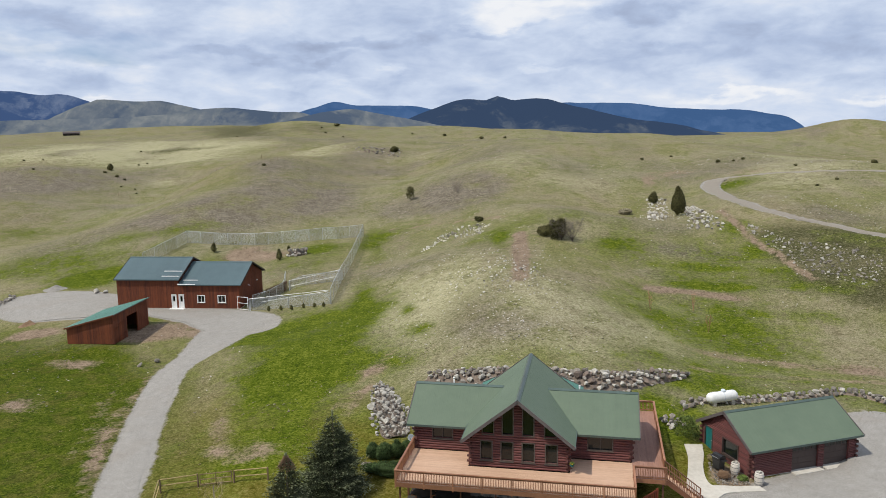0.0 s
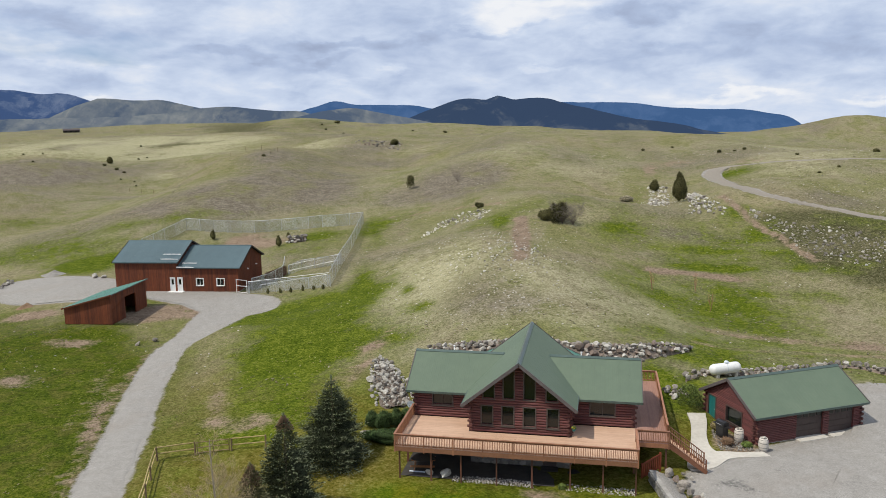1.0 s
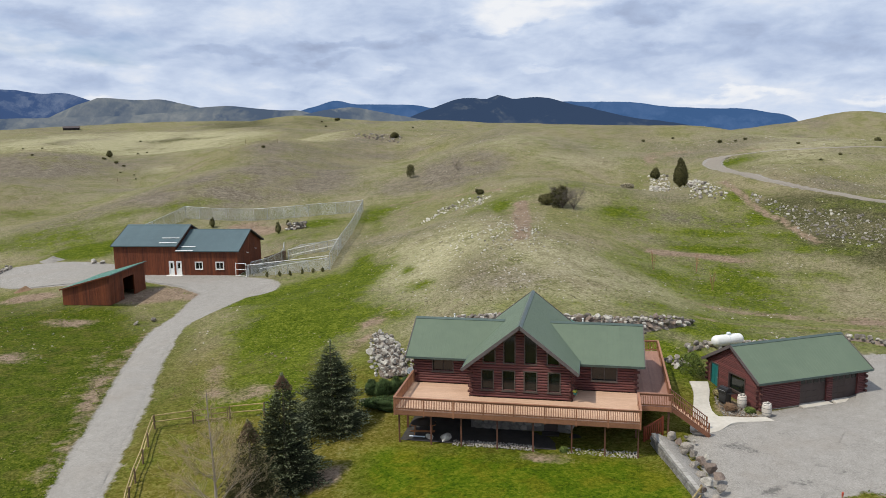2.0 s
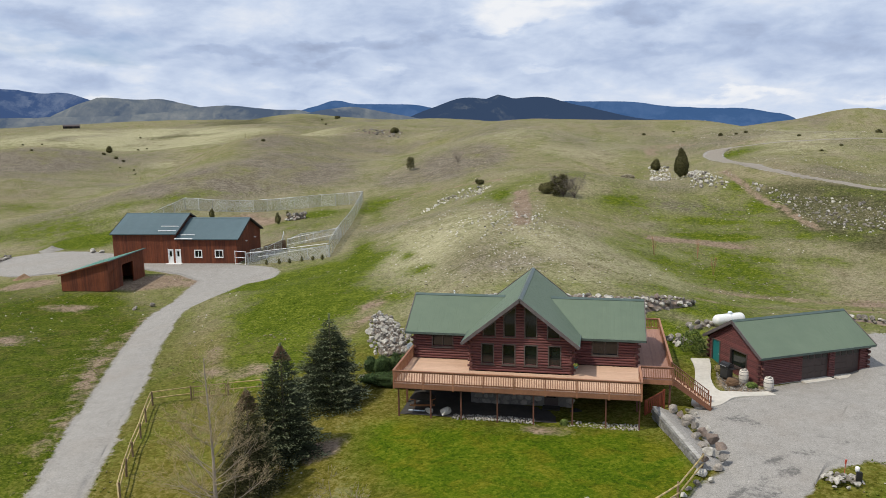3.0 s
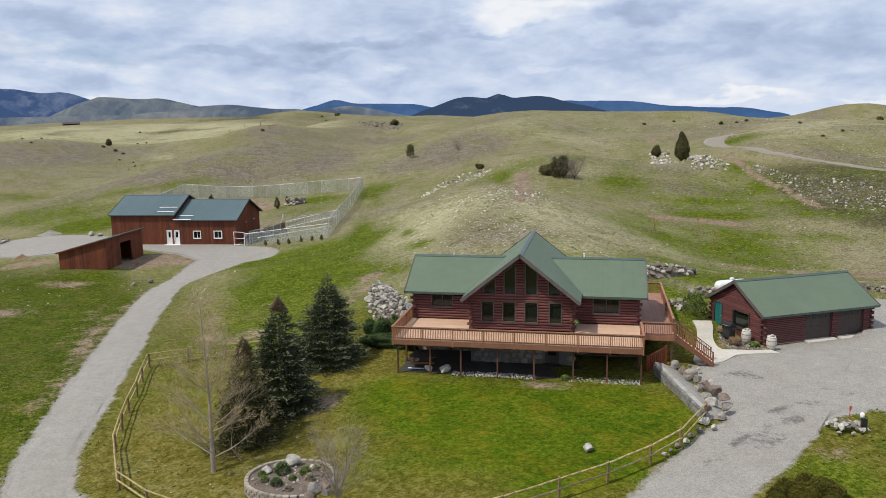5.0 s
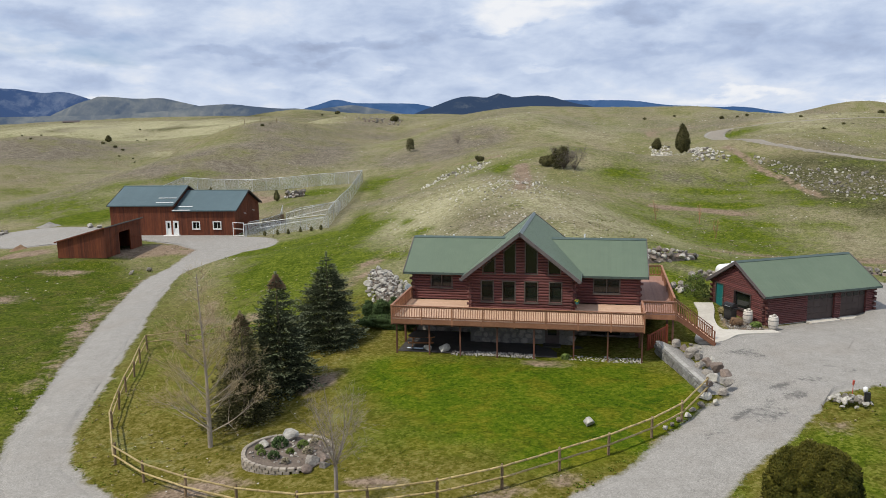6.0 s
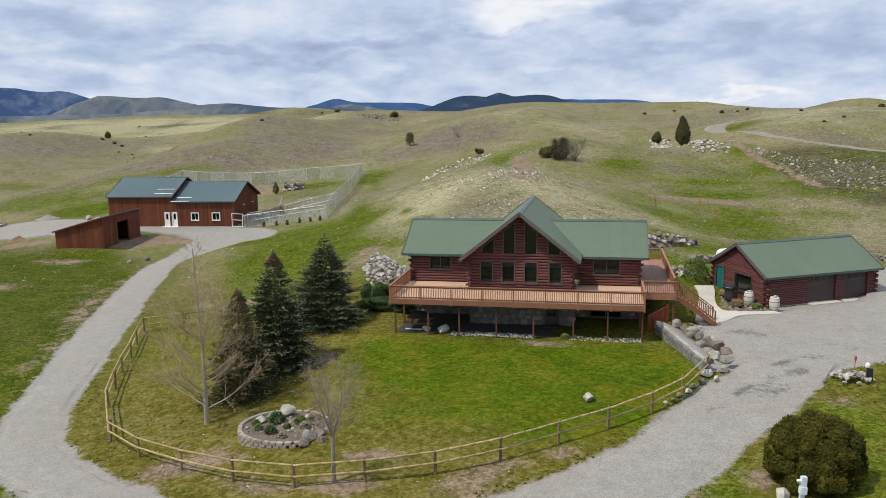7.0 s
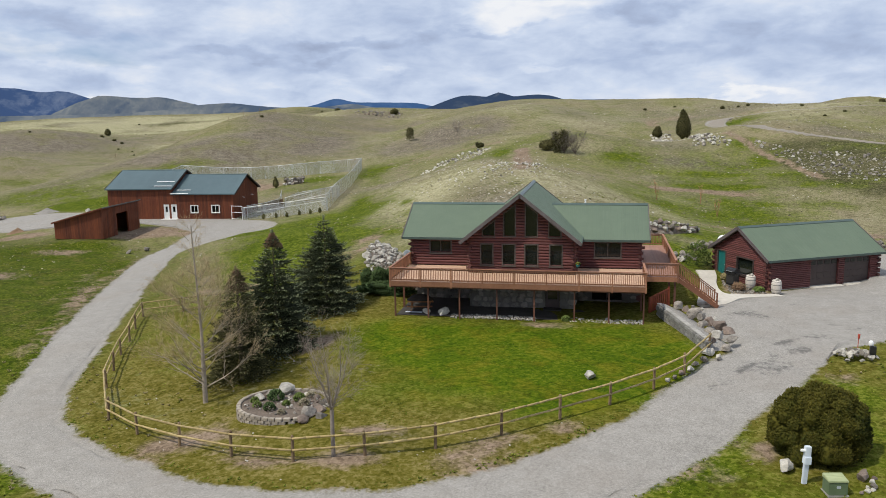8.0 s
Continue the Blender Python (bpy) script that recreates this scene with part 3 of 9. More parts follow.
def value_noise(x, y, seed=0):
    x, y = np.asarray(x, float), np.asarray(y, float)
    ix, iy = np.floor(x), np.floor(y)
    fx, fy = x - ix, y - iy
    fx, fy = fx * fx * (3 - 2 * fx), fy * fy * (3 - 2 * fy)
    a, b = lattice(ix, iy, seed), lattice(ix + 1, iy, seed)
    c, d = lattice(ix, iy + 1, seed), lattice(ix + 1, iy + 1, seed)
    return (a * (1 - fx) + b * fx) * (1 - fy) + (c * (1 - fx) + d * fx) * fy - 0.5


def fbm(x, y, octaves=4, seed=0):
    s, amp = 0.0, 1.0
    for k in range(octaves):
        s = s + amp * value_noise(np.asarray(x) * 2 ** k + 17.3 * k, np.asarray(y) * 2 ** k - 9.1 * k, seed + k)
        amp *= 0.5
    return s


def land(x, y):
    """The height of the smooth land, without tussocks."""
    x, y = np.asarray(x, float), np.asarray(y, float)
    z = np.full(np.broadcast(x, y).shape, BASE)
    for group in (FAR_HILLS, RIDGES, KNOLLS, HOLLOWS, BROAD_A, BROAD_B, BROAD_C, SWELL_A, SWELL_B, RISE_A):
        for hx, hy, reach, rise in group:
            z = z + rise * np.exp(-((x - hx) ** 2 + (y - hy) ** 2) / (2 * reach * reach))
    # uneven swells on the open land
    away = np.hypot(x, y - 10)
    if np.max(away) > 45:
        z = z + fbm(x / 30, y / 30, 4, 3) * np.clip((away - 45) / 60, 0, 1) * 0.9
    if np.max(away) > 180:
        z = z + np.clip((away - 180) / 400, 0, 1) * fbm(x / 150, y / 150, 4, 21) * 2.0
    # the plain sinks towards the mountains
    far = np.clip((np.hypot(x, y) - 950) / 1500, 0, 1)
    z = z - 62 * far * far * (3 - 2 * far)
    # levelled building pads
    for x0, x1, y0, y1, level, soft in PADS:
        m = np.clip(np.minimum(np.minimum(x - x0, x1 - x), np.minimum(y - y0, y1 - y)) / soft + 1, 0, 1)
        m = m * m * (3 - 2 * m)
        z = z * (1 - m) + level * m
    return z


def h(x, y):
    return float(land(x, y))


def glide(nodes, step):
    """Points along a smooth line through the nodes, whose further numbers glide too."""
    P = np.array(nodes, float)
    P = np.vstack([2 * P[0] - P[1], P, 2 * P[-1] - P[-2]])
    out = []
    for k in range(1, len(P) - 2):
        n = max(2, int(np.linalg.norm(P[k + 1, :2] - P[k, :2]) / step))
        for t in np.arange(n) / n:
            a, b, c, d = P[k - 1], P[k], P[k + 1], P[k + 2]
            out.append(0.5 * (2 * b + (c - a) * t + (2 * a - 5 * b + 4 * c - d) * t * t + (3 * b - a - 3 * c + d) * t ** 3))
    out.append(P[-2])
    return np.array(out)


# x, y, half width
DRIVE = glide([(-48.6, 51, 4.2), (-48.0, 44, 3.7), (-47.0, 36, 2.6), (-46.6, 29, 2.15), (-42.5, 18, 2.0), (-38.1, 8, 2.0), (-34.3, 0, 2.0), (-30.9, -8.4, 2.0),
               (-28.9, -13.6, 1.9), (-27.0, -18.0, 1.9), (-24.2, -22.2, 1.85), (-20.4, -25.0, 1.75), (-16, -27.6, 1.8), (-11, -30.0, 1.9), (-6, -30.9, 2.1),
               (-1.5, -30.6, 2.3), (2.4, -28.6, 2.3), (6.2, -25.2, 2.3), (8.9, -21.9, 2.3), (10.7, -19, 2.3), (12.5, -16.2, 2.5), (14.4, -13.0, 2.5), (15.6, -11.0, 2.0)], 0.6)
YARD = glide([(-99, 67, 3.0), (-93.5, 65.5, 7.0), (-87, 62.5, 9.5), (-80, 59.6, 8.6), (-73, 57.2, 5.0), (-66, 57.2, 3.4), (-60, 56.4, 4.2), (-54, 55.2, 5.2), (-48.5, 52.5, 6.0), (-46, 50.6, 4.6)], 0.9)
ROAD = glide([(110, 56, 1.64), (80, 68.5, 1.64), (62, 78, 1.64), (52.5, 85.7, 1.64), (47.2, 91.6, 1.64), (40.2, 97.3, 1.7), (35.2, 104, 1.75), (33.4, 115, 1.85), (33.5, 131, 2.1), (32.9, 146, 2.3), (34.9, 153.6, 2.2),
              (39, 155.4, 2.0), (46, 153.6, 1.85), (54, 151.8, 1.8), (64, 149.2, 1.8), (76, 146.2, 1.8), (96, 142, 1.8), (130, 136, 1.8)], 1.6)
PARKING = [(13.3, -13.2), (12.9, -9.5), (12.3, -5.5), (12.0, -2.5), (13.2, -0.6), (15, 0.6), (17.5, 2.2), (21, 5), (26.5, 8.5), (28.6, 13), (30.8, 19.5), (34.5, 18.5), (41, 11), (46, 1), (38, -7.0), (27, -8.6),
           (21.6, -8.5), (18.9, -10.2), (16.6, -14.0)]
PARK_MID = (21.5, -3.0)
PATHS = [(DRIVE, 0.0), (YARD, 0.0), (ROAD, 0.0)]


def near_paths(x, y):
    """1 on gravel, falling to 0 a metre beyond its edge."""
    x, y = np.asarray(x, float).ravel(), np.asarray(y, float).ravel()
    mask = np.zeros(x.shape)
    for line, _ in PATHS:
        lo, hi = line[:, :2].min(0) - 10, line[:, :2].max(0) + 10
        k = np.nonzero((x > lo[0]) & (x < hi[0]) & (y > lo[1]) & (y < hi[1]))[0]
        best = np.full(len(k), 1e9)
        for px, py, hw in line:
            best = np.minimum(best, np.hypot(x[k] - px, y[k] - py) - hw)
        mask[k] = np.maximum(mask[k], np.clip(0.55 - best / 1.6, 0, 1))
    ang = np.arctan2(y - PARK_MID[1], x - PARK_MID[0])
    edge = sorted((math.atan2(b - PARK_MID[1], a - PARK_MID[0]), math.hypot(a - PARK_MID[0], b - PARK_MID[1])) for a, b in PARKING)
    rim = np.interp(ang, [e[0] for e in edge], [e[1] for e in edge], period=2 * math.pi)
    return np.maximum(mask, np.clip(0.55 - (np.hypot(x - PARK_MID[0], y - PARK_MID[1]) - rim) / 1.6, 0, 1))


def blob(x, y, spots):
    s = np.zeros(np.shape(x))
    for cx, cy, rx, ry, turn, amount in spots:
        c, n = math.cos(radians(turn)), math.sin(radians(turn))
        u, v = ((x - cx) * c + (y - cy) * n) / rx, (-(x - cx) * n + (y - cy) * c) / ry
        s = s + amount * np.exp(-(u * u + v * v))
    return s


# where the grass is fresh, where soil shows, where sage and stones take over (x, y, reach along, reach across, turn, amount)
MEADOW = [(-28.6, 25, 5, 8, 0, 1.0), (-38.7, 42, 7, 11, 0, 0.8), (-28.5, 32, 3, 8, 0, 0.6), (-64, 27, 7, 7, 0, 0.95), (-59, 33, 5, 5, 0, 0.7), (-51, 10, 7, 12, -20, 0.85), (-50, 21, 5, 9, 0, 0.8), (-41.5, 4.6, 3.4, 8, 30, 0.6),
          (-47, -8, 9, 10, 0, 0.85), (-34.6, -7, 2, 6, 25, 0.5), (-33, -13, 2, 6, 20, 0.5), (-22.4, 5, 3, 6.5, 0, 0.75), (-80, 24, 14, 10, 0, 0.7), (-21.5, -26.5, 3, 2.4, 0, 0.8), (-12, -33, 9, 2, -10, 0.6)]
YARD_GREEN = [(-95, 80, 6, 5, 0, 1.2), (-116, 97, 14, 14, 0, 0.35), (-54, 103, 6, 7, 0, 0.9), (-72, 98, 8, 6, 0, 0.7), (-27.5, 43, 3.3, 13, 0, 0.5), (-20.5, -12.5, 2, 5, 15, 0.45), (16.8, -17.5, 2.4, 2, 0, 0.9), (17, -23, 2.4, 3, 0, 0.8), (10, -25.1, 2, 1.5, 40, 0.75), (11.4, -22.3, 1.0, 1.1, 0, 0.6),
              (8.6, -27.6, 1.6, 1, 0, 0.6), (12.5, -27.2, 5, 2.2, 0, 0.8), (-16.5, -0.6, 2, 3, 0, 0.5), (24, -14, 4, 4, 0, 0.6)]
FRESH_A = [(-95.1, 85.5, 6.9, 4.4, 35, 0.9), (-107, 91.1, 20.1, 8, 37, 0.55), (-158.9, 148, 17, 10.2, 39, 0.4), (-99, 108.8, 18.3, 2.6, 32, 0.5), (-41.7, 104, 2.7, 16, 16, 0.55), (-31.3, 61.5, 2, 11.9, 17, 0.8),
    (-20, 46.2, 1.1, 3.4, 14, 0.8), (-28.5, 33.1, 7.8, 17.1, 21, 0.45), (-17.1, 25.8, 3.8, 3.7, 15, 0.6), (-15.9, 36.2, 2.1, 2.3, 13, 0.6), (-39.1, 113.3, 6.3, 5.5, 15, 0.4), (9.3, 82.2, 5, 3.9, -2, 0.5),
    (14.2, 126.7, 2.6, 15.9, -3, 0.4), (-11.5, 80.5, 1.2, 7.2, 7, 0.6), (-9, 50.6, 1.4, 5.3, 8, 0.5), (21.7, 74.9, 5.8, 1.9, -7, 0.45)]
FRESH_B = [(23, 65.6, 6.3, 1.8, -8, 0.7), (12.9, 60.7, 4.3, 1.8, -4, 0.3), (30.9, 53.9, 5, 2.3, -13, 0.38), (15.7, 47.2, 8.4, 4.8, -6, 0.3), (11.6, 28.6, 6.9, 3.7, -4, 0.35), (21.7, 40.8, 6.5, 3.8, -9, 0.28),
    (37, 64.7, 5.5, 2.6, -15, 0.6), (30.6, 93.7, 2.6, 4.3, -9, 0.7), (32.5, 82.6, 2.3, 3.4, -11, 0.7), (34.6, 71.7, 2.5, 3.2, -13, 0.7), (34.7, 147.7, 3, 5.5, -8, 0.7), (33.2, 163.3, 4, 5.2, -7, 0.5),
    (38.9, 145.4, 4.4, 6.4, -9, 0.7), (41.9, 148.1, 4.5, 3.9, -10, 0.4), (36.1, 52.6, 4.1, 2.5, -16, 0.4), (11.6, 13.6, 4.2, 6.1, -5, 0.55)]
FRESH_C = [(16.6, 22.3, 5.9, 3.3, -8, 0.5), (3.4, 46.5, 4.5, 13, 1, 0.15), (6.9, 37.7, 4.1, 9.7, -1, 0.2), (28.5, 49, 6.3, 3.6, -12, 0.17)]
FRESH = FRESH_A + FRESH_B + FRESH_C
LUSH = MEADOW + YARD_GREEN + FRESH
DRIVE_SOIL = [(-11.9, -10.8, 1.0, 2.6, -25, 0.75), (-5.1, -23.4, 1.9, 0.8, 0, 0.88), (-12.6, -23.5, 2.2, 0.9, 0, 0.78), (-9.6, -26.1, 2.2, 0.8, -10, 0.98), (-14.7, -24.5, 1.9, 1.0, -20, 0.88), (-5.1, -26.2, 2.0, 0.8, 0, 0.98), (1.1, -23.9, 1.6, 0.7, 15, 1.03), (4.1, -22.0, 1.2, 0.7, 40, 0.88), (-0.1, -25.9, 2.0, 0.7, 0, 0.98),
              (1.9, -6.3, 2.0, 0.5, 0, 0.98), (12.3, -23.8, 0.6, 0.8, 0, 1.23), (17.8, -14.9, 0.6, 0.8, 0, 1.08), (-9.3, -18.3, 1.0, 0.7, 0, 0.68), (-13, -21.8, 1.3, 0.5, 0, 0.73), (10.2, -26.2, 1.3, 0.9, 0, 0.78), (15.9, 3.6, 1.6, 1.8, 0, 1.20), (-12.8, -10.5, 0.8, 1.6, -30, 0.88)]
YARD_SOIL = [(-61.7, 30.9, 3.4, 1.9, 0, 0.85), (-58.9, 17, 1.5, 2.1, 0, 0.8), (-56.3, 16, 2.2, 3.0, 0, 0.4), (-29.5, 8.5, 1.2, 4.5, 20, 0.5), (-32, 13, 1.0, 4, 20, 0.5), (-24.7, 4.3, 3.9, 2.5, 0, 0.5), (-17.9, 17.7, 1.1, 5, 0, 0.7), (-18.9, 24.4, 3.4, 1.7, 0, 0.5),
             (-41, 6.5, 0.5, 9, 28, 0.42), (-43.2, 9, 0.5, 10, 28, 0.36), (-58.6, 45, 5.5, 4.2, 40, 1.3), (-77.5, 44, 4.5, 2.6, 0, 1.3), (-52.7, 48, 1.0, 4.2, 0, 0.4), (-69, 101, 6, 3.4, 0, 1.2), (-84, 50, 7, 2.2, 5, 0.4)]
HILL_SOIL_A = [(-7, 69.8, 1.5, 8.8, 6, 0.5), (18.6, 159.9, 2.2, 9.4, -3, 0.5), (25.2, 170.4, 9.8, 7.7, -5, 0.5), (44.2, 161.5, 8, 5, -10, 0.5), (19.4, 62.3, 7.8, 1.5, -7, 1), (14.1, 60.6, 2.6, 1.7, -4, 0.8),
    (25.3, 59.7, 3.4, 1, -10, 0.7), (26.7, 34.8, 13.1, 2.1, -13, 0.6), (34.8, 34.7, 2.8, 3, -18, 0.6), (-73.4, 188.2, 7.4, 5.2, 18, 0.4), (-71.8, 106, 5.3, 3.6, 25, 0.8), (-60.9, 100.9, 3.7, 4.2, 23, 0.4),
    (-63.1, 97, 3.7, 4.7, 24, 0.4), (-57.8, 125.5, 8.3, 2.9, 19, 0.3), (-12.5, 18.4, 1.3, 2.2, 13, 0.4), (-1.1, 77.7, 1, 3.7, 3, 0.3)]
HILL_SOIL = HILL_SOIL_A
BARE = DRIVE_SOIL + YARD_SOIL + HILL_SOIL
# worn lines: the cut below the hill road, wheel tracks in the meadow, a path over the knoll
TRACKS = [([(29.2, 104), (30.2, 97.9), (31.8, 89.4), (33.5, 83.2), (35.3, 78.9), (36.6, 73.1), (37.7, 67.8)], 0.9, 0.95), ([(-41, 116.4), (-31.4, 113.7), (-21.3, 106.5), (-12.7, 99.3)], 0.8, 0.8), ([(-50, 30), (-46.6, 20), (-42.6, 10.5), (-38.8, 2), (-35.6, -5.6), (-33.2, -12)], 0.75, 0.46),
          ([(-52.4, 28), (-49, 19), (-45, 9.5), (-41, 1), (-38, -6)], 0.75, 0.40), ([(-4.8, 48.4), (-5.6, 60), (-6.6, 70), (-8.2, 84)], 1.4, 1.1), ([(-20, 14), (-19.4, 22), (-18, 30)], 0.8, 0.5), ([(38, 29), (26, 28.6), (16, 27.6)], 1.0, 0.5)]


def worn(x, y):
    s = np.zeros(x.shape)
    for nodes, half, amount in TRACKS:
        line = glide([(*p, 0) for p in nodes], 1.2)
        lo, hi = line[:, :2].min(0) - 6, line[:, :2].max(0) + 6
        k = np.nonzero(((x > lo[0]) & (x < hi[0]) & (y > lo[1]) & (y < hi[1])).ravel())[0]
        best = np.full(len(k), 1e9)
        for px, py, _ in line:
            best = np.minimum(best, np.hypot(x.ravel()[k] - px, y.ravel()[k] - py))
        s.ravel()[k] += amount * np.exp(-(best / half) ** 2)
    return s


SAGE_A = [(-206.6, 216.3, 32.3, 20.8, 38, 0.9), (-196.3, 185.1, 20.4, 35.9, 40, 0.7), (-86.5, 137, 21.6, 25.4, 25, 0.85), (-97.6, 119.3, 32.3, 9.9, 30, 0.75), (-90.5, 174, 10.8, 20.8, 23, 0.7), (-73.1, 155.9, 11.4, 25.5, 20, 0.55),
    (-88.5, 259.1, 14.2, 32.4, 17, 0.75), (-30.5, 137, 7.8, 16.4, 11, 0.75), (-24.8, 146.4, 8.9, 13.2, 8, 0.5), (-44.1, 132.9, 8.5, 8.5, 15, 0.5), (-4.5, 31, 7.1, 6, 6, 0.6), (-8.5, 41.1, 5.7, 6, 8, 0.42),
    (-10.3, 34.7, 4.1, 5, 10, 0.4), (23.2, 80.7, 7.5, 3.3, -7, 0.8), (16, 69.3, 7.3, 3.5, -5, 0.65), (9.2, 77.3, 4.9, 2.5, -2, 0.5)]
SAGE_B = [(29.1, 78.4, 5, 2.3, -10, 0.4), (23.6, 58.2, 10.2, 2.1, -9, 0.45), (32.9, 63.3, 7.2, 1.9, -13, 0.5), (45.8, 101.7, 10.6, 8.1, -14, 0.75), (51.3, 96.6, 8.1, 9.9, -17, 0.7), (19.5, 90.8, 6.4, 4.9, -5, 0.5),
    (16.9, 82.6, 6.1, 2.2, -5, 0.5), (36, 186, 19.3, 15.8, -7, 0.5), (62, 142.7, 11.9, 10.8, -16, 0.45), (33.9, 46.5, 7, 2.1, -15, 0.45), (23.3, 165, 9.6, 8.6, -5, 0.4), (43.3, 68.2, 5.7, 4.5, -17, 0.8),
    (40.7, 76.6, 6, 4.6, -15, 0.55), (-86.6, 216.7, 16.6, 19.7, 19, 0.5)]
SAGE = SAGE_A + SAGE_B
# pale straw; on the knoll it also stands in for sunlight
PALE_A = [(-271.3, 343.1, 52.3, 30.5, 35, 0.8), (-277.4, 300.5, 26.2, 18.5, 38, 0.6), (-224.9, 340, 36.2, 64.5, 30, 0.9), (-178.1, 240.6, 15.1, 8.5, 32, 0.6), (-201.9, 375.9, 24.1, 10.1, 26, 0.8), (-114, 268.4, 14.9, 50.4, 20, 0.6),
    (-61.5, 244.5, 17.7, 14.6, 13, 0.4), (-21.3, 180.3, 15.4, 23.6, 6, 0.3), (3.7, 169.2, 11.4, 14, 0, 0.35), (-0.4, 151.3, 13.5, 8.4, 2, 0.35), (-17.4, 56.1, 5.8, 14.5, 11, 0.5), (-2.1, 40.8, 4.3, 8.2, 4, 0.36),
    (-13.8, 65.8, 4.5, 12.5, 9, 0.3), (-26.8, 65.7, 2.8, 16.5, 15, 0.24), (4.5, 82.7, 7, 5.7, 0, 0.24), (5.6, 26.3, 4.3, 2.8, 0, 0.3)]
PALE_B = [(-26.5, 45.8, 3.9, 5.8, 17, 0.5), (-16, 38, 6, 12, 13, 0.3), (58.9, 171.8, 16.9, 41.4, -13, 0.7), (14.7, 53.1, 7.2, 2.7, -5, 0.35)]
PALE = PALE_A + PALE_B
# dark brush; below the hill road it also carries painted cloud shade
SCRUB_SHADE_A = [(41.7, 88, 9.7, 4.1, -14, 0.9), (47.3, 79.8, 5.2, 4.8, -17, 0.9), (41.4, 79.4, 7.1, 4.1, -15, 0.6), (36.4, 80, 4.1, 3.9, -13, 0.7), (41.5, 67.4, 7.5, 4.2, -16, 0.7), (35, 86.3, 3.2, 3.4, -12, 0.5),
    (42.8, 58.8, 5.3, 3.4, -18, 0.5), (-372.9, 733.9, 37.7, 226.3, 26, 0.9), (-226.4, 361.5, 30.9, 5.7, 29, 0.7), (-268.1, 690, 28.5, 59.8, 20, 0.5), (14.6, 35.6, 7.5, 2.6, -6, 0.3), (39.3, 51.7, 5, 5, -17, 0.4),
    (28.2, 67.5, 5.5, 3.5, -10, 0.3)]
SCRUB_SHADE_B = [(50, 71, 8, 8, -17, 0.7), (44, 62, 9, 4, -17, 0.5), (56, 84, 9, 7, -18, 0.6), (37, 72, 5, 6, -14, 0.4)]
SCRUB_SHADE = SCRUB_SHADE_A + SCRUB_SHADE_B
DAMP = [(14.9, -3.4, 1.3, 0.6, 10, 0.75), (16.0, -4.2, 0.8, 0.45, -20, 0.7), (16.0, -9.6, 1.3, 0.4, 38, 0.85), (18.1, -8.4, 0.8, 0.5, 20, 0.7), (13.4, -13.9, 1.7, 0.5, 48, 0.9), (15.0, -13.8, 1.6, 0.45, 48, 0.85), (11.6, -16.4, 1.0, 0.4, 50, 0.6), (17.0, -11.0, 0.8, 0.4, 40, 0.8),
        (19.8, -5.8, 0.7, 0.25, 0, 0.6), (18.6, -0.9, 0.9, 0.25, 5, 0.5), (22.5, -2.2, 1.6, 0.2, 8, 0.5), (15.9, -11.4, 1.5, 0.4, 42, 0.6), (21, -6.6, 0.9, 0.3, 10, 0.5), (26, -3, 2.2, 0.25, 5, 0.4)]
LAWN = [(2.4, -13.2, 6.5, 6.2, 0, 1.3), (-4.6, -10.8, 4.4, 4.2, 0, 1.0), (8.2, -10.5, 2.8, 5, 15, 1.0), (-4.7, -18.6, 3.8, 3.2, 0, 0.45), (4.0, -19.6, 3.6, 2.0, 20, 0.6), (8.1, -16.2, 1.9, 2.5, 0, 0.6), (-9, -8, 3, 4, 0, 0.5)]


def spread(n, mid, reach, far):
    """Coordinates that lie close together near mid and draw apart towards far."""
    top = math.asinh(far / reach)
    return mid + reach * np.sinh(np.linspace(-top, top, n))


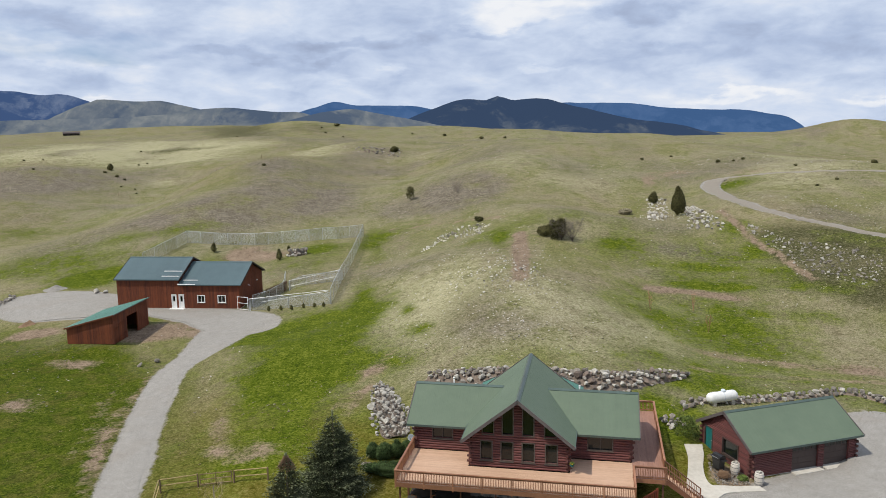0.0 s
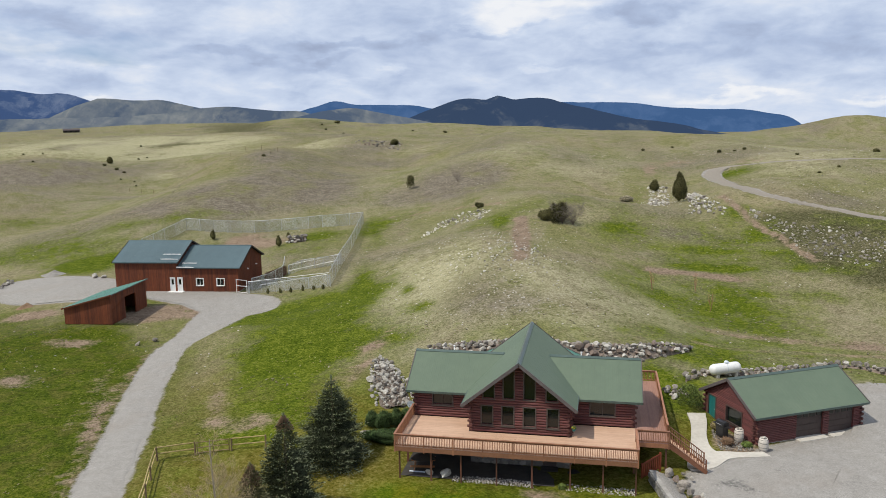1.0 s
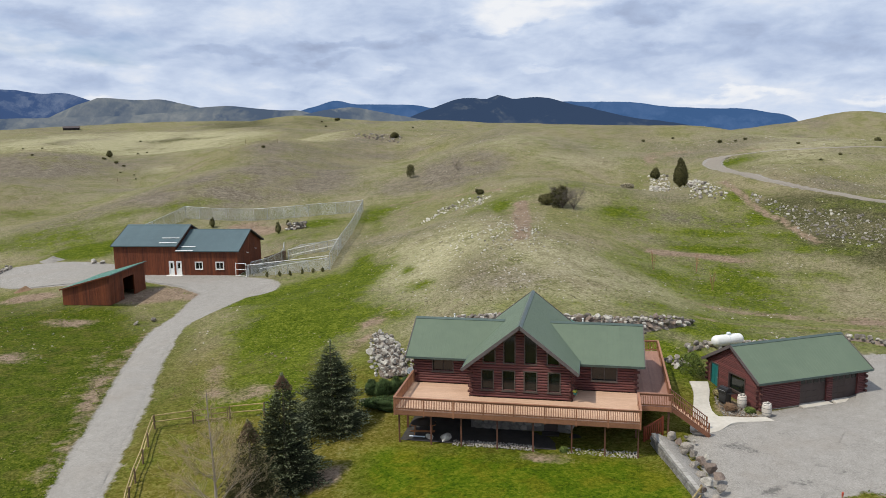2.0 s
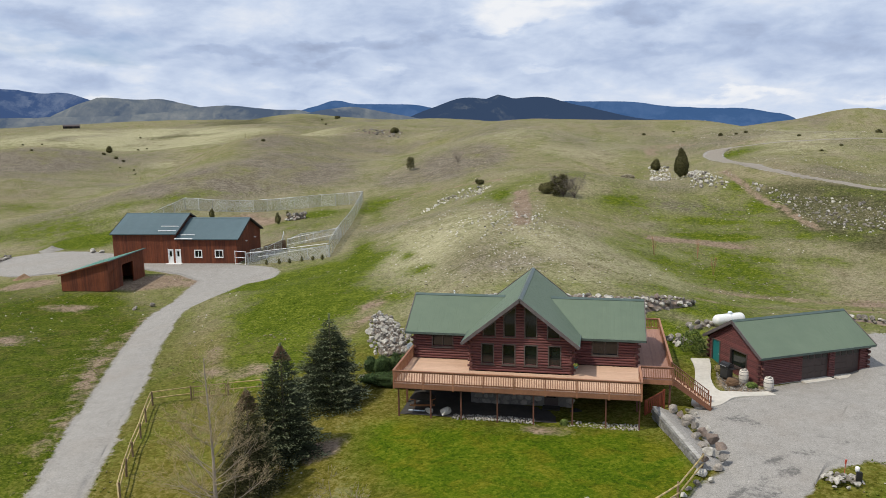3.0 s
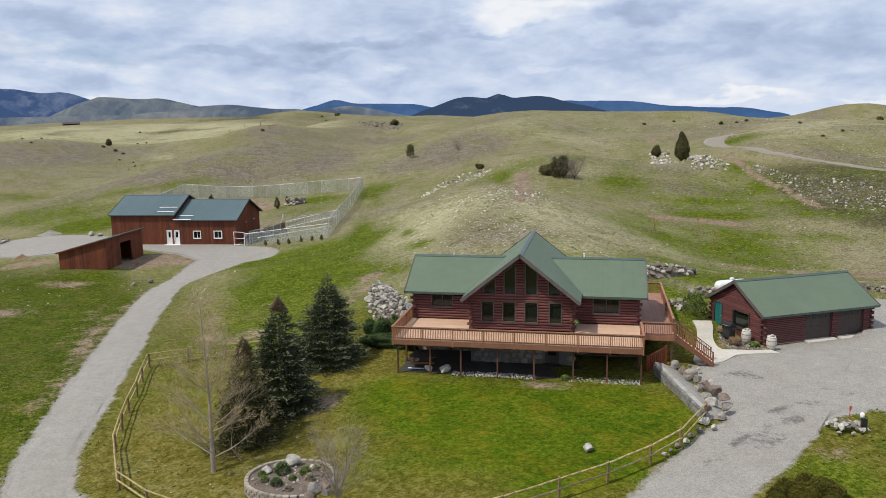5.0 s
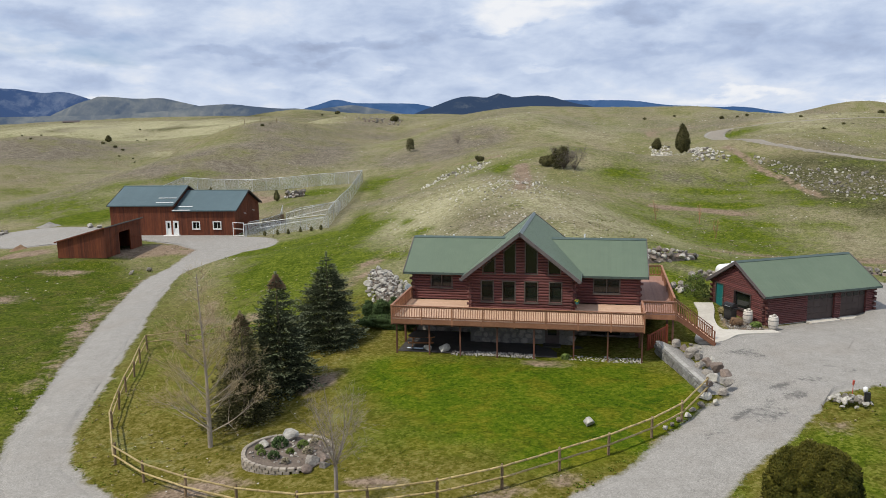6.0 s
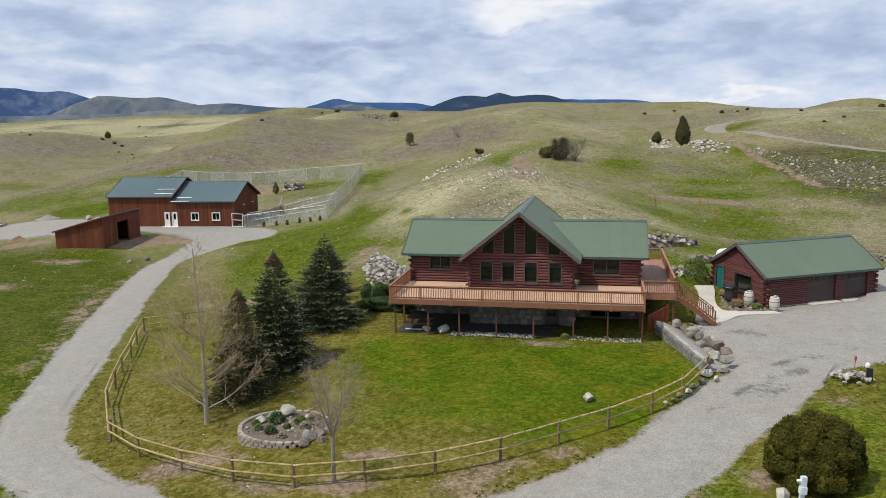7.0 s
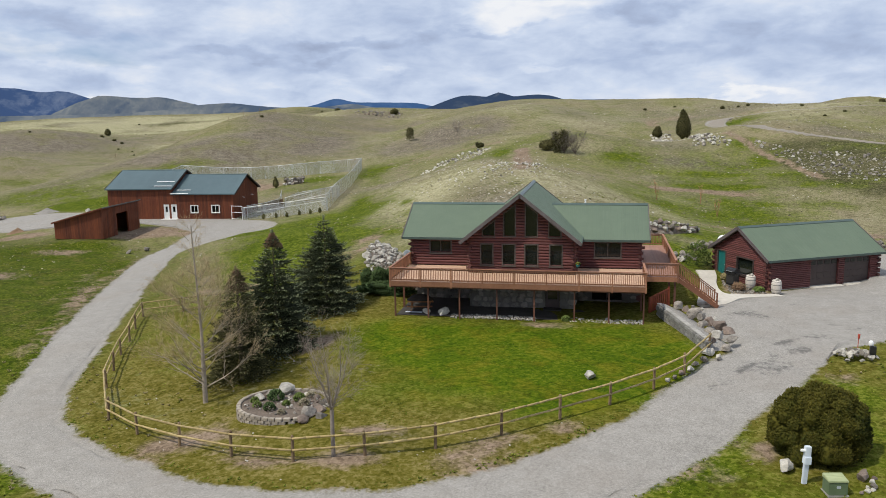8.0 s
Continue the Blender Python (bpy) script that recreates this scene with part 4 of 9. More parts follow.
def build_ground():
    xs, ys = spread(680, -8, 46, 4750), spread(680, 22, 46, 4750)
    X, Y = np.meshgrid(xs, ys)
    Z = land(X, Y)
    gravel = near_paths(X, Y).reshape(X.shape)
    rough = 1 - np.clip(gravel * 1.8, 0, 1)
    lawn = blob(X, Y, LAWN)
    away = np.hypot(X, Y - 10)
    Z = Z + rough * fbm(X / 5, Y / 5, 3, 9) * 0.16 * np.clip(1.1 - lawn, 0.15, 1)
    # the hill road lies on a level bench
    k = np.nonzero(((X > 20) & (X < 150) & (Y > 55) & (Y < 175)).ravel())[0]
    gap, bench = np.full(len(k), 1e9), np.zeros(len(k))
    for px, py, hw in ROAD:
        d = np.hypot(X.ravel()[k] - px, Y.ravel()[k] - py) - hw
        near = d < gap
        gap, bench = np.where(near, d, gap), np.where(near, h(px, py), bench)
    part_of = np.clip(1.15 - gap / 3.2, 0, 1)
    Z.ravel()[k] = Z.ravel()[k] * (1 - part_of) + bench * part_of
    Z = Z - 0.06 * np.clip(gravel * 1.7 - 0.35, 0, 1)
    ny, nx = X.shape
    verts = np.stack([X, Y, Z], -1).reshape(-1, 3)
    k = np.arange(ny * nx).reshape(ny, nx)
    faces = np.stack([k[:-1, :-1], k[:-1, 1:], k[1:, 1:], k[1:, :-1]], -1).reshape(-1, 4)
    me = bpy.data.meshes.new("ground")
    me.vertices.add(len(verts))
    me.vertices.foreach_set("co", verts.ravel())
    me.loops.add(faces.size)
    me.loops.foreach_set("vertex_index", faces.ravel())
    me.polygons.add(len(faces))
    me.polygons.foreach_set("loop_start", np.arange(0, faces.size, 4))
    me.polygons.foreach_set("use_smooth", np.ones(len(faces), bool))
    me.update()
    clear = 1 - np.clip(lawn * 1.4, 0, 1)
    # the extra pale spots behind the house paint in sunlit ground
    for key, values in (("lush", blob(X, Y, LUSH) + 0.75 * fbm(X / 13, Y / 17, 4, 47) * np.clip(1.8 - away / 90, 0, 1) + 0.25 * np.clip(1.6 - away / 90, 0, 1) - blob(X, Y, [(-15, -14, 8, 10, 0, 0.4), (-4, -24, 10, 2.5, 0, 0.25), (-6, 34, 14, 14, 0, 0.55), (8, 40, 10, 14, 0, 0.3), (-20, 52, 7, 14, 0, 0.3)])), ("bare", blob(X, Y, BARE) + worn(X, Y) + np.clip(gravel * 0.9, 0, 0.36)), ("grit", gravel), ("near", np.clip(1.6 - np.hypot(X, Y + 10) / 40, 0, 1) * np.clip((16 - Y + 0.5 * np.clip(-X - 12, 0, 30)) / 10, 0, 1)), ("meadow_shade", blob(X, Y, [(-48, 8, 12, 22, 25, 1.1), (-66, 22, 16, 16, 0, 1.0), (-42, -12, 10, 14, 20, 0.9), (-84, 38, 14, 10, 0, 0.7)])), ("scrub_shade", blob(X, Y, SCRUB_SHADE) + 0.3 * fbm(X / 40, Y / 60, 3, 51) * np.clip((away - 90) / 80, 0, 1)), ("pale", blob(X, Y, PALE) + blob(X, Y, [(-5, 38, 16, 16, 0, 0.22), (14, 40, 12, 16, 0, 0.4), (-22, 50, 7, 16, 0, 0.15)]) + 0.12 * np.clip((away - 350) / 200, 0, 1)), ("sage", (blob(X, Y, SAGE) + (0.16 + 0.6 * fbm(X / 55, Y / 80, 3, 41)) * np.clip((away - 60) / 60, 0, 1) + 0.8 * fbm(X / 17, Y / 24, 4, 43) * np.clip((away - 30) / 40, 0, 1)) * clear), ("lawn", lawn)):
        me.attributes.new(key, "FLOAT", "POINT").data.foreach_set("value", values.ravel().astype(np.float32))
    me.materials.append(M["ground"])
    return tagged(new("ground", me), "open rolling grassland with green meadow and sage slopes", "ground", kind="structure")


build_ground()


def grid_mesh(name, rows, mat, smooth=True):
    """A mesh over rows of equally many points."""
    n = len(rows[0])
    verts = [tuple(p) for r in rows for p in r]
    faces = [(j * n + i, j * n + i + 1, (j + 1) * n + i + 1, (j + 1) * n + i) for j in range(len(rows) - 1) for i in range(n - 1)]
    me = bpy.data.meshes.new(name)
    me.from_pydata(verts, [], faces)
    if smooth:
        me.polygons.foreach_set("use_smooth", np.ones(len(faces), bool))
    me.materials.append(mat)
    return new(name, me)


def gravel_strip(name, line, lift, label, seed, level=False):
    rows = []
    cross = np.array([-1.0, -0.86, -0.72, -0.5, -0.25, 0, 0.25, 0.5, 0.72, 0.86, 1.0])
    for k, (x, y, hw) in enumerate(line):
        d = line[min(k + 1, len(line) - 1), :2] - line[max(k - 1, 0), :2]
        d = d / np.linalg.norm(d)
        side = np.array([d[1], -d[0]])
        row = []
        for c in cross:
            w = hw - 0.3
            if abs(c) > 0.7:
                w += 0.34 * float(fbm(x * 0.5 + 40 * c, y * 0.5, 3, seed)) + 0.22 * float(fbm(x * 2.1 + 40 * c, y * 2.1, 2, seed + 9))
            q = np.array([x, y]) + side * c * w
            drop = -0.11 * max(0.0, (abs(c) - 0.5) / 0.5) ** 2
            drop -= 0.16 * max(0.0, 1 - min(k, len(line) - 1 - k) / 4)
            row.append((q[0], q[1], (h(x, y) if level else h(q[0], q[1])) + lift + drop + 0.025 * math.cos(c * math.pi * 2)))
        rows.append(row)
    ob = grid_mesh(name, rows, M["hill_gravel" if level else "gravel"])
    X, Y = np.array([p[0] for r in rows for p in r]), np.array([p[1] for r in rows for p in r])
    ob.data.attributes.new("damp", "FLOAT", "POINT").data.foreach_set("value", blob(X, Y, DAMP).astype(np.float32))
    return tagged(ob, label, "road", kind="structure")


gravel_strip("road", DRIVE, 0.035, "pale grey gravel driveway curving through grass", 3)
gravel_strip("road_yard", YARD, 0.085, "wide gravel yard before the barn", 5)
gravel_strip("road_upper", ROAD, 0.06, "narrow gravel road bending over a hill", 7, True)


def build_parking():
    n, rows = 150, []
    edge = glide([(*p, 0) for p in PARKING + PARKING[:1]], 0.6)[:, :2]
    for s in np.linspace(0.0, 1, 70):
        row = []
        for k in range(len(edge)):
            q = np.array(PARK_MID) + (edge[k] - PARK_MID) * s * 0.985 * (1 + 0.02 * float(fbm(edge[k][0] * 0.6, edge[k][1] * 0.6, 3, 4)) * (s > 0.9))
            row.append((q[0], q[1], h(q[0], q[1]) + 0.07 - 0.16 * max(0.0, (s - 0.86) / 0.14) ** 1.5))
        rows.append(row)
    ob = grid_mesh("pavement_gravel", rows, M["gravel"])
    X, Y = np.array([p[0] for r in rows for p in r]), np.array([p[1] for r in rows for p in r])
    ob.data.attributes.new("damp", "FLOAT", "POINT").data.foreach_set("value", blob(X, Y, DAMP).astype(np.float32))
    tagged(ob, "wide grey gravel parking area by the garage", "gravel", kind="structure")


build_parking()

# ---- distance ----
def skyline(name, nodes, depth, mat, label, seed, jag=1.0):
    """A range whose crest follows nodes (x, y, z), standing on the plain and falling away on both sides."""
    crest = glide(nodes, 22)
    rows = []
    eye = np.array([0.0, 0.0])
    for k in np.linspace(-1, 1, 25):
        row = []
        for x, y, z in crest:
            d = np.array([x, y]) - eye
            d = d / np.linalg.norm(d)
            q = np.array([x, y]) + d * k * depth
            fall = max(0.0, 1 - abs(k)) ** 1.15
            ridge = abs(float(fbm(x / 170, (y + k * depth) / 260, 4, seed)))
            top = z + jag * 9 * float(fbm(x / 90, y / 90, 4, seed + 5))
            zz = -90 + (top + 90) * fall * (1 - 0.75 * ridge * min(1.0, abs(k) * 2.2))
            row.append((q[0], q[1], zz))
        rows.append(row)
    return tagged(grid_mesh(name, rows, mat), label, "mountain", kind="structure")


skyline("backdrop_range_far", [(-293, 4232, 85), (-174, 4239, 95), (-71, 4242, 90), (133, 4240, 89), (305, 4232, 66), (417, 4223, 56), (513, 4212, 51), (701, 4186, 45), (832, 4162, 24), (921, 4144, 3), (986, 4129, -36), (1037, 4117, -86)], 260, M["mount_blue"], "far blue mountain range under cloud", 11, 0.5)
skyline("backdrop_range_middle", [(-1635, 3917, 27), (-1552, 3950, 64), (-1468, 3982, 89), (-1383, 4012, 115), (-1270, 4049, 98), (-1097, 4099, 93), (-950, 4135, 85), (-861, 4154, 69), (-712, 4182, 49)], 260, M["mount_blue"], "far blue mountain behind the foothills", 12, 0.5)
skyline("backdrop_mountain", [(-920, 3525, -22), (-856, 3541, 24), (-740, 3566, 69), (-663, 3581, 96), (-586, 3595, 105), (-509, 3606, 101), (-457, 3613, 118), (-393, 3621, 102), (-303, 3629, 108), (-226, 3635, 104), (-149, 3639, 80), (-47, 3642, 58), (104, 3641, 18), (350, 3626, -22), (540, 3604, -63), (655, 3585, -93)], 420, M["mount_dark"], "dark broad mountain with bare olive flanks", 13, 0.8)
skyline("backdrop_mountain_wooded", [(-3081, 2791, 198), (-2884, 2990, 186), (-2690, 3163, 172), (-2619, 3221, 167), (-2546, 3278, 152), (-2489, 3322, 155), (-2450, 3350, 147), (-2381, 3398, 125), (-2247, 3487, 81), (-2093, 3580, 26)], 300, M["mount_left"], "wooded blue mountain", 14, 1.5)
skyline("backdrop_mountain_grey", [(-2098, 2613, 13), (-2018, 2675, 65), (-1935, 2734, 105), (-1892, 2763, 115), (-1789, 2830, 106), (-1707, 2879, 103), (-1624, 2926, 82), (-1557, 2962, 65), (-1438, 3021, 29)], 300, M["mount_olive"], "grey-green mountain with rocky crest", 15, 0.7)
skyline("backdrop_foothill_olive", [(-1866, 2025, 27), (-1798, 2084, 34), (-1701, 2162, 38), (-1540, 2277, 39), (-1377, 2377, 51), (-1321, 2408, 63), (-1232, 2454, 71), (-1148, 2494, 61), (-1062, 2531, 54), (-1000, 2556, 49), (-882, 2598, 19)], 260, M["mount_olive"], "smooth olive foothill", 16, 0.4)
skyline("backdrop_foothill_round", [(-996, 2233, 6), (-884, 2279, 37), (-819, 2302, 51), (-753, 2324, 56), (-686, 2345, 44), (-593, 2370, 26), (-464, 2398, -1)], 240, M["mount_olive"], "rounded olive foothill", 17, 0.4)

# ---- building blocks ----
def thing(name, m, label, category, group=""):
    ob = new(name)
    ob.empty_display_size = 0.3
    ob.matrix_world = m
    return tagged(ob, label, category, group)


def mesh_of(name, bm, mat, smooth=False):
    bmesh.ops.recalc_face_normals(bm, faces=bm.faces)
    me = bpy.data.meshes.new(name)
    bm.to_mesh(me)
    bm.free()
    if smooth:
        me.polygons.foreach_set("use_smooth", np.ones(len(me.polygons), bool))
    if mat:
        me.materials.append(mat)
    return me


def part(name, bm, mat, parent, label="", smooth=False, m=None):
    """Links a bmesh as one mesh object under a thing or a part."""
    ob = new(name, mesh_of(name, bm, mat, smooth))
    ob.parent = parent
    if m is not None:
        ob.matrix_basis = m
    return tagged(ob, label)


def piece(name, me, parent, m):
    ob = new(name, me)
    ob.parent = parent
    ob.matrix_basis = m
    return ob


def box(bm, x0, y0, z0, x1, y1, z1):
    v = [bm.verts.new(p) for p in ((x0, y0, z0), (x1, y0, z0), (x1, y1, z0), (x0, y1, z0), (x0, y0, z1), (x1, y0, z1), (x1, y1, z1), (x0, y1, z1))]
    for f in ((3, 2, 1, 0), (4, 5, 6, 7), (0, 1, 5, 4), (1, 2, 6, 5), (2, 3, 7, 6), (3, 0, 4, 7)):
        bm.faces.new([v[k] for k in f])


def boxed(*b):
    bm = bmesh.new()
    box(bm, *b)
    return bm


def soft_box(x0, y0, z0, x1, y1, z1, r):
    bm = boxed(x0, y0, z0, x1, y1, z1)
    bmesh.ops.bevel(bm, geom=bm.edges[:], offset=r, segments=2, affect="EDGES")
    return bm


def beam(bm, a, b, w, d, up=(0, 0, 1)):
    """A squared timber from a to b, w across and d high."""
    a, b = Vector(a), Vector(b)
    t = (b - a).normalized()
    u = Vector(up)
    s = t.cross(u)
    s = s.normalized() if s.length > 1e-4 else Vector((1, 0, 0))
    u = s.cross(t)
    v = [bm.verts.new(p + s * (i * w / 2) + u * (j * d / 2)) for p in (a, b) for i, j in ((-1, -1), (1, -1), (1, 1), (-1, 1))]
    for f in ((3, 2, 1, 0), (4, 5, 6, 7), (0, 1, 5, 4), (1, 2, 6, 5), (2, 3, 7, 6), (3, 0, 4, 7)):
        bm.faces.new([v[k] for k in f])


def tube(bm, a, b, r0, r1, n=8, caps=True):
    a, b = Vector(a), Vector(b)
    t = (b - a).normalized()
    s = t.orthogonal().normalized()
    u = t.cross(s)
    rings = []
    for p, r in ((a, r0), (b, r1)):
        rings.append([bm.verts.new(p + (s * math.cos(2 * math.pi * k / n) + u * math.sin(2 * math.pi * k / n)) * r) for k in range(n)])
    for k in range(n):
        bm.faces.new((rings[0][k], rings[0][(k + 1) % n], rings[1][(k + 1) % n], rings[1][k]))
    if caps:
        bm.faces.new(rings[0][::-1])
        bm.faces.new(rings[1])


def lathe(bm, profile, n=20, at=(0, 0, 0)):
    rings = [[bm.verts.new((at[0] + r * math.cos(2 * math.pi * k / n), at[1] + r * math.sin(2 * math.pi * k / n), at[2] + z)) for k in range(n)] for r, z in profile]
    for a, b in zip(rings, rings[1:]):
        for k in range(n):
            bm.faces.new((a[k], a[(k + 1) % n], b[(k + 1) % n], b[k]))
    bm.faces.new(rings[0][::-1])
    bm.faces.new(rings[-1])


def panel(outer, holes, thick):
    """A wall in its own plane: x along it, z up, its outer face at y = 0, with openings right through."""
    bm = bmesh.new()
    edges = []
    for loop in (outer, *holes):
        v = [bm.verts.new((s, 0, z)) for s, z in loop]
        edges += [bm.edges.new((v[k], v[(k + 1) % len(v)])) for k in range(len(v))]
    bmesh.ops.triangle_fill(bm, use_beauty=True, use_dissolve=False, edges=edges)
    ext = bmesh.ops.extrude_face_region(bm, geom=bm.faces[:])
    bmesh.ops.translate(bm, vec=(0, thick, 0), verts=[g for g in ext["geom"] if isinstance(g, bmesh.types.BMVert)])
    return bm


def span_at(poly, z):
    """Where the level z crosses a polygon: its lowest and highest s, or None."""
    xs = []
    for (s0, z0), (s1, z1) in zip(poly, poly[1:] + poly[:1]):
        if (z0 - z) * (z1 - z) < 0:
            xs.append(s0 + (s1 - s0) * (z - z0) / (z1 - z0))
    return (min(xs), max(xs)) if xs else None


COURSE = 0.205


def log_mesh():
    bm = bmesh.new()
    prof = [(0.0, -0.5), (-0.05, -0.47), (-0.115, -0.24), (-0.125, 0.0), (-0.115, 0.24), (-0.05, 0.47), (0.0, 0.5)]
    rings = [[bm.verts.new((x, y, z * COURSE)) for y, z in prof] for x in (0, 1)]
    n = len(prof)
    for k in range(n):
        bm.faces.new((rings[0][k], rings[0][(k + 1) % n], rings[1][(k + 1) % n], rings[1][k]))
    bm.faces.new(rings[0][::-1])
    bm.faces.new(rings[1])
    return mesh_of("log", bm, M["log"])


LOG = log_mesh()


def log_wall(parent, m, outer, openings, name="wall", fine=1.0):
    """A wall of half-round logs before a backing panel, parted by its openings."""
    rise = COURSE * fine
    w = part(name, panel(outer, [o for o in openings], 0.22), M["log"], parent, m=m)
    z = min(p[1] for p in outer) + rise / 2
    top = max(p[1] for p in outer)
    while z < top:
        full = span_at(outer, min(z + rise * 0.4, top - 0.01)) if z + rise * 0.4 < top else None
        if full:
            cuts = sorted(c for c in (span_at(o, z) for o in openings) if c)
            s = full[0] + 0.02
            for a, b in cuts + [(full[1] - 0.02, None)]:
                if a - s > 0.08:
                    piece("log", LOG, w, Matrix.Translation((s, 0, z)) @ Matrix.Diagonal((a - s, fine, fine, 1)))
                if b is not None:
                    s = b
        z += rise
    return w


def window(parent, m, poly, name="window", bars=(), sill=True, mat="frame", depth=0.16, width=0.09):
    """A framed pane in an opening: the polygon in the wall's plane."""
    w = new(name)
    w.parent, w.matrix_basis = parent, m
    bm = bmesh.new()
    cs, cz = sum(p[0] for p in poly) / len(poly), sum(p[1] for p in poly) / len(poly)
    for n, ((s0, z0), (s1, z1)) in enumerate(zip(poly, poly[1:] + poly[:1])):
        L = math.hypot(s1 - s0, z1 - z0)
        ext = width * 0.5 / L
        a = (s0 - (s1 - s0) * ext, z0 - (z1 - z0) * ext)
        b = (s1 + (s1 - s0) * ext, z1 + (z1 - z0) * ext)
        beam(bm, (a[0], -0.05, a[1]), (b[0], -0.05, b[1]), depth + 0.008 * (n % 2), width - 0.004 * (n % 2), up=(-(z1 - z0) / L, 0, (s1 - s0) / L))
    for kind, at in bars:
        lo, hi = (min(p[1] for p in poly), max(p[1] for p in poly)) if kind == "v" else (min(p[0] for p in poly), max(p[0] for p in poly))
        if kind == "v":
            box(bm, at - 0.03, -0.04, lo, at + 0.03, 0.03, hi)
        else:
            box(bm, lo, -0.04, at - 0.03, hi, 0.03, at + 0.03)
    part("window_frame", bm, M[mat], w)
    bm = bmesh.new()
    f = [bm.verts.new((s, 0.03, z)) for s, z in poly]
    face = bm.faces.new(f)
    ext = bmesh.ops.extrude_face_region(bm, geom=[face])
    bmesh.ops.translate(bm, vec=(0, 0.012, 0), verts=[g for g in ext["geom"] if isinstance(g, bmesh.types.BMVert)])
    p = part("pane", bm, M["glass"], w)
    p.visible_shadow = False
    if sill:
        lo = min(p[1] for p in poly)
        s0, s1 = min(p[0] for p in poly), max(p[0] for p in poly)
        part("window_sill", boxed(s0 - 0.1, -0.17, lo - 0.09, s1 + 0.1, 0.0, lo - 0.045), M[mat], w)
    return w


def rect(s0, s1, z0, z1):
    return [(s0, z0), (s1, z0), (s1, z1), (s0, z1)]


def roof_panel_mesh(width, length, mat, ribs=3):
    """A ribbed metal sheet: x across, y up the slope, its top face near z = 0."""
    bm = bmesh.new()
    box(bm, 0, 0, -0.02, width - 0.004, length, 0)
    for k in range(ribs):
        x = width * (k + 0.5) / ribs
        a = [bm.verts.new(p) for p in ((x - 0.018, 0, 0), (x - 0.009, 0, 0.006), (x + 0.009, 0, 0.006), (x + 0.018, 0, 0))]
        b = [bm.verts.new((v.co.x, length, v.co.z)) for v in a]
        for i in range(3):
            bm.faces.new((a[i], a[i + 1], b[i + 1], b[i]))
        bm.faces.new(a[::-1])
        bm.faces.new(b)
    return mesh_of("panel", bm, mat)


def slope(parent, at, along, up_slope, width, length, mat, count, thick=0.13, fascia="fascia"):
    """One roof slope from its low corner: a deck with metal sheets laid side by side on it."""
    X, Y = Vector(along).normalized(), Vector(up_slope).normalized()
    Z = X.cross(Y)
    m = Matrix((X, Y, Z)).transposed().to_4x4()
    m.translation = at
    deck = part("roof", boxed(0.01, 0.01, -thick, width - 0.01, length, -0.022), M[fascia], parent, m=m)
    w = width / count
    me = roof_panel_mesh(w, length + 0.02, mat)
    for k in range(count):
        piece("roof_panel", me, deck, Matrix.Translation((k * w, 0, 0)))
    return deck


def gable_roof(parent, x0, x1, half, z_eave, z_ridge, mid, mat, count, trim="roof_trim", fascia="fascia", ends=(True, True), across="y"):
    """Two slopes with a ridge along x (or along y), its ridge cap, fascias and barge boards."""
    L = math.hypot(half, z_ridge - z_eave)
    for side in (-1, 1):
        if across == "y":
            at = Vector((x0 if side < 0 else x1, mid + side * half, z_eave))
            along, up = (-side, 0, 0), (0, -side * half, z_ridge - z_eave)
        else:
            at = Vector((mid + side * half, x1 if side < 0 else x0, z_eave))
            along, up = (0, side, 0), (-side * half, 0, z_ridge - z_eave)
        slope(parent, at, along, up, x1 - x0, L, mat, count, fascia=fascia)
    P = (lambda a, b, z: (a, mid + b, z)) if across == "y" else (lambda a, b, z: (mid + b, a, z))
    bm = bmesh.new()
    for side in (-1, 1):
        q = [P(x0 - 0.01, 0, z_ridge + 0.065), P(x1 + 0.01, 0, z_ridge + 0.065)]
        n = 0.22
        e = [P(x1 + 0.01, side * n * half / L, z_ridge + 0.045 - n * (z_ridge - z_eave) / L), P(x0 - 0.01, side * n * half / L, z_ridge + 0.045 - n * (z_ridge - z_eave) / L)]
        low = [Vector(p) - Vector((0, 0, 0.035)) for p in q + e]
        v = [bm.verts.new(p) for p in q + e] + [bm.verts.new(p) for p in low]
        for f in ((0, 1, 2, 3), (7, 6, 5, 4), (0, 1, 5, 4), (1, 2, 6, 5), (2, 3, 7, 6), (3, 0, 4, 7)):
            bm.faces.new([v[k] for k in f])
    part("ridge_cap", bm, M[trim], parent)
    for end, a in zip(ends, (x0, x1)):
        if not end:
            continue
        out = -0.03 if a == x0 else 0.03
        for side in (-1, 1):
            bm = bmesh.new()
            beam(bm, P(a + out, 0, z_ridge - 0.085), P(a + out, side * (half + 0.02), z_eave - 0.085), 0.055, 0.24)
            part("barge_board", bm, M[fascia], parent)
    for side in (-1, 1):
        bm = bmesh.new()
        beam(bm, P(x0, side * (half + 0.025), z_eave - 0.075), P(x1, side * (half + 0.025), z_eave - 0.075), 0.05, 0.17)
        part("eave_board", bm, M[trim], parent)


BALUSTER = mesh_of("baluster", boxed(-0.019, -0.019, 0, 0.019, 0.019, 0.74), M["rail"])


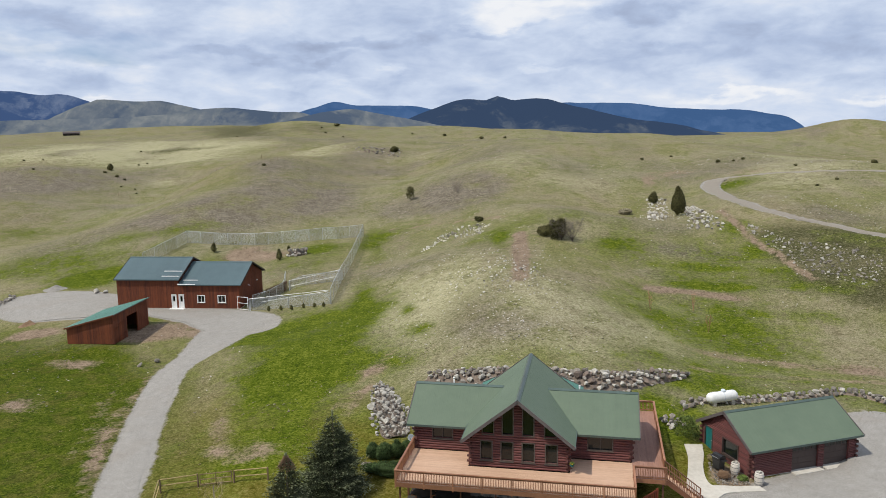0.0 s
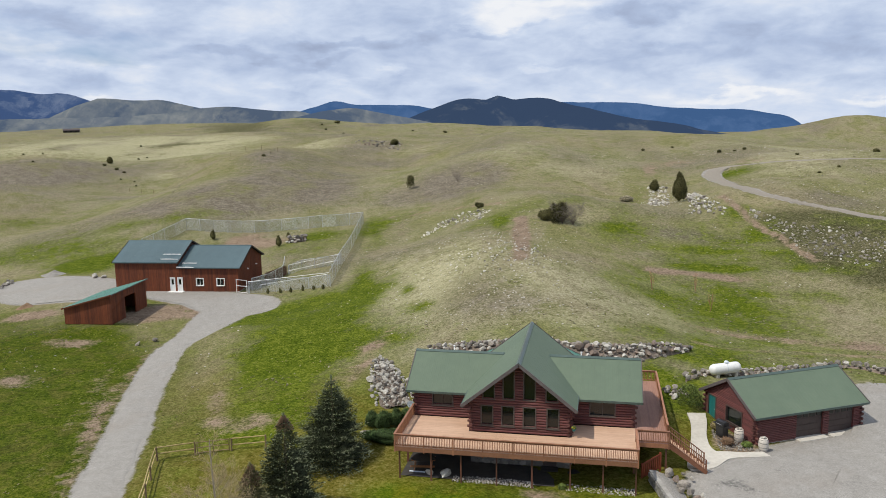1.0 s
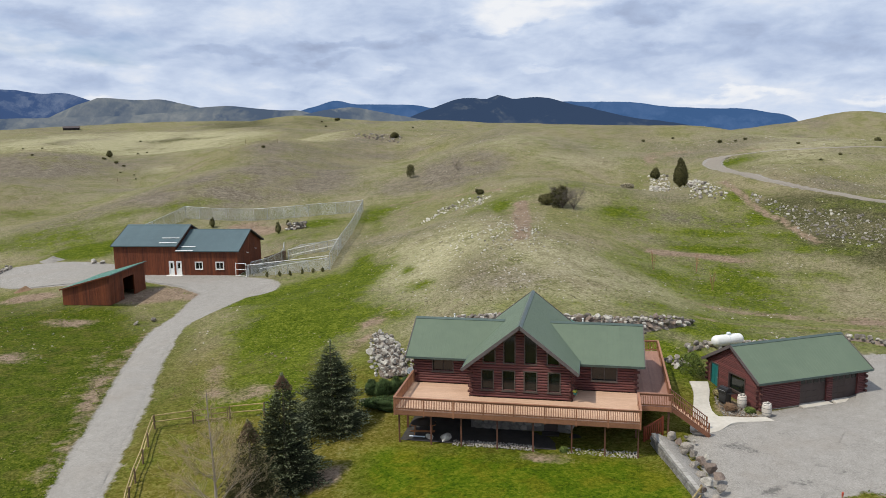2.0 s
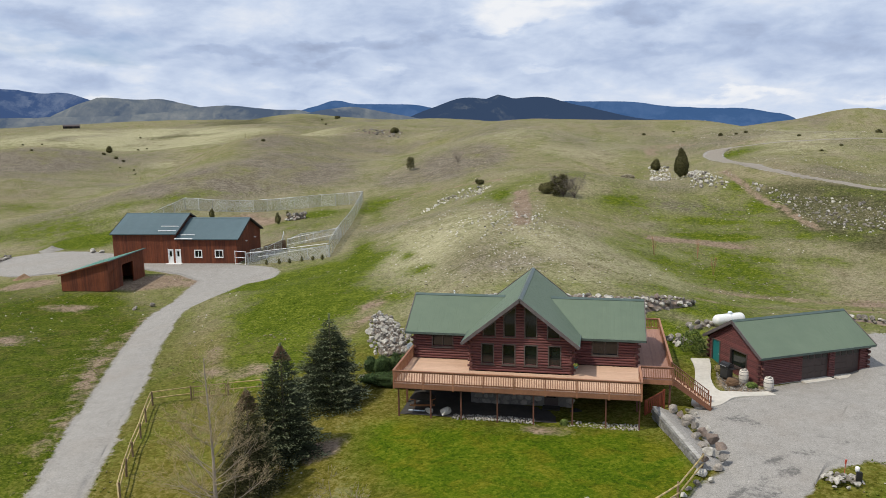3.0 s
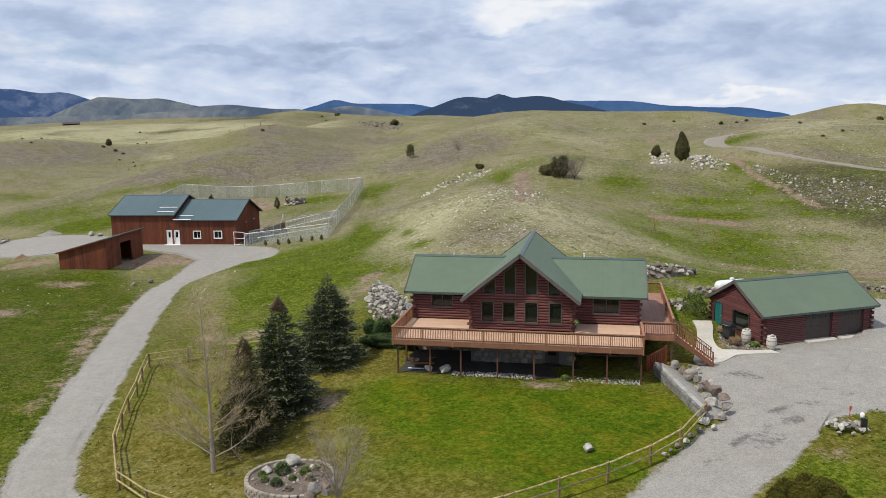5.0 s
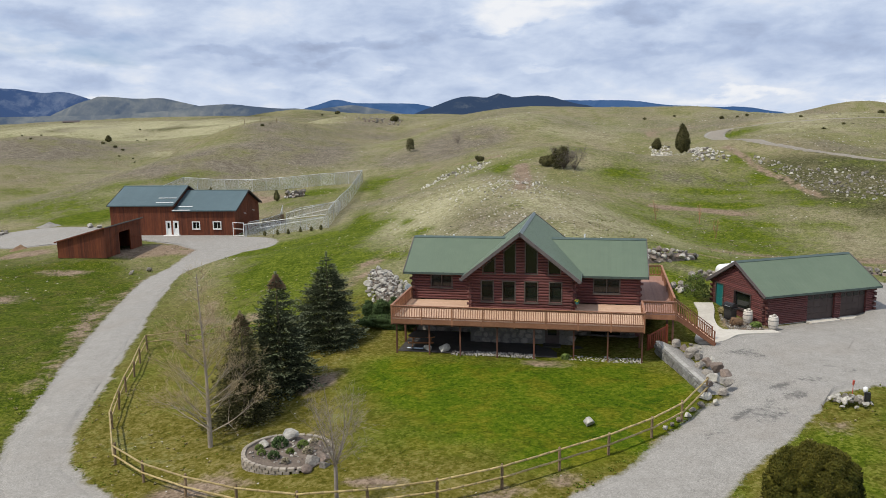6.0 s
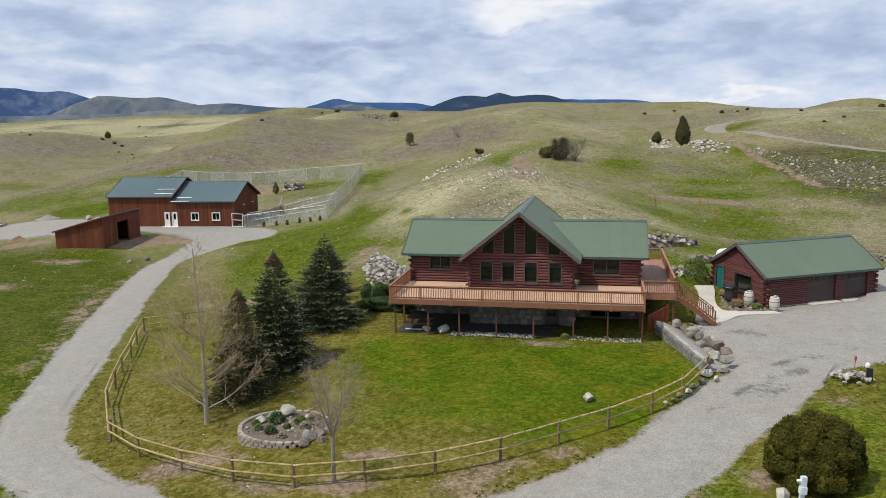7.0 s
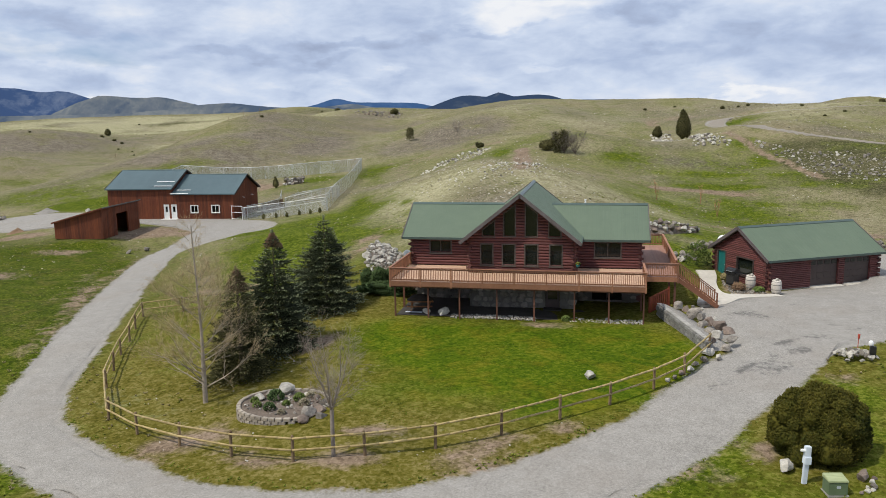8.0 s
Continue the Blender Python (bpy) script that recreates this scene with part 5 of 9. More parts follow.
def railing(parent, a, b, z, posts=2.1, height=0.9, skip_first=False, skip_last=False):
    """A run of wooden rail from a to b: posts, two rails, a cap and the balusters between."""
    a, b = Vector((*a, z)), Vector((*b, z))
    L = (b - a).length
    t = (b - a) / L
    r = new("railing")
    r.parent = parent
    r.matrix_basis = Matrix.Translation(a) @ pose(0, 0, 0, 0, 0, math.degrees(math.atan2(t.y, t.x)))
    n = max(1, round(L / posts))
    for k in range(1 if skip_first else 0, n if skip_last else n + 1):
        part("post", boxed(L * k / n - 0.048, -0.048, -0.42, L * k / n + 0.048, 0.048, height + 0.01), M["rail"], r)
    part("cap_rail", boxed(0.078 if skip_first else -0.07, -0.075, height + 0.012, L - 0.078 if skip_last else L + 0.07, 0.075, height + 0.052), M["rail"], r)
    part("top_rail", boxed(0.05, -0.02, height - 0.11, L - 0.05, 0.02, height - 0.02), M["rail"], r)
    part("bottom_rail", boxed(0.05, -0.02, 0.07, L - 0.05, 0.02, 0.15), M["rail"], r)
    m = max(2, round(L / 0.118))
    for k in range(1, m):
        s = L * k / m
        if min(abs(s - L * j / n) for j in range(n + 1)) > 0.07:
            piece("baluster", BALUSTER, r, Matrix.Translation((s, -0.035, 0.06)))
    return r


# ---- the log house ----
FLOOR_Z = 2.45
house = thing("house", Matrix.Translation((0, 0, 0)), "dark red log house with green metal roof and tall gable windows", "house")
WALL_Y, PROW_Y, BACK_Y = 0.55, -1.95, 7.35
PL, PR, RIDGE_X = -3.6, 3.78, 0.09


def house_walls():
    def wing(x0, x1, openings, name="wall"):
        # front wall of a wing
        return log_wall(house, pose(0, WALL_Y, 0), [(x0, FLOOR_Z), (x1, FLOOR_Z), (x1, 4.86), (x0, 4.86)], openings, name)

    left, right = rect(-6.98, -5.36, 3.40, 4.38), rect(5.16, 7.03, 3.25, 4.36)
    wing(-8.4, PL - 0.02, [left])
    wing(PR + 0.02, 8.4, [right])
    window(house, pose(0, WALL_Y, 0), left, bars=(("v", -6.17),))
    window(house, pose(0, WALL_Y, 0), right, bars=(("v", 6.1),))
    # gable ends of the wings, with the ridge at mid depth
    end = [(0, -0.1), (BACK_Y - WALL_Y, -0.1), (BACK_Y - WALL_Y, 4.86), (3.39, 6.56), (0, 4.86)]
    log_wall(house, pose(8.4, WALL_Y, 0, 0, 0, 90), end, [rect(2.0, 2.95, FLOOR_Z + 0.02, 4.5)])
    window(house, pose(8.4, WALL_Y, 0, 0, 0, 90), rect(2.0, 2.95, FLOOR_Z + 0.02, 4.5), "door", sill=False)
    log_wall(house, pose(-8.4, BACK_Y, 0, 0, 0, -90), end, [])
    log_wall(house, pose(8.4, BACK_Y, 0, 0, 0, 180), [(0, -0.1), (16.8, -0.1), (16.8, 4.86), (0, 4.86)], [])
    # the projecting gable front
    k = (8.14 - 4.79) / 4.2

    def under(x, gap):
        return 8.14 - k * abs(x - RIDGE_X) - gap

    outer = [(PL, FLOOR_Z), (PR, FLOOR_Z), (PR, under(PR, 0.16)), (RIDGE_X, under(RIDGE_X, 0.16)), (PL, under(PL, 0.16))]
    low = [rect(a, b, 3.0, 4.52) for a, b in ((-2.77, -1.89), (-1.23, -0.32), (0.36, 1.28), (2.10, 2.97))]
    high = [[(-1.13, 5.05), (-0.30, 5.05), (-0.30, under(-0.30, 0.50)), (-1.13, under(-1.13, 0.50))],
            [(0.39, 5.05), (1.24, 5.05), (1.24, under(1.24, 0.50)), (0.39, under(0.39, 0.50))],
            [(-2.64, 5.02), (-1.76, 5.02), (-1.76, under(-1.76, 0.44)), (-2.64, under(-2.64, 0.44))],
            [(2.02, 5.02), (2.88, 5.02), (2.88, under(2.88, 0.44)), (2.02, under(2.02, 0.44))]]
    log_wall(house, pose(0, PROW_Y, 0), outer, low + high)
    for o in low:
        window(house, pose(0, PROW_Y, 0), o)
    for o in high:
        window(house, pose(0, PROW_Y, 0), o, sill=False)
    side = [(0, FLOOR_Z), (WALL_Y - PROW_Y, FLOOR_Z), (WALL_Y - PROW_Y, 4.93), (0, 4.93)]
    log_wall(house, pose(PR, PROW_Y, 0, 0, 0, 90), side, [])
    log_wall(house, pose(PL, WALL_Y, 0, 0, 0, -90), side, [])
    rear = [(-PR, -0.1), (-PL, -0.1), (-PL, under(PL, 0.16)), (-RIDGE_X, under(RIDGE_X, 0.16)), (-PR, under(PR, 0.16))]
    log_wall(house, pose(RIDGE_X * 2, 8.25, 0, 0, 0, 180), rear, [])
    # crossed log ends at the corners
    bm = bmesh.new()
    tube(bm, (0, 0, 0), (0.62, 0, 0), 0.10, 0.095, 10)
    stub = mesh_of("log_end", bm, M["log_end"])
    for cx, cy, out_x, out_y in ((-8.4, WALL_Y, -1, -1), (8.4, WALL_Y, 1, -1), (PL, PROW_Y, -1, -1), (PR, PROW_Y, 1, -1)):
        for n in range(11):
            z = FLOOR_Z + COURSE * (n + 0.5)
            reach = 0.20 + 0.12 * ((n * 7) % 5) / 5
            if n % 2:
                piece("log_end", stub, house, Matrix.Translation((cx + out_x * reach, cy + 0.1, z)) @ pose(0, 0, 0, 0, 0, 180 if out_x > 0 else 0))
            else:
                piece("log_end", stub, house, Matrix.Translation((cx - out_x * 0.1, cy - reach, z)) @ pose(0, 0, 0, 0, 0, 90))
    # upper floor, closing the rooms
    part("upper_floor", boxed(-8.2, 0.8, 2.2, 8.2, 7.1, 2.42), M["dark_inside"], house)
    part("gable_floor", boxed(PL + 0.05, PROW_Y + 0.25, 2.2, PR - 0.05, 0.78, 2.42), M["dark_inside"], house)


def house_roof():
    for x0, x1 in ((-9.0, -1.72), (1.9, 9.0)):
        gable_roof(house, x0, x1, 3.94, 4.62, 6.76, 3.94, M["roof"], 8, ends=(x0 < 0, x1 > 5))
    gable_roof(house, -3.0, 8.8, 4.2, 4.79, 8.14, RIDGE_X, M["roof"], 13, across="x")
    # the lower porch roof behind the gable
    gable_roof(house, 8.86, 11.0, 4.5, 4.55, 6.55, RIDGE_X, M["shed_roof"], 3, across="x")
    for x in (-3.5, 3.7):
        part("porch_post", boxed(x - 0.08, 10.6, h(x, 10.7) - 0.2, x + 0.08, 10.76, 4.75), M["rail_dark"], house)
    for x, y, z, r, t in ((4.4, 4.15, 6.6, 0.06, 0.4), (-6.2, 5.9, 5.6, 0.06, 0.95)):
        bm = bmesh.new()
        tube(bm, (x, y, z), (x, y, z + t), r, r, 10)
        tube(bm, (x, y, z + t), (x, y, z + t + 0.07), r * 1.5, r * 1.3, 10)
        part("vent_pipe", bm, M["white"], house, "white roof vent pipe", True)


def fieldstone(rng):
    bm = bmesh.new()
    n = 7
    ring = [(math.cos(2 * math.pi * (i + rng.uniform(-0.25, 0.25)) / n) * rng.uniform(0.85, 1.05), math.sin(2 * math.pi * (i + rng.uniform(-0.25, 0.25)) / n) * rng.uniform(0.85, 1.05)) for i in range(n)]
    back = [bm.verts.new((a, 0, b)) for a, b in ring]
    front = [bm.verts.new((a * 0.86, -1, b * 0.86)) for a, b in ring]
    for i in range(n):
        bm.faces.new((back[i], back[(i + 1) % n], front[(i + 1) % n], front[i]))
    bm.faces.new(front)
    return mesh_of("stone", bm, M["stone_veneer"])


def stone_wall(m, x0, x1, holes, rng, stones):
    """A mortared basement wall faced with uneven fieldstones."""
    w = part("stone_wall", panel([(x0, -0.4), (x1, -0.4), (x1, 2.19), (x0, 2.19)], holes, 0.25), M["mortar"], house, m=m)
    z = -0.1
    while z < 2.05:
        x = x0 + 0.05 + rng.uniform(0, 0.2)
        hgt = rng.uniform(0.28, 0.46)
        while x < x1 - 0.3:
            wd = rng.uniform(0.3, 0.75)
            cx, cz = x + wd / 2, z + hgt / 2
            if all(not (o[0][0] - 0.2 < cx < o[1][0] + 0.2 and o[0][1] - 0.15 < cz < o[2][1] + 0.12) for o in holes) and cz < 2.1:
                piece("stone", rng.choice(stones), w, Matrix.Translation((cx, 0, cz + rng.uniform(-0.07, 0.07))) @ Matrix.Rotation(rng.uniform(-0.4, 0.4), 4, "Y") @ Matrix.Diagonal((wd * 0.52, rng.uniform(0.03, 0.09), hgt * rng.uniform(0.42, 0.58), 1)))
            x += wd + 0.03
        z += hgt * 0.93


def basement():
    rng = random.Random(5)
    stones = [fieldstone(rng) for _ in range(6)]
    fore, wing = pose(0, PROW_Y + 0.05, 0), pose(0, WALL_Y + 0.05, 0)
    door, pane, slider = rect(1.80, 2.82, 0.0, 2.05), rect(-7.4, -6.1, 0.9, 1.9), rect(5.0, 7.2, 0.05, 2.0)
    stone_wall(fore, PL, PR, [door], rng, stones)
    stone_wall(wing, -8.4, PL - 0.02, [pane], rng, stones)
    stone_wall(wing, PR + 0.02, 8.4, [slider], rng, stones)
    for x, a in ((PR - 0.05, 90), (PL + 0.05, -90)):
        stone_wall(Matrix.Translation((x, PROW_Y + 0.3 if a > 0 else WALL_Y + 0.05, 0)) @ pose(0, 0, 0, 0, 0, a), 0.02, WALL_Y - PROW_Y - 0.27, [], rng, stones)
    d = part("basement_door", boxed(1.82, 0.05, 0.02, 2.80, 0.1, 2.03), M["garage_door"], house, "dark panelled basement door", m=fore)
    part("door_pane", boxed(2.0, 0.03, 0.6, 2.62, 0.06, 1.9), M["glass"], d)
    window(house, wing, pane)
    window(house, wing, slider, "sliding_door", bars=(("v", 6.1),), sill=False, mat="fascia")
    # floor sheet whose dark tone includes painted deck shade
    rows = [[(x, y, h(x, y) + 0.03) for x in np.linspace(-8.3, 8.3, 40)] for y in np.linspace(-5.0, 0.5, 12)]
    tagged(grid_mesh("pavement_patio", rows, M["patio"]), "gravel floor with the deck's shade painted into its dark colour", "patio", kind="structure")
    part("door_step", boxed(1.7, -2.7, -0.12, 2.95, -1.92, 0.02), M["patio"], house)


house_walls()
house_roof()
basement()
ceil = part("attic_floor", boxed(-8.2, 0.8, 4.75, 8.2, 7.1, 4.85), M["dark_inside"], house)

# ---- the deck round two sides of the house ----
deck = thing("deck", Matrix.Translation((0, 0, 0)), "raised timber deck with tan boards and railing on posts", "deck")
DX0, DX1, DY0, JX, JY, RY = -8.5, 8.48, -5.67, 10.76, -2.16, 11.5


def build_deck():
    board = mesh_of("deck_board", boxed(0, 0, -0.035, 1, 0.134, 0), M["deck_board"])
    n = int((WALL_Y - 0.08 - DY0) / 0.14)
    for k in range(n):
        y = DY0 + 0.02 + k * 0.14
        spans = [(DX0, DX1)] if y + 0.134 < PROW_Y - 0.12 else [(DX0, PL - 0.12), (PR + 0.12, DX1)]
        for a, b in spans:
            piece("deck_board", board, deck, Matrix.Translation((a, y, FLOOR_Z)) @ Matrix.Diagonal((b - a, 1, 1, 1)))
    side = mesh_of("deck_board", boxed(0, 0, -0.035, 0.134, 1, 0), M["deck_red"])
    for k in range(int((JX - DX1) / 0.14) + 1):
        x = DX1 + 0.006 + k * 0.14
        piece("deck_board", side, deck, Matrix.Translation((x, JY, FLOOR_Z)) @ Matrix.Diagonal((1, RY - JY, 1, 1)))
    # frame under the boards
    bm = bmesh.new()
    box(bm, DX0 - 0.02, DY0 - 0.045, FLOOR_Z - 0.34, DX1 + 0.02, DY0 - 0.004, FLOOR_Z - 0.01)
    part("front_fascia", bm, M["rail"], deck)
    part("side_fascia", boxed(DX0 - 0.045, DY0, FLOOR_Z - 0.34, DX0 - 0.004, WALL_Y, FLOOR_Z - 0.01), M["rail"], deck)
    part("side_fascia", boxed(DX1 + 0.004, DY0, FLOOR_Z - 0.34, DX1 + 0.045, JY, FLOOR_Z - 0.01), M["rail"], deck)
    part("side_fascia", boxed(DX1, JY - 0.045, FLOOR_Z - 0.34, JX, JY - 0.004, FLOOR_Z - 0.01), M["rail"], deck)
    part("side_fascia", boxed(JX + 0.004, JY, FLOOR_Z - 0.34, JX + 0.045, RY, FLOOR_Z - 0.01), M["rail"], deck)
    part("side_fascia", boxed(DX1, RY + 0.004, FLOOR_Z - 0.34, JX, RY + 0.045, FLOOR_Z - 0.01), M["rail"], deck)
    joist = mesh_of("joist", boxed(-0.02, 0, -0.22, 0.02, 1, 0), M["rail_dark"])
    for k in range(29):
        piece("joist", joist, deck, Matrix.Translation((DX0 + 0.02 + k * 0.603, DY0, FLOOR_Z - 0.04)) @ Matrix.Diagonal((1, WALL_Y - DY0 if not PL - 0.1 < DX0 + k * 0.603 < PR + 0.1 else PROW_Y - DY0 - 0.1, 1, 1)))
    part("girder", boxed(DX0, DY0 + 0.25, FLOOR_Z - 0.48, DX1, DY0 + 0.37, FLOOR_Z - 0.26), M["rail_dark"], deck)
    for x in (-8.24, -5.92, -3.75, -1.2, 1.3, 3.94, 6.17, 8.38):
        part("deck_post", boxed(x - 0.05, DY0 + 0.25, h(x, DY0) - 0.25, x + 0.05, DY0 + 0.36, FLOOR_Z - 0.44), M["rail_dark"], deck)
    for x, y in ((-8.3, -2.6), (-8.3, 0.2), (8.38, -2.2), (10.6, -2.0), (10.6, 2.5), (10.6, 7), (10.6, 11.3)):
        part("deck_post", boxed(x - 0.065, y - 0.065, h(x, y) - 0.25, x + 0.065, y + 0.065, FLOOR_Z - 0.2), M["rail_dark"], deck)
    railing(deck, (DX0, DY0), (DX1, DY0), FLOOR_Z, 2.13)
    railing(deck, (DX0, 0.45), (DX0, DY0), FLOOR_Z, 2.0, skip_last=True)
    railing(deck, (DX1, DY0), (DX1, JY), FLOOR_Z, 1.8, skip_first=True)
    railing(deck, (DX1, JY), (JX, JY), FLOOR_Z, 2.3, skip_first=True)
    railing(deck, (JX, -0.85), (JX, RY), FLOOR_Z, 2.05)
    railing(deck, (JX, RY), (DX1 + 0.35, RY), FLOOR_Z, 2.0, skip_first=True)


def build_stairs():
    s = thing("stairs", Matrix.Translation((JX, 0, 0)), "timber stairs with railings down from the deck", "stairs")
    run, n = 2.55, 11
    foot = h(JX + run, -1.5) + 0.06
    rise = (FLOOR_Z - foot) / n
    tread = mesh_of("tread", boxed(0, JY + 0.06, -0.045, 0.27, -0.92, 0), M["deck_board"])
    for k in range(1, n):
        piece("tread", tread, s, Matrix.Translation((run * (k - 1) / (n - 1) + 0.04, 0, FLOOR_Z - rise * k)))
    for y in (JY + 0.03, -0.89):
        bm = bmesh.new()
        beam(bm, (0.02, y, FLOOR_Z - 0.16), (run + 0.12, y, foot + 0.02), 0.05, 0.28)
        part("stringer", bm, M["stair"], s)
        bm = bmesh.new()
        beam(bm, (0.0, y, FLOOR_Z + 0.9), (run + 0.05, y, foot + 0.98), 0.13, 0.05)
        beam(bm, (0.0, y, FLOOR_Z + 0.12), (run + 0.05, y, foot + 0.20), 0.04, 0.09)
        part("hand_rail", bm, M["stair"], s)
        part("newel_post", boxed(run, y - 0.05, foot - 0.2, run + 0.1, y + 0.05, foot + 1.02), M["stair"], s)
        part("newel_post", boxed(-0.05, y - 0.05, FLOOR_Z - 0.4, 0.05, y + 0.05, FLOOR_Z + 0.94), M["stair"], s)
        for k in range(1, 21):
            f = k / 21
            z = FLOOR_Z + (foot + 0.08 - FLOOR_Z) * f
            piece("baluster", BALUSTER, s, Matrix.Translation((run * f, y, z + 0.13)))
    # gated lower flight under the side deck
    g = thing("stair_gate", pose(8.9, -3.0, h(8.9, -3.0), 0, 0, 33), "red-stained timber gate beneath the side deck", "gate")
    for x in (0.0, 1.55):
        part("post", boxed(x - 0.06, -0.06, -0.1, x + 0.06, 0.06, 1.75 if x else 1.2), M["gate_red"], g)
    bm = bmesh.new()
    beam(bm, (0, -0.01, 1.12), (1.55, -0.01, 1.62), 0.06, 0.12)
    beam(bm, (0, -0.01, 0.16), (1.55, -0.01, 0.66), 0.06, 0.12)
    part("gate_rail", bm, M["gate_red"], g)
    for k in range(1, 9):
        x = 1.55 * k / 9
        part("slat", boxed(x - 0.055, -0.025, 0.16 + x * 0.32, x + 0.055, 0.02, 1.12 + x * 0.32), M["gate_red"], g)


build_deck()
build_stairs()

# ---- the log garage ----
GZ = 0.47
garage = thing("garage", pose(15.86, 6.07, GZ, 0, 0, 28.3), "dark red log garage with green metal roof and two doors", "garage")


def build_garage():
    hw, a0, a1 = 3.15, 0.36, 10.42
    ev, rg = 2.76 - GZ, 4.81 - GZ
    k = (rg - ev) / 3.54
    top, peak = rg - k * hw - 0.14, rg - 0.16
    # gable end that faces the house: u runs from the rear corner to the front corner
    gable = [(0, 0), (2 * hw, 0), (2 * hw, top), (hw, peak), (0, top)]
    door, win = rect(hw - 2.62, hw - 1.72, 0.12, 2.15), rect(hw - 0.32, hw + 1.62, 0.68, 2.0)
    mg = Matrix.Translation((a0, hw, 0)) @ pose(0, 0, 0, 0, 0, -90)
    log_wall(garage, mg, gable, [door, win], fine=0.7)
    window(garage, mg, win, mat="garage_door")
    d = part("side_door", boxed(door[0][0], -0.03, 0.12, door[1][0], 0.03, 2.15), M["teal"], garage, "teal painted side door", m=mg)
    for z0, z1 in ((0.25, 0.95), (1.1, 2.0)):
        for s0, s1 in ((0.1, 0.42), (0.48, 0.8)):
            part("door_panel", boxed(door[0][0] + s0, -0.045, z0, door[0][0] + s1, -0.028, z1), M["teal"], d)
    bm = bmesh.new()
    tube(bm, (door[0][0] + 0.82, -0.1, 1.08), (door[0][0] + 0.82, -0.03, 1.08), 0.035, 0.03, 10)
    part("door_knob", bm, M["steel"], d)
    bm = bmesh.new()
    for s0, s1, z0, z1 in ((door[0][0] - 0.09, door[0][0], 0.1, 2.24), (door[1][0], door[1][0] + 0.09, 0.1, 2.24), (door[0][0], door[1][0], 2.15, 2.24)):
        box(bm, s0, -0.12, z0, s1, 0.05, z1)
    part("door_frame", bm, M["frame"], garage, m=mg)
    # the long front with two sectional doors
    ds = [rect(4.1, 6.62, 0.02, 2.02), rect(7.2, 9.62, 0.02, 2.02)]
    mf = Matrix.Translation((0, -hw, 0))
    log_wall(garage, mf, [(a0, 0), (a1, 0), (a1, top), (a0, top)], ds, fine=0.7)
    for o in ds:
        s0, s1 = o[0][0], o[1][0]
        g = part("garage_door", boxed(s0, 0.08, 0.02, s1, 0.12, 2.02), M["garage_door"], garage, "brown sectional garage door with small windows", m=mf)
        for r in range(4):
            z = 0.05 + r * 0.495
            if r < 3:
                for c in range(4):
                    w = (s1 - s0) / 4
                    part("door_panel", boxed(s0 + c * w + 0.06, 0.070, z + 0.06, s0 + (c + 1) * w - 0.06, 0.082, z + 0.43), M["garage_door"], g)
            else:
                for c in range(4):
                    w = (s1 - s0) / 4
                    part("pane", boxed(s0 + c * w + 0.09, 0.06, z + 0.09, s0 + (c + 1) * w - 0.09, 0.083, z + 0.38), M["glass"], g)
            part("door_rail", boxed(s0, 0.06, z + 0.475, s1, 0.084, z + 0.49), M["garage_door"], g)
        part("door_sill", boxed(s0 - 0.1, -0.75, -0.06, s1 + 0.1, 0.08, 0.045), M["concrete"], garage, "pale concrete apron", m=mf)
    log_wall(garage, Matrix.Translation((a1, -hw, 0)) @ pose(0, 0, 0, 0, 0, 90), [(0, 0), (2 * hw, 0), (2 * hw, top), (hw, peak), (0, top)], [], fine=0.7)
    log_wall(garage, Matrix.Translation((a1, hw, 0)) @ pose(0, 0, 0, 0, 0, 180), [(0, 0), (a1 - a0, 0), (a1 - a0, top), (0, top)], [], fine=0.7)
    gable_roof(garage, 0, 10.78, 3.54, ev, rg, 0, M["roof"], 12)
    part("slab", boxed(a0 - 0.05, -hw - 0.05, -0.3, a1 + 0.05, hw + 0.05, -0.004), M["concrete"], garage)
    bm = bmesh.new()
    tube(bm, (0, 0, 0), (0.5, 0, 0), 0.10, 0.095, 10)
    stub = mesh_of("log_end", bm, M["log_end"])
    for cx, cy, ox, oy in ((a0, -hw, -1, -1), (a0, hw, -1, 1), (a1, -hw, 1, -1)):
        for n in range(11):
            z = COURSE * (n + 0.5)
            if n % 2:
                piece("log_end", stub, garage, Matrix.Translation((cx + ox * 0.28, cy + 0.08 * (1 if oy < 0 else -1), z)) @ pose(0, 0, 0, 0, 0, 180 if ox > 0 else 0))
            else:
                piece("log_end", stub, garage, Matrix.Translation((cx - ox * 0.08, cy + oy * 0.28, z)) @ pose(0, 0, 0, 0, 0, 90 if oy < 0 else -90))


build_garage()

# ---- barn and shed ----
BZ = -2.25
barn = thing("barn", pose(-62.77, 65.54, BZ, 0, 0, 6.13), "rust-red board barn in two heights with blue-green roof", "barn")
BOARD = mesh_of("board", boxed(0, -0.03, 0, 1, 0, 1), M["barn_board"])
BATTEN = mesh_of("batten", boxed(-0.03, -0.055, 0, 0.03, -0.028, 1), M["barn_board"])


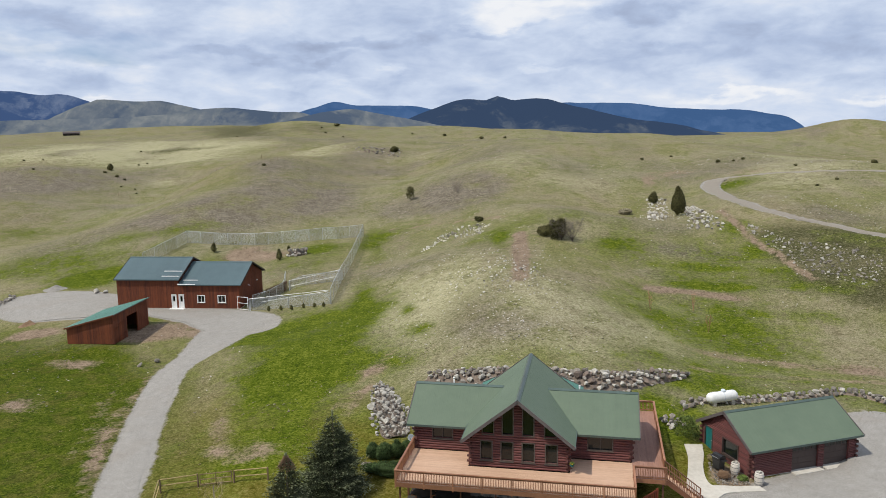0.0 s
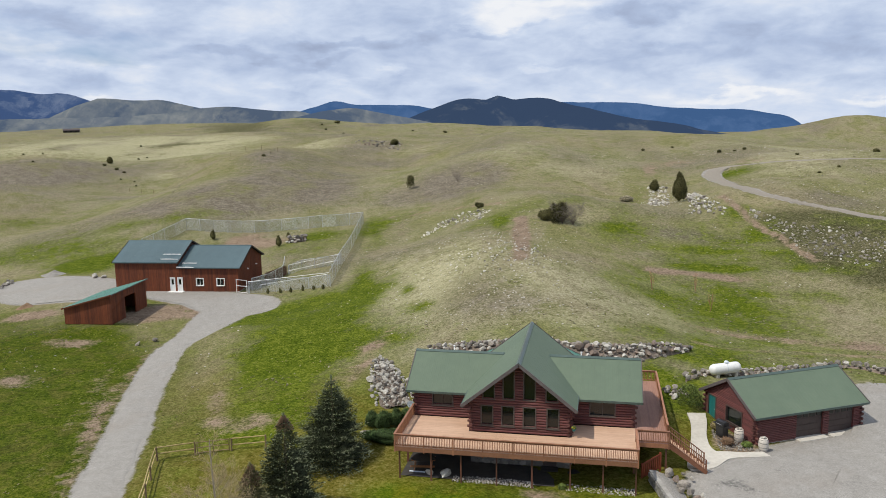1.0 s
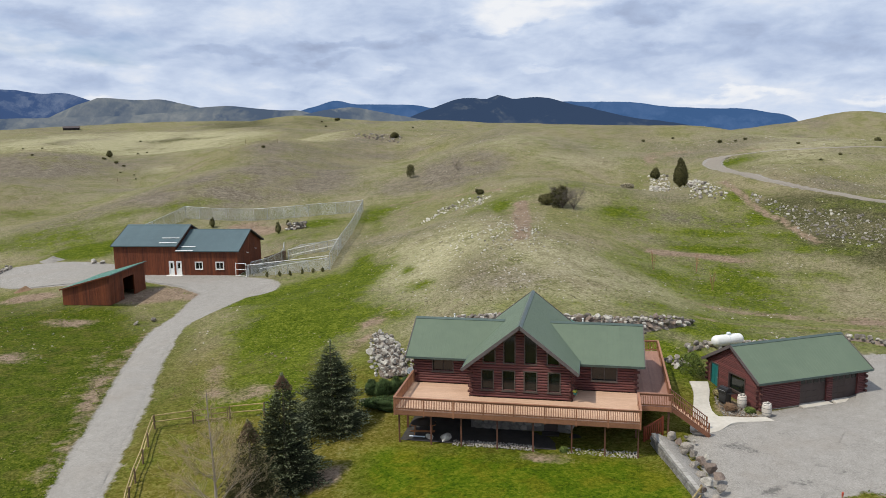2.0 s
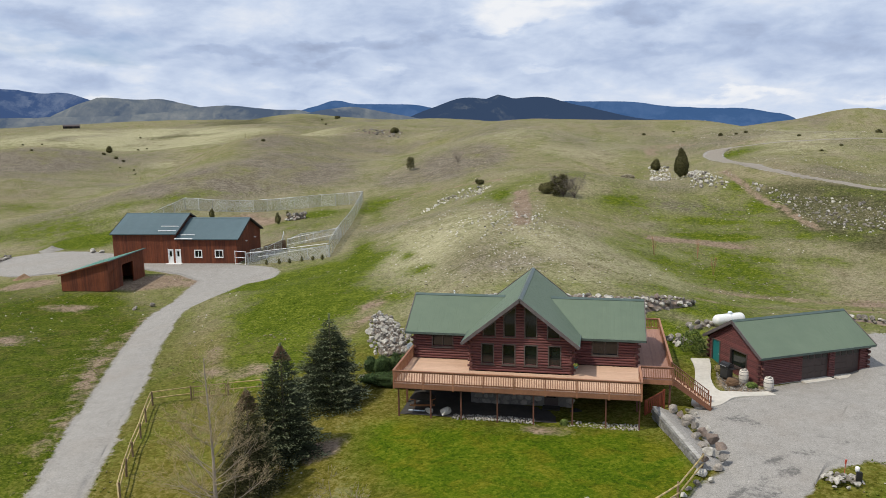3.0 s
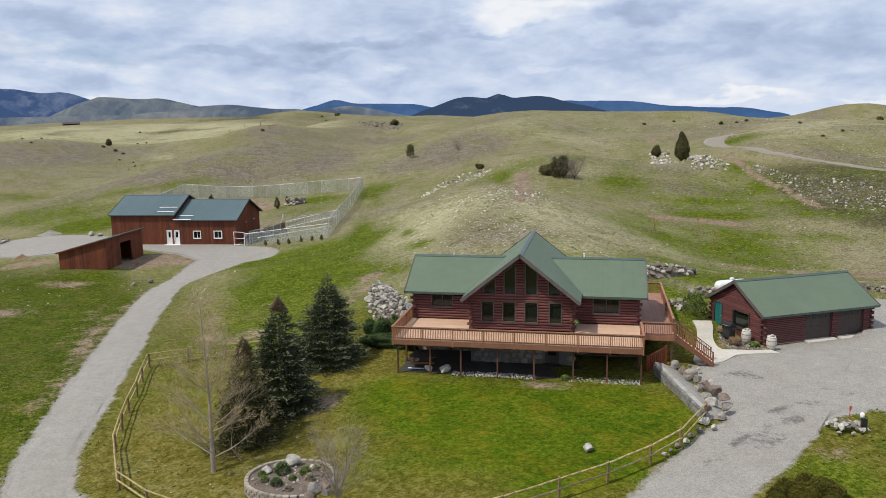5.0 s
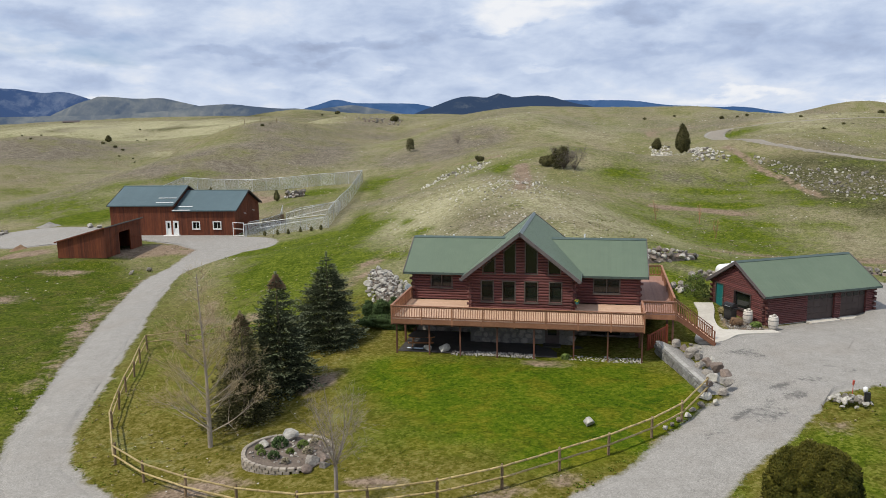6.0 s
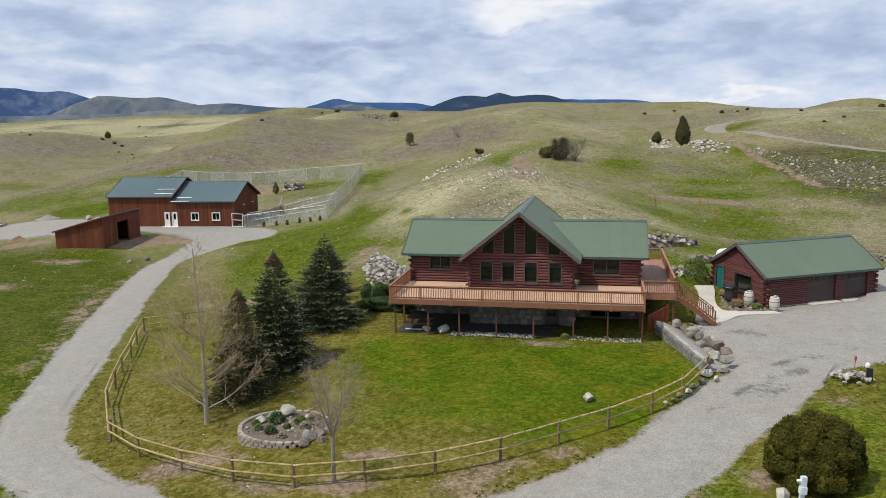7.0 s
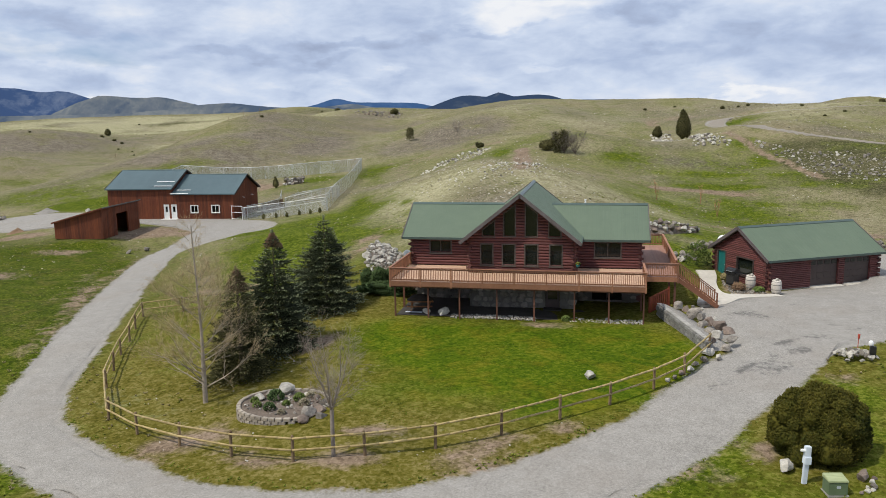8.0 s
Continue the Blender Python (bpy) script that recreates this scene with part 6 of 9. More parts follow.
def board_wall(parent, m, outer, openings, step=0.30):
    """Upright boards with battens over their joints, before a backing panel."""
    w = part("wall", panel(outer, openings, 0.15), M["barn_board"], parent, m=m)
    lo, hi = min(p[0] for p in outer), max(p[0] for p in outer)
    flip = [(z, s) for s, z in outer]
    n = round((hi - lo) / step)
    for k in range(n):
        s0, s1 = lo + (hi - lo) * k / n, lo + (hi - lo) * (k + 1) / n
        mid = (s0 + s1) / 2
        full = span_at(flip, mid)
        cuts = []
        for o in openings:
            if o[0][0] - 0.02 < mid < o[1][0] + 0.02:
                cuts.append((o[0][1], o[2][1]))
        z = full[0]
        for a, b in sorted(cuts) + [(full[1] - 0.03, None)]:
            if a - z > 0.05:
                piece("board", BOARD, w, Matrix.Translation((s0 + 0.004, 0, z)) @ Matrix.Diagonal((s1 - s0 - 0.008, 1, a - z, 1)))
                piece("batten", BATTEN, w, Matrix.Translation((s0, 0, z)) @ Matrix.Diagonal((1, 1, a - z, 1)))
            if b is not None:
                z = b
    return w


def build_barn():
    hw = 6.1
    for tall, a0, a1, ridge, eave in ((True, -10.95, -0.45, 5.32, 2.67), (False, -0.43, 9.9, 4.52, 1.83)):
        rg, ev = ridge - BZ, eave - BZ
        half = 6.47
        k = (rg - ev) / half
        top, peak = rg - k * hw - 0.15, rg - 0.16
        gable = [(0, 0), (2 * hw, 0), (2 * hw, top), (hw, peak), (0, top)]
        doors = [rect(-1.55, -0.87, 0.06, 2.26)] if tall else [rect(-0.30, 0.40, 0.06, 2.26)]
        wins = [] if tall else [rect(2.85, 4.05, 1.02, 2.2), rect(6.32, 7.6, 1.02, 2.2)]
        mf = Matrix.Translation((0, -hw, 0))
        board_wall(barn, mf, [(a0, 0), (a1, 0), (a1, top), (a0, top)], doors + wins)
        for o in doors:
            s0, s1 = o[0][0], o[1][0]
            d = part("door", boxed(s0 + 0.03, -0.01, 0.06, s1 - 0.03, 0.05, 2.22), M["white"], barn, "white door with a dark upper pane", m=mf)
            part("pane", boxed(s0 + 0.17, -0.022, 1.15, s1 - 0.17, 0.0, 2.02), M["glass"], d)
            bm = bmesh.new()
            for q in ((s0 - 0.11, s0 + 0.03, 0.04, 2.36), (s1 - 0.03, s1 + 0.11, 0.04, 2.36), (s0, s1, 2.22, 2.36)):
                box(bm, q[0], -0.09, q[2], q[1], 0.04, q[3])
            part("door_frame", bm, M["white"], barn, m=mf)
            part("door_step", boxed(s0 - 0.3, -1.0, -0.1, s1 + 0.3, -0.03, 0.06), M["white"], barn, "pale concrete door step", m=mf)
        for o in wins:
            window(barn, mf, o, bars=(("v", (o[0][0] + o[1][0]) / 2),), mat="white", width=0.14)
        board_wall(barn, Matrix.Translation((a1, -hw, 0)) @ pose(0, 0, 0, 0, 0, 90), gable, [])
        board_wall(barn, Matrix.Translation((a0, hw, 0)) @ pose(0, 0, 0, 0, 0, -90), gable, [])
        board_wall(barn, Matrix.Translation((a1, hw, 0)) @ pose(0, 0, 0, 0, 0, 180), [(0, 0), (a1 - a0, 0), (a1 - a0, top), (0, top)], [])
        x0, x1 = (a0 - 0.3, a1 + 0.42) if tall else (a1 - 10.15, a1 + 0.5)
        gable_roof(barn, x0, x1, half, ev, rg, 0, M["barn_roof"], 11, trim="barn_roof", fascia="dark_inside", ends=(tall, True))
        guards = ((-3.4, -0.38, 4.25), (-3.3, -0.32, 5.66)) if tall else ((0.25, 2.72, 5.37), (-0.3, 2.7, 6.52))
        for s0, s1, b in guards:
            z = rg - k * b
            bm = bmesh.new()
            beam(bm, (s0, -b, z + 0.07), (s1, -b, z + 0.07), 0.16, 0.05, up=(0, -k, 1))
            for s in np.linspace(s0 + 0.1, s1 - 0.1, 5):
                box(bm, s - 0.02, -b - 0.03, z, s + 0.02, -b + 0.03, z + 0.07)
            part("snow_guard", bm, M["white"], barn, "white snow guard bar")
    part("slab", boxed(-11.0, -6.15, -0.4, 9.95, 6.15, -0.004), M["concrete"], barn)
    for s, z in ((4.4, 2.75), (8.8, 2.75)):
        bm = bmesh.new()
        tube(bm, (9.93, -hw + s, z + 0.35), (10.1, -hw + s, z + 0.35), 0.04, 0.04, 8)
        lathe(bm, [(0.05, 0.08), (0.16, 0.0), (0.14, -0.02)], 12, (10.2, -hw + s, z + 0.28))
        part("wall_lamp", bm, M["white"], barn, "small white wall lamp")


build_barn()


def build_shed():
    shed = thing("shed", pose(-67.4, 37.6, BZ, 0, 0, 6.13), "rust-red lean-to shed with a bright green roof", "shed")
    W, D, zl, zr = 6.8, 10.6, 2.2, 4.05
    front = [(0, 0), (W, 0), (W, zr), (0, zl)]
    board_wall(shed, pose(0, 0, 0), front, [])
    mr = Matrix.Translation((W, 0, 0)) @ pose(0, 0, 0, 0, 0, 90)
    opening = rect(4.0, 7.2, 0.0, 3.0)
    board_wall(shed, mr, [(0, 0), (4.0, 0), (4.0, 3.0), (7.2, 3.0), (7.2, 0), (D, 0), (D, zr), (0, zr)], [])
    board_wall(shed, Matrix.Translation((0, D, 0)) @ pose(0, 0, 0, 0, 0, -90), [(0, 0), (D, 0), (D, zl), (0, zl)], [])
    board_wall(shed, Matrix.Translation((W, D, 0)) @ pose(0, 0, 0, 0, 0, 180), [(0, 0), (W, 0), (W, zl), (0, zr)], [])
    k = (zr - zl) / W
    L = math.hypot(W + 0.6, k * (W + 0.6))
    slope(shed, Vector((-0.3, D + 0.3, zl - 0.3 * k + 0.16)), (0, -1, 0), (W, 0, zr - zl), D + 0.6, L, M["shed_roof"], 11)
    for y in (-0.32, D + 0.32):
        bm = bmesh.new()
        beam(bm, (-0.3, y, zl - 0.3 * k + 0.07), (W + 0.3, y, zr + 0.3 * k + 0.07), 0.05, 0.2)
        part("barge_board", bm, M["barn_board"], shed)


build_shed()

# ---- trees and shrubs ----
def spindles(P, D, length, radius, sides=3):
    """Many small leaf sprays at P along D: slim double cones as one vertex and face list."""
    P, D = np.asarray(P, float), np.asarray(D, float)
    D = D / np.linalg.norm(D, axis=1, keepdims=True)
    n = len(P)
    length, radius = np.broadcast_to(length, n)[:, None], np.broadcast_to(radius, n)[:, None]
    ref = np.where(np.abs(D[:, 2:3]) > 0.9, np.array([[1.0, 0, 0]]), np.array([[0, 0, 1.0]]))
    S = np.cross(D, ref)
    S /= np.linalg.norm(S, axis=1, keepdims=True)
    U = np.cross(S, D)
    rings = [P]
    for k in range(sides):
        a = 2 * math.pi * k / sides
        rings.append(P + D * length * 0.4 + (S * math.cos(a) + U * math.sin(a)) * radius)
    rings.append(P + D * length)
    V = np.stack(rings, 1).reshape(-1, 3)
    m = sides + 2
    base = np.arange(n)[:, None] * m
    F = []
    for k in range(sides):
        j = 1 + (k + 1) % sides
        F.append(np.stack([base[:, 0], base[:, 0] + j, base[:, 0] + 1 + k], 1))
        F.append(np.stack([base[:, 0] + 1 + k, base[:, 0] + j, base[:, 0] + m - 1], 1))
    return V, np.concatenate(F)


def tri_mesh(name, V, F, mat, smooth=False):
    me = bpy.data.meshes.new(name)
    V, F = np.asarray(V, float), np.asarray(F, np.int64)
    me.vertices.add(len(V))
    me.vertices.foreach_set("co", V.ravel())
    me.loops.add(F.size)
    me.loops.foreach_set("vertex_index", F.ravel())
    me.polygons.add(len(F))
    me.polygons.foreach_set("loop_start", np.arange(0, F.size, 3))
    if smooth:
        me.polygons.foreach_set("use_smooth", np.ones(len(F), bool))
    me.update()
    me.materials.append(mat)
    return me


def crown_part(name, V, F, mat, parent, label=""):
    ob = new(name, tri_mesh(name, V, F, mat))
    ob.parent = parent
    return tagged(ob, label)


def spruce(x, y, height, reach, seed, label, mat="spruce", tip="spruce_tip", bare_top=0.0):
    rng = np.random.default_rng(seed)
    t = thing("spruce_tree", Matrix.Translation((x, y, h(x, y) - 0.05)), label, "tree", "spruces beside the house")
    bm = bmesh.new()
    tube(bm, (0, 0, -0.2), (0.03, 0.02, height * 0.55), 0.16, 0.09, 9)
    tube(bm, (0.03, 0.02, height * 0.55), (0.0, 0.0, height * 0.98), 0.09, 0.015, 7)
    P, D, L, pale_tips = [], [], [], []

    # fresh marks the outer sprays, which get the paler tip colour
    def spray(p, d, length, fresh):
        P.append(p)
        D.append(d)
        L.append(length)
        pale_tips.append(fresh)

    z = 0.15
    while z < height * 0.97:
        f = z / height
        n = int(12 + 5 * (1 - f))
        spoke = reach * (1 - f) ** 0.88 * (0.55 + 0.45 * min(1.0, (f + 0.02) / 0.12)) + 0.08
        turn = rng.uniform(0, 6.3)
        for k in range(n):
            a = turn + 2 * math.pi * k / n + rng.normal(0, 0.2)
            R = spoke * rng.uniform(0.72, 1.18)
            if rng.random() < 0.08:
                R *= 0.6
            base = z + rng.normal(0, 0.09)
            out = np.array([math.cos(a), math.sin(a), 0])
            side = np.array([-out[1], out[0], 0])
            rise = 0.55 * f - 0.18
            m = max(3, int(R / 0.11))
            for j in range(m):
                s = (j + rng.uniform(0.1, 0.9)) / m
                if s < 0.2 and rng.random() < 0.6:
                    continue
                c = out * R * s + np.array([0, 0, base + R * (rise * s - 0.40 * s * s + 0.34 * s ** 4)])
                w = (0.40 * R * (1 - s) ** 0.65 + 0.08) * rng.uniform(0.7, 1.15)
                for sgn in (-1, 1):
                    tw = max(1, int(w / 0.12))
                    for q in range(tw):
                        g = (q + rng.random()) / tw * w
                        p = c + side * sgn * g + out * g * 0.5 + np.array([0, 0, -0.16 * g + rng.normal(0, 0.025)])
                        d = out * 0.8 + side * sgn * 0.6 + np.array([0, 0, rng.uniform(-0.1, 0.45)]) + rng.normal(0, 0.15, 3)
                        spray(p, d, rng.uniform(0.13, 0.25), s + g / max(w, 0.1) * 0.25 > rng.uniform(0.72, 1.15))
        z += (0.25 + 0.24 * (1 - f)) * rng.uniform(0.85, 1.2)
    for k in range(46):
        f = rng.uniform(0.93, 1.03)
        a = rng.uniform(0, 6.3)
        spray(np.array([0, 0, f * height]), np.array([math.cos(a) * 0.5, math.sin(a) * 0.5, rng.uniform(0.5, 1.4)]), 0.2, True)
    P, D, L, pale_tips = np.array(P), np.array(D), np.array(L), np.array(pale_tips)
    part("trunk", bm, M["bark"], t)
    for name, pick, m in (("crown", ~pale_tips, mat), ("outer_foliage", pale_tips, tip)):
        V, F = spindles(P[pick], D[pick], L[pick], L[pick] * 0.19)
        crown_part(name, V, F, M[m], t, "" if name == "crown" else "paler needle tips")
    if bare_top:
        P, D, L = [], [], []
        for k in range(900):
            f = rng.uniform(bare_top, 0.995)
            a = rng.uniform(0, 6.3)
            r = reach * (1 - f) ** 0.85 * rng.uniform(0.2, 1.12)
            P.append((math.cos(a) * r, math.sin(a) * r, f * height + 0.05))
            D.append((math.cos(a), math.sin(a), rng.uniform(0.1, 0.9)))
            L.append(rng.uniform(0.10, 0.2))
        L = np.array(L)
        V, F = spindles(P, D, L, L * 0.2)
        crown_part("dry_crown", V, F, M["earth"], t, "rusty dry needles near the top")
    return t


def bare_tree(name, x, y, height, seed, label, mat, bark, spread=0.5, stems=1, trunk=0.16, clear=0.14, twig_len=1.0, density=1.0, start=1, category="tree", group=""):
    rng = np.random.default_rng(seed)
    t = thing(name, Matrix.Translation((x, y, h(x, y) - 0.05)), label, category, group)
    wood, fine = bmesh.new(), []

    def twigs(p, d, length, n):
        for _ in range(n):
            q = p + d * rng.uniform(0, 0.1)
            e = d + rng.normal(0, 0.55, 3)
            e[2] += 0.35
            e /= np.linalg.norm(e)
            L = length * rng.uniform(0.5, 1.2)
            fine.append((q, e, L))
            for _ in range(2):
                s = rng.uniform(0.3, 0.9)
                e2 = e + rng.normal(0, 0.5, 3)
                e2 /= np.linalg.norm(e2)
                fine.append((q + e * L * s, e2, L * rng.uniform(0.3, 0.6)))

    def limb(p, d, length, r, level):
        n = 5
        for k in range(n):
            d = d + rng.normal(0, 0.09, 3)
            d[2] += 0.05
            d /= np.linalg.norm(d)
            q = p + d * length / n
            r2 = r * 0.80
            tube(wood, tuple(p), tuple(q), r, r2, 6 if level < 2 else 4, False)
            p, r = q, r2
            if level < 2 and k > 0:
                for _ in range(2 if level else 1):
                    e = d + rng.normal(0, 0.7, 3) * (1, 1, 0.5)
                    e[2] = abs(e[2]) * 0.6 + 0.25
                    e /= np.linalg.norm(e)
                    limb(p, e, length * rng.uniform(0.35, 0.55), r * 0.55, level + 1)
            if level == 2:
                twigs(p, d, 0.42 * twig_len, max(1, int(2 * density)))
        twigs(p, d, 0.5 * twig_len, max(2, int(4 * density)))

    for s in range(stems):
        a = 2 * math.pi * s / max(1, stems) + rng.uniform(0, 0.6)
        lean = np.array([math.cos(a), math.sin(a), 0]) * (spread * 0.75 if stems > 1 else 0.02)
        d = np.array([0, 0, 1.0]) + lean
        d /= np.linalg.norm(d)
        p = np.array([0.0, 0, -0.15]) if stems == 1 else np.array([0, 0, height * clear])
        r, n = (trunk if stems == 1 else trunk * 0.5), 12
        H = height if stems == 1 else height * (0.85 - clear) * rng.uniform(0.8, 1.1)
        for k in range(n):
            d = d + rng.normal(0, 0.035 if stems > 1 else 0.014, 3)
            d[2] = abs(d[2]) + (0.02 if stems > 1 else 0.06)
            d /= np.linalg.norm(d)
            q = p + d * H / n
            r2 = r * (0.86 if k > 1 else 0.92)
            tube(wood, tuple(p), tuple(q), r, r2, 8, False)
            p, r = q, r2
            f = (k + 1) / n
            if f > clear or stems > 1:
                for _ in range(4 if stems == 1 else 1):
                    b = rng.uniform(0, 6.3)
                    e = np.array([math.cos(b), math.sin(b), rng.uniform(0.35, 0.95)])
                    e /= np.linalg.norm(e)
                    limb(p - d * rng.uniform(0, H / n), e, H * (0.30 if stems == 1 else 0.26) * (1.08 - f) * rng.uniform(0.6, 1.15) * spread * 1.9 + 0.25, r * (0.36 if stems == 1 else 0.5), start if f < 0.75 else 2)
        twigs(p, d, 0.6 * twig_len, 3)
    if stems > 1:
        tube(wood, (0, 0, -0.15), (0, 0, height * clear), trunk, trunk * 0.9, 9, False)
    part("trunk", wood, M[bark], t, smooth=True)
    V, F = spindles([f[0] for f in fine], [f[1] for f in fine], np.array([f[2] for f in fine]), 0.0052)
    crown_part("twig_crown", V, F, M[mat], t)
    return t


def bush(name, x, y, rx, ry, rz, seed, mat, label, n=2600, leaf=0.2, category="shrub", group="", lobes=9, slim=0.26, spread=0.62, lobe=(0.26, 0.5), domed=False, core=True):
    """A dense shrub: overlapping lobes of leaf sprays over a dark core, with an uneven outline."""
    rng = np.random.default_rng(seed)
    t = thing(name, Matrix.Translation((x, y, h(x, y) - 0.05)), label, category, group)
    cent = [(np.array([0, 0, rz * 0.45]), np.array([rx, ry, rz * 0.55]) * (0.90 if domed else 0.86))]
    for k in range(lobes):
        a = rng.uniform(0, 6.3)
        e = rng.uniform(0.05, 0.95)
        c = np.array([math.cos(a) * rx * spread, math.sin(a) * ry * spread, rz * e * 0.8]) * rng.uniform(0.6, 1.0)
        if rz > 1.5 * rx and core:
            # slim crowns draw in towards the top
            c[:2] *= 1.15 - 0.95 * e
            c[2] = rz * (0.1 + 0.75 * e)
        if domed:
            # small bumps all over one dome
            q = math.asin(min(1.0, e * 1.05)) * 0.98
            c = np.array([math.cos(a) * math.cos(q) * rx, math.sin(a) * math.cos(q) * ry, rz * (0.26 + 0.66 * math.sin(q)) - rz * 0.25 * (e < 0.3) * rng.random()]) * 0.90
        cent.append((c + np.array([0, 0, rz * 0.08]), np.array([rx, ry, rz * 0.75]) * rng.uniform(*lobe)))
    if domed:
        cent[0] = (np.array([0, 0, rz * 0.30]), np.array([rx * 0.95, ry * 0.95, rz * 0.62]))
    P, D = [], []
    share = np.array([float(np.prod(s[:2])) for _, s in cent])
    for (c, s), m in zip(cent, (n * share / share.sum()).astype(int)):
        d = rng.normal(0, 1, (m, 3))
        d /= np.linalg.norm(d, axis=1, keepdims=True)
        d[:, 2] = np.where(d[:, 2] < -0.55, -d[:, 2], d[:, 2])
        p = c + d * s * rng.uniform(0.82, 1.04, (m, 1))
        keep = p[:, 2] > -0.05
        P.append(p[keep])
        D.append((d + np.array([0, 0, 0.75]) + rng.normal(0, 0.35, d.shape))[keep])
    P, D = np.concatenate(P), np.concatenate(D)
    L = leaf * rng.uniform(0.6, 1.25, len(P))
    V, F = spindles(P - D / np.linalg.norm(D, axis=1, keepdims=True) * L[:, None] * 0.4, D, L, L * slim)
    crown_part("leaf_crown", V, F, M[mat], t)
    if not core:
        return t
    inner = bmesh.new()
    for c, s in cent:
        made = bmesh.ops.create_icosphere(inner, subdivisions=2, radius=1.0)
        for v in made["verts"]:
            v.co = Vector(c) + Vector(np.array(v.co) * s * 0.84)
            v.co.z = max(v.co.z, -0.05)
    part("inner_crown", inner, M[mat], t)
    return t


spruce(-14.0, -3.2, 6.7, 3.7, 41, "broad blue-green spruce beside the hedge")
spruce(-14.5, -11.2, 7.5, 3.2, 42, "tall dark spruce with slim top", "spruce", "spruce_tip", 0.88)
spruce(-14.9, -15.6, 6.4, 2.5, 43, "narrow olive spruce with rusty dry top", "olive_spruce", "olive_tip", 0.80)
bare_tree("aspen_tree", -15.5, -18.9, 9.9, 51, "tall leafless aspen with pale trunk", "twig", "pale_bark", 0.56, 1, 0.15, 0.12, 1.2, 1.0)
bare_tree("bare_tree", -5.7, -26.0, 6.5, 52, "small leafless tree with grey forked branches", "grey_twig", "grey_twig", 0.60, 7, 0.095, 0.34, 1.5, 0.6, 2)
bush("juniper_bush", 14.45, -23.7, 1.85, 1.7, 2.85, 61, "juniper", "big rounded olive juniper beside the driveway", 30000, 0.14, lobes=90, lobe=(0.12, 0.25), domed=True)
for k, (x, y, s) in enumerate(((-12.6, 2.7, 0.8), (-11.5, 2.4, 0.95), (-10.6, 2.9, 0.85), (-9.8, 3.4, 0.8))):
    bush("mugo_pine", x, y, s * 0.8, s * 0.8, s * 1.5, 70 + k, "hedge", "dark green shrub behind stone edging", 1300, 0.38, group="shrubs beside the house", lobes=6, slim=0.10)
bush("hedge", -10.6, 0.1, 2.4, 0.95, 1.05, 75, "hedge", "low dense hedge beside the deck", 3400, 0.16, lobes=14)
bush("lilac_bush", 13.3, 9.0, 1.15, 1.1, 2.3, 76, "fresh_leaf", "loose shrub with fresh leaves beside the garage", 650, 0.24, lobes=10, slim=0.2, core=False)
bush("dry_shrub", 15.6, 3.0, 0.5, 0.45, 0.6, 77, "earth", "small dry brown shrub beside the walk", 500, 0.2, lobes=4)
bush("low_shrub", 15.2, 5.7, 0.55, 0.45, 0.55, 78, "straw_tuft", "small pale shrub beside the garage wall", 450, 0.2, lobes=4)
bush("low_shrub", 17.0, 3.0, 0.45, 0.4, 0.45, 79, "fresh_leaf", "small green shrub by the garage corner", 350, 0.18, lobes=4)
bush("small_shrub", 3.4, -5.2, 0.32, 0.3, 0.45, 80, "fresh_leaf", "small green plant by the basement door", 260, 0.15, lobes=3)
# hill shrubs and junipers
bush("hill_juniper", 21.6, 107.5, 1.6, 1.5, 5.2, 81, "dark_juniper", "tall dark juniper on the hillside", 5200, 0.36, "tree", "hill junipers", 26, lobe=(0.2, 0.42))
bush("hill_juniper", 18.3, 133.1, 1.25, 1.2, 2.3, 82, "dark_juniper", "small round juniper among pale rocks", 1500, 0.34, "tree", "hill junipers", 9)
bare_tree("hill_shrub", -0.6, 80.6, 4.9, 83, "grey ragged leafless shrub on the knoll", "hill_twig", "bark", 1.0, 8, 0.12, 0.05, 1.5, 1.2, 2, "shrub", "hill shrubs")
bare_tree("hill_shrub", 1.3, 80.2, 4.6, 84, "leaning grey leafless shrub on the knoll", "hill_twig", "bark", 1.0, 7, 0.10, 0.05, 1.5, 1.2, 2, "shrub", "hill shrubs")
bush("hill_shrub", -1.3, 80.9, 1.7, 1.6, 3.6, 92, "dark_juniper", "dark evergreen clump among leafless stems", 1100, 0.5, "shrub", "hill shrubs", 12, slim=0.12, core=False)
bush("hill_shrub", -3.7, 82.3, 1.5, 1.3, 1.9, 85, "dark_juniper", "low dark shrub on the knoll", 1100, 0.34, "shrub", "hill shrubs", 9)
bush("hill_tree", -42.2, 141.0, 1.25, 1.15, 3.8, 86, "dark_juniper", "small lone tree on the slope", 900, 0.5, "tree", "hill shrubs", 10, slim=0.09, core=False)
bare_tree("hill_tree", -29.8, 140.5, 3.6, 87, "pale leafless tree on the slope", "grey_twig", "grey_twig", 0.9, 6, 0.08, 0.08, 1.3, 0.8, 2, "tree", "hill shrubs")
bush("hill_shrub", 11.6, 121.0, 1.7, 1.1, 1.3, 88, "sage", "low brown shrub on the slope", 600, 0.4, "shrub", "hill shrubs", 5)
bush("hill_shrub", -18.4, 102.4, 1.0, 0.9, 1.1, 89, "dark_juniper", "low dark shrub by a red track", 360, 0.32, "shrub", "hill shrubs", 5)
bush("hill_juniper", -76.5, 257.7, 1.9, 1.6, 2.3, 94, "dark_juniper", "dark spreading juniper on a stony hilltop", 1100, 0.5, "tree", "hill junipers", 9)
bush("hill_juniper", -203.0, 252.5, 1.4, 1.3, 2.6, 95, "dark_juniper", "ragged juniper on a far swell", 800, 0.6, "tree", "hill junipers", 9)
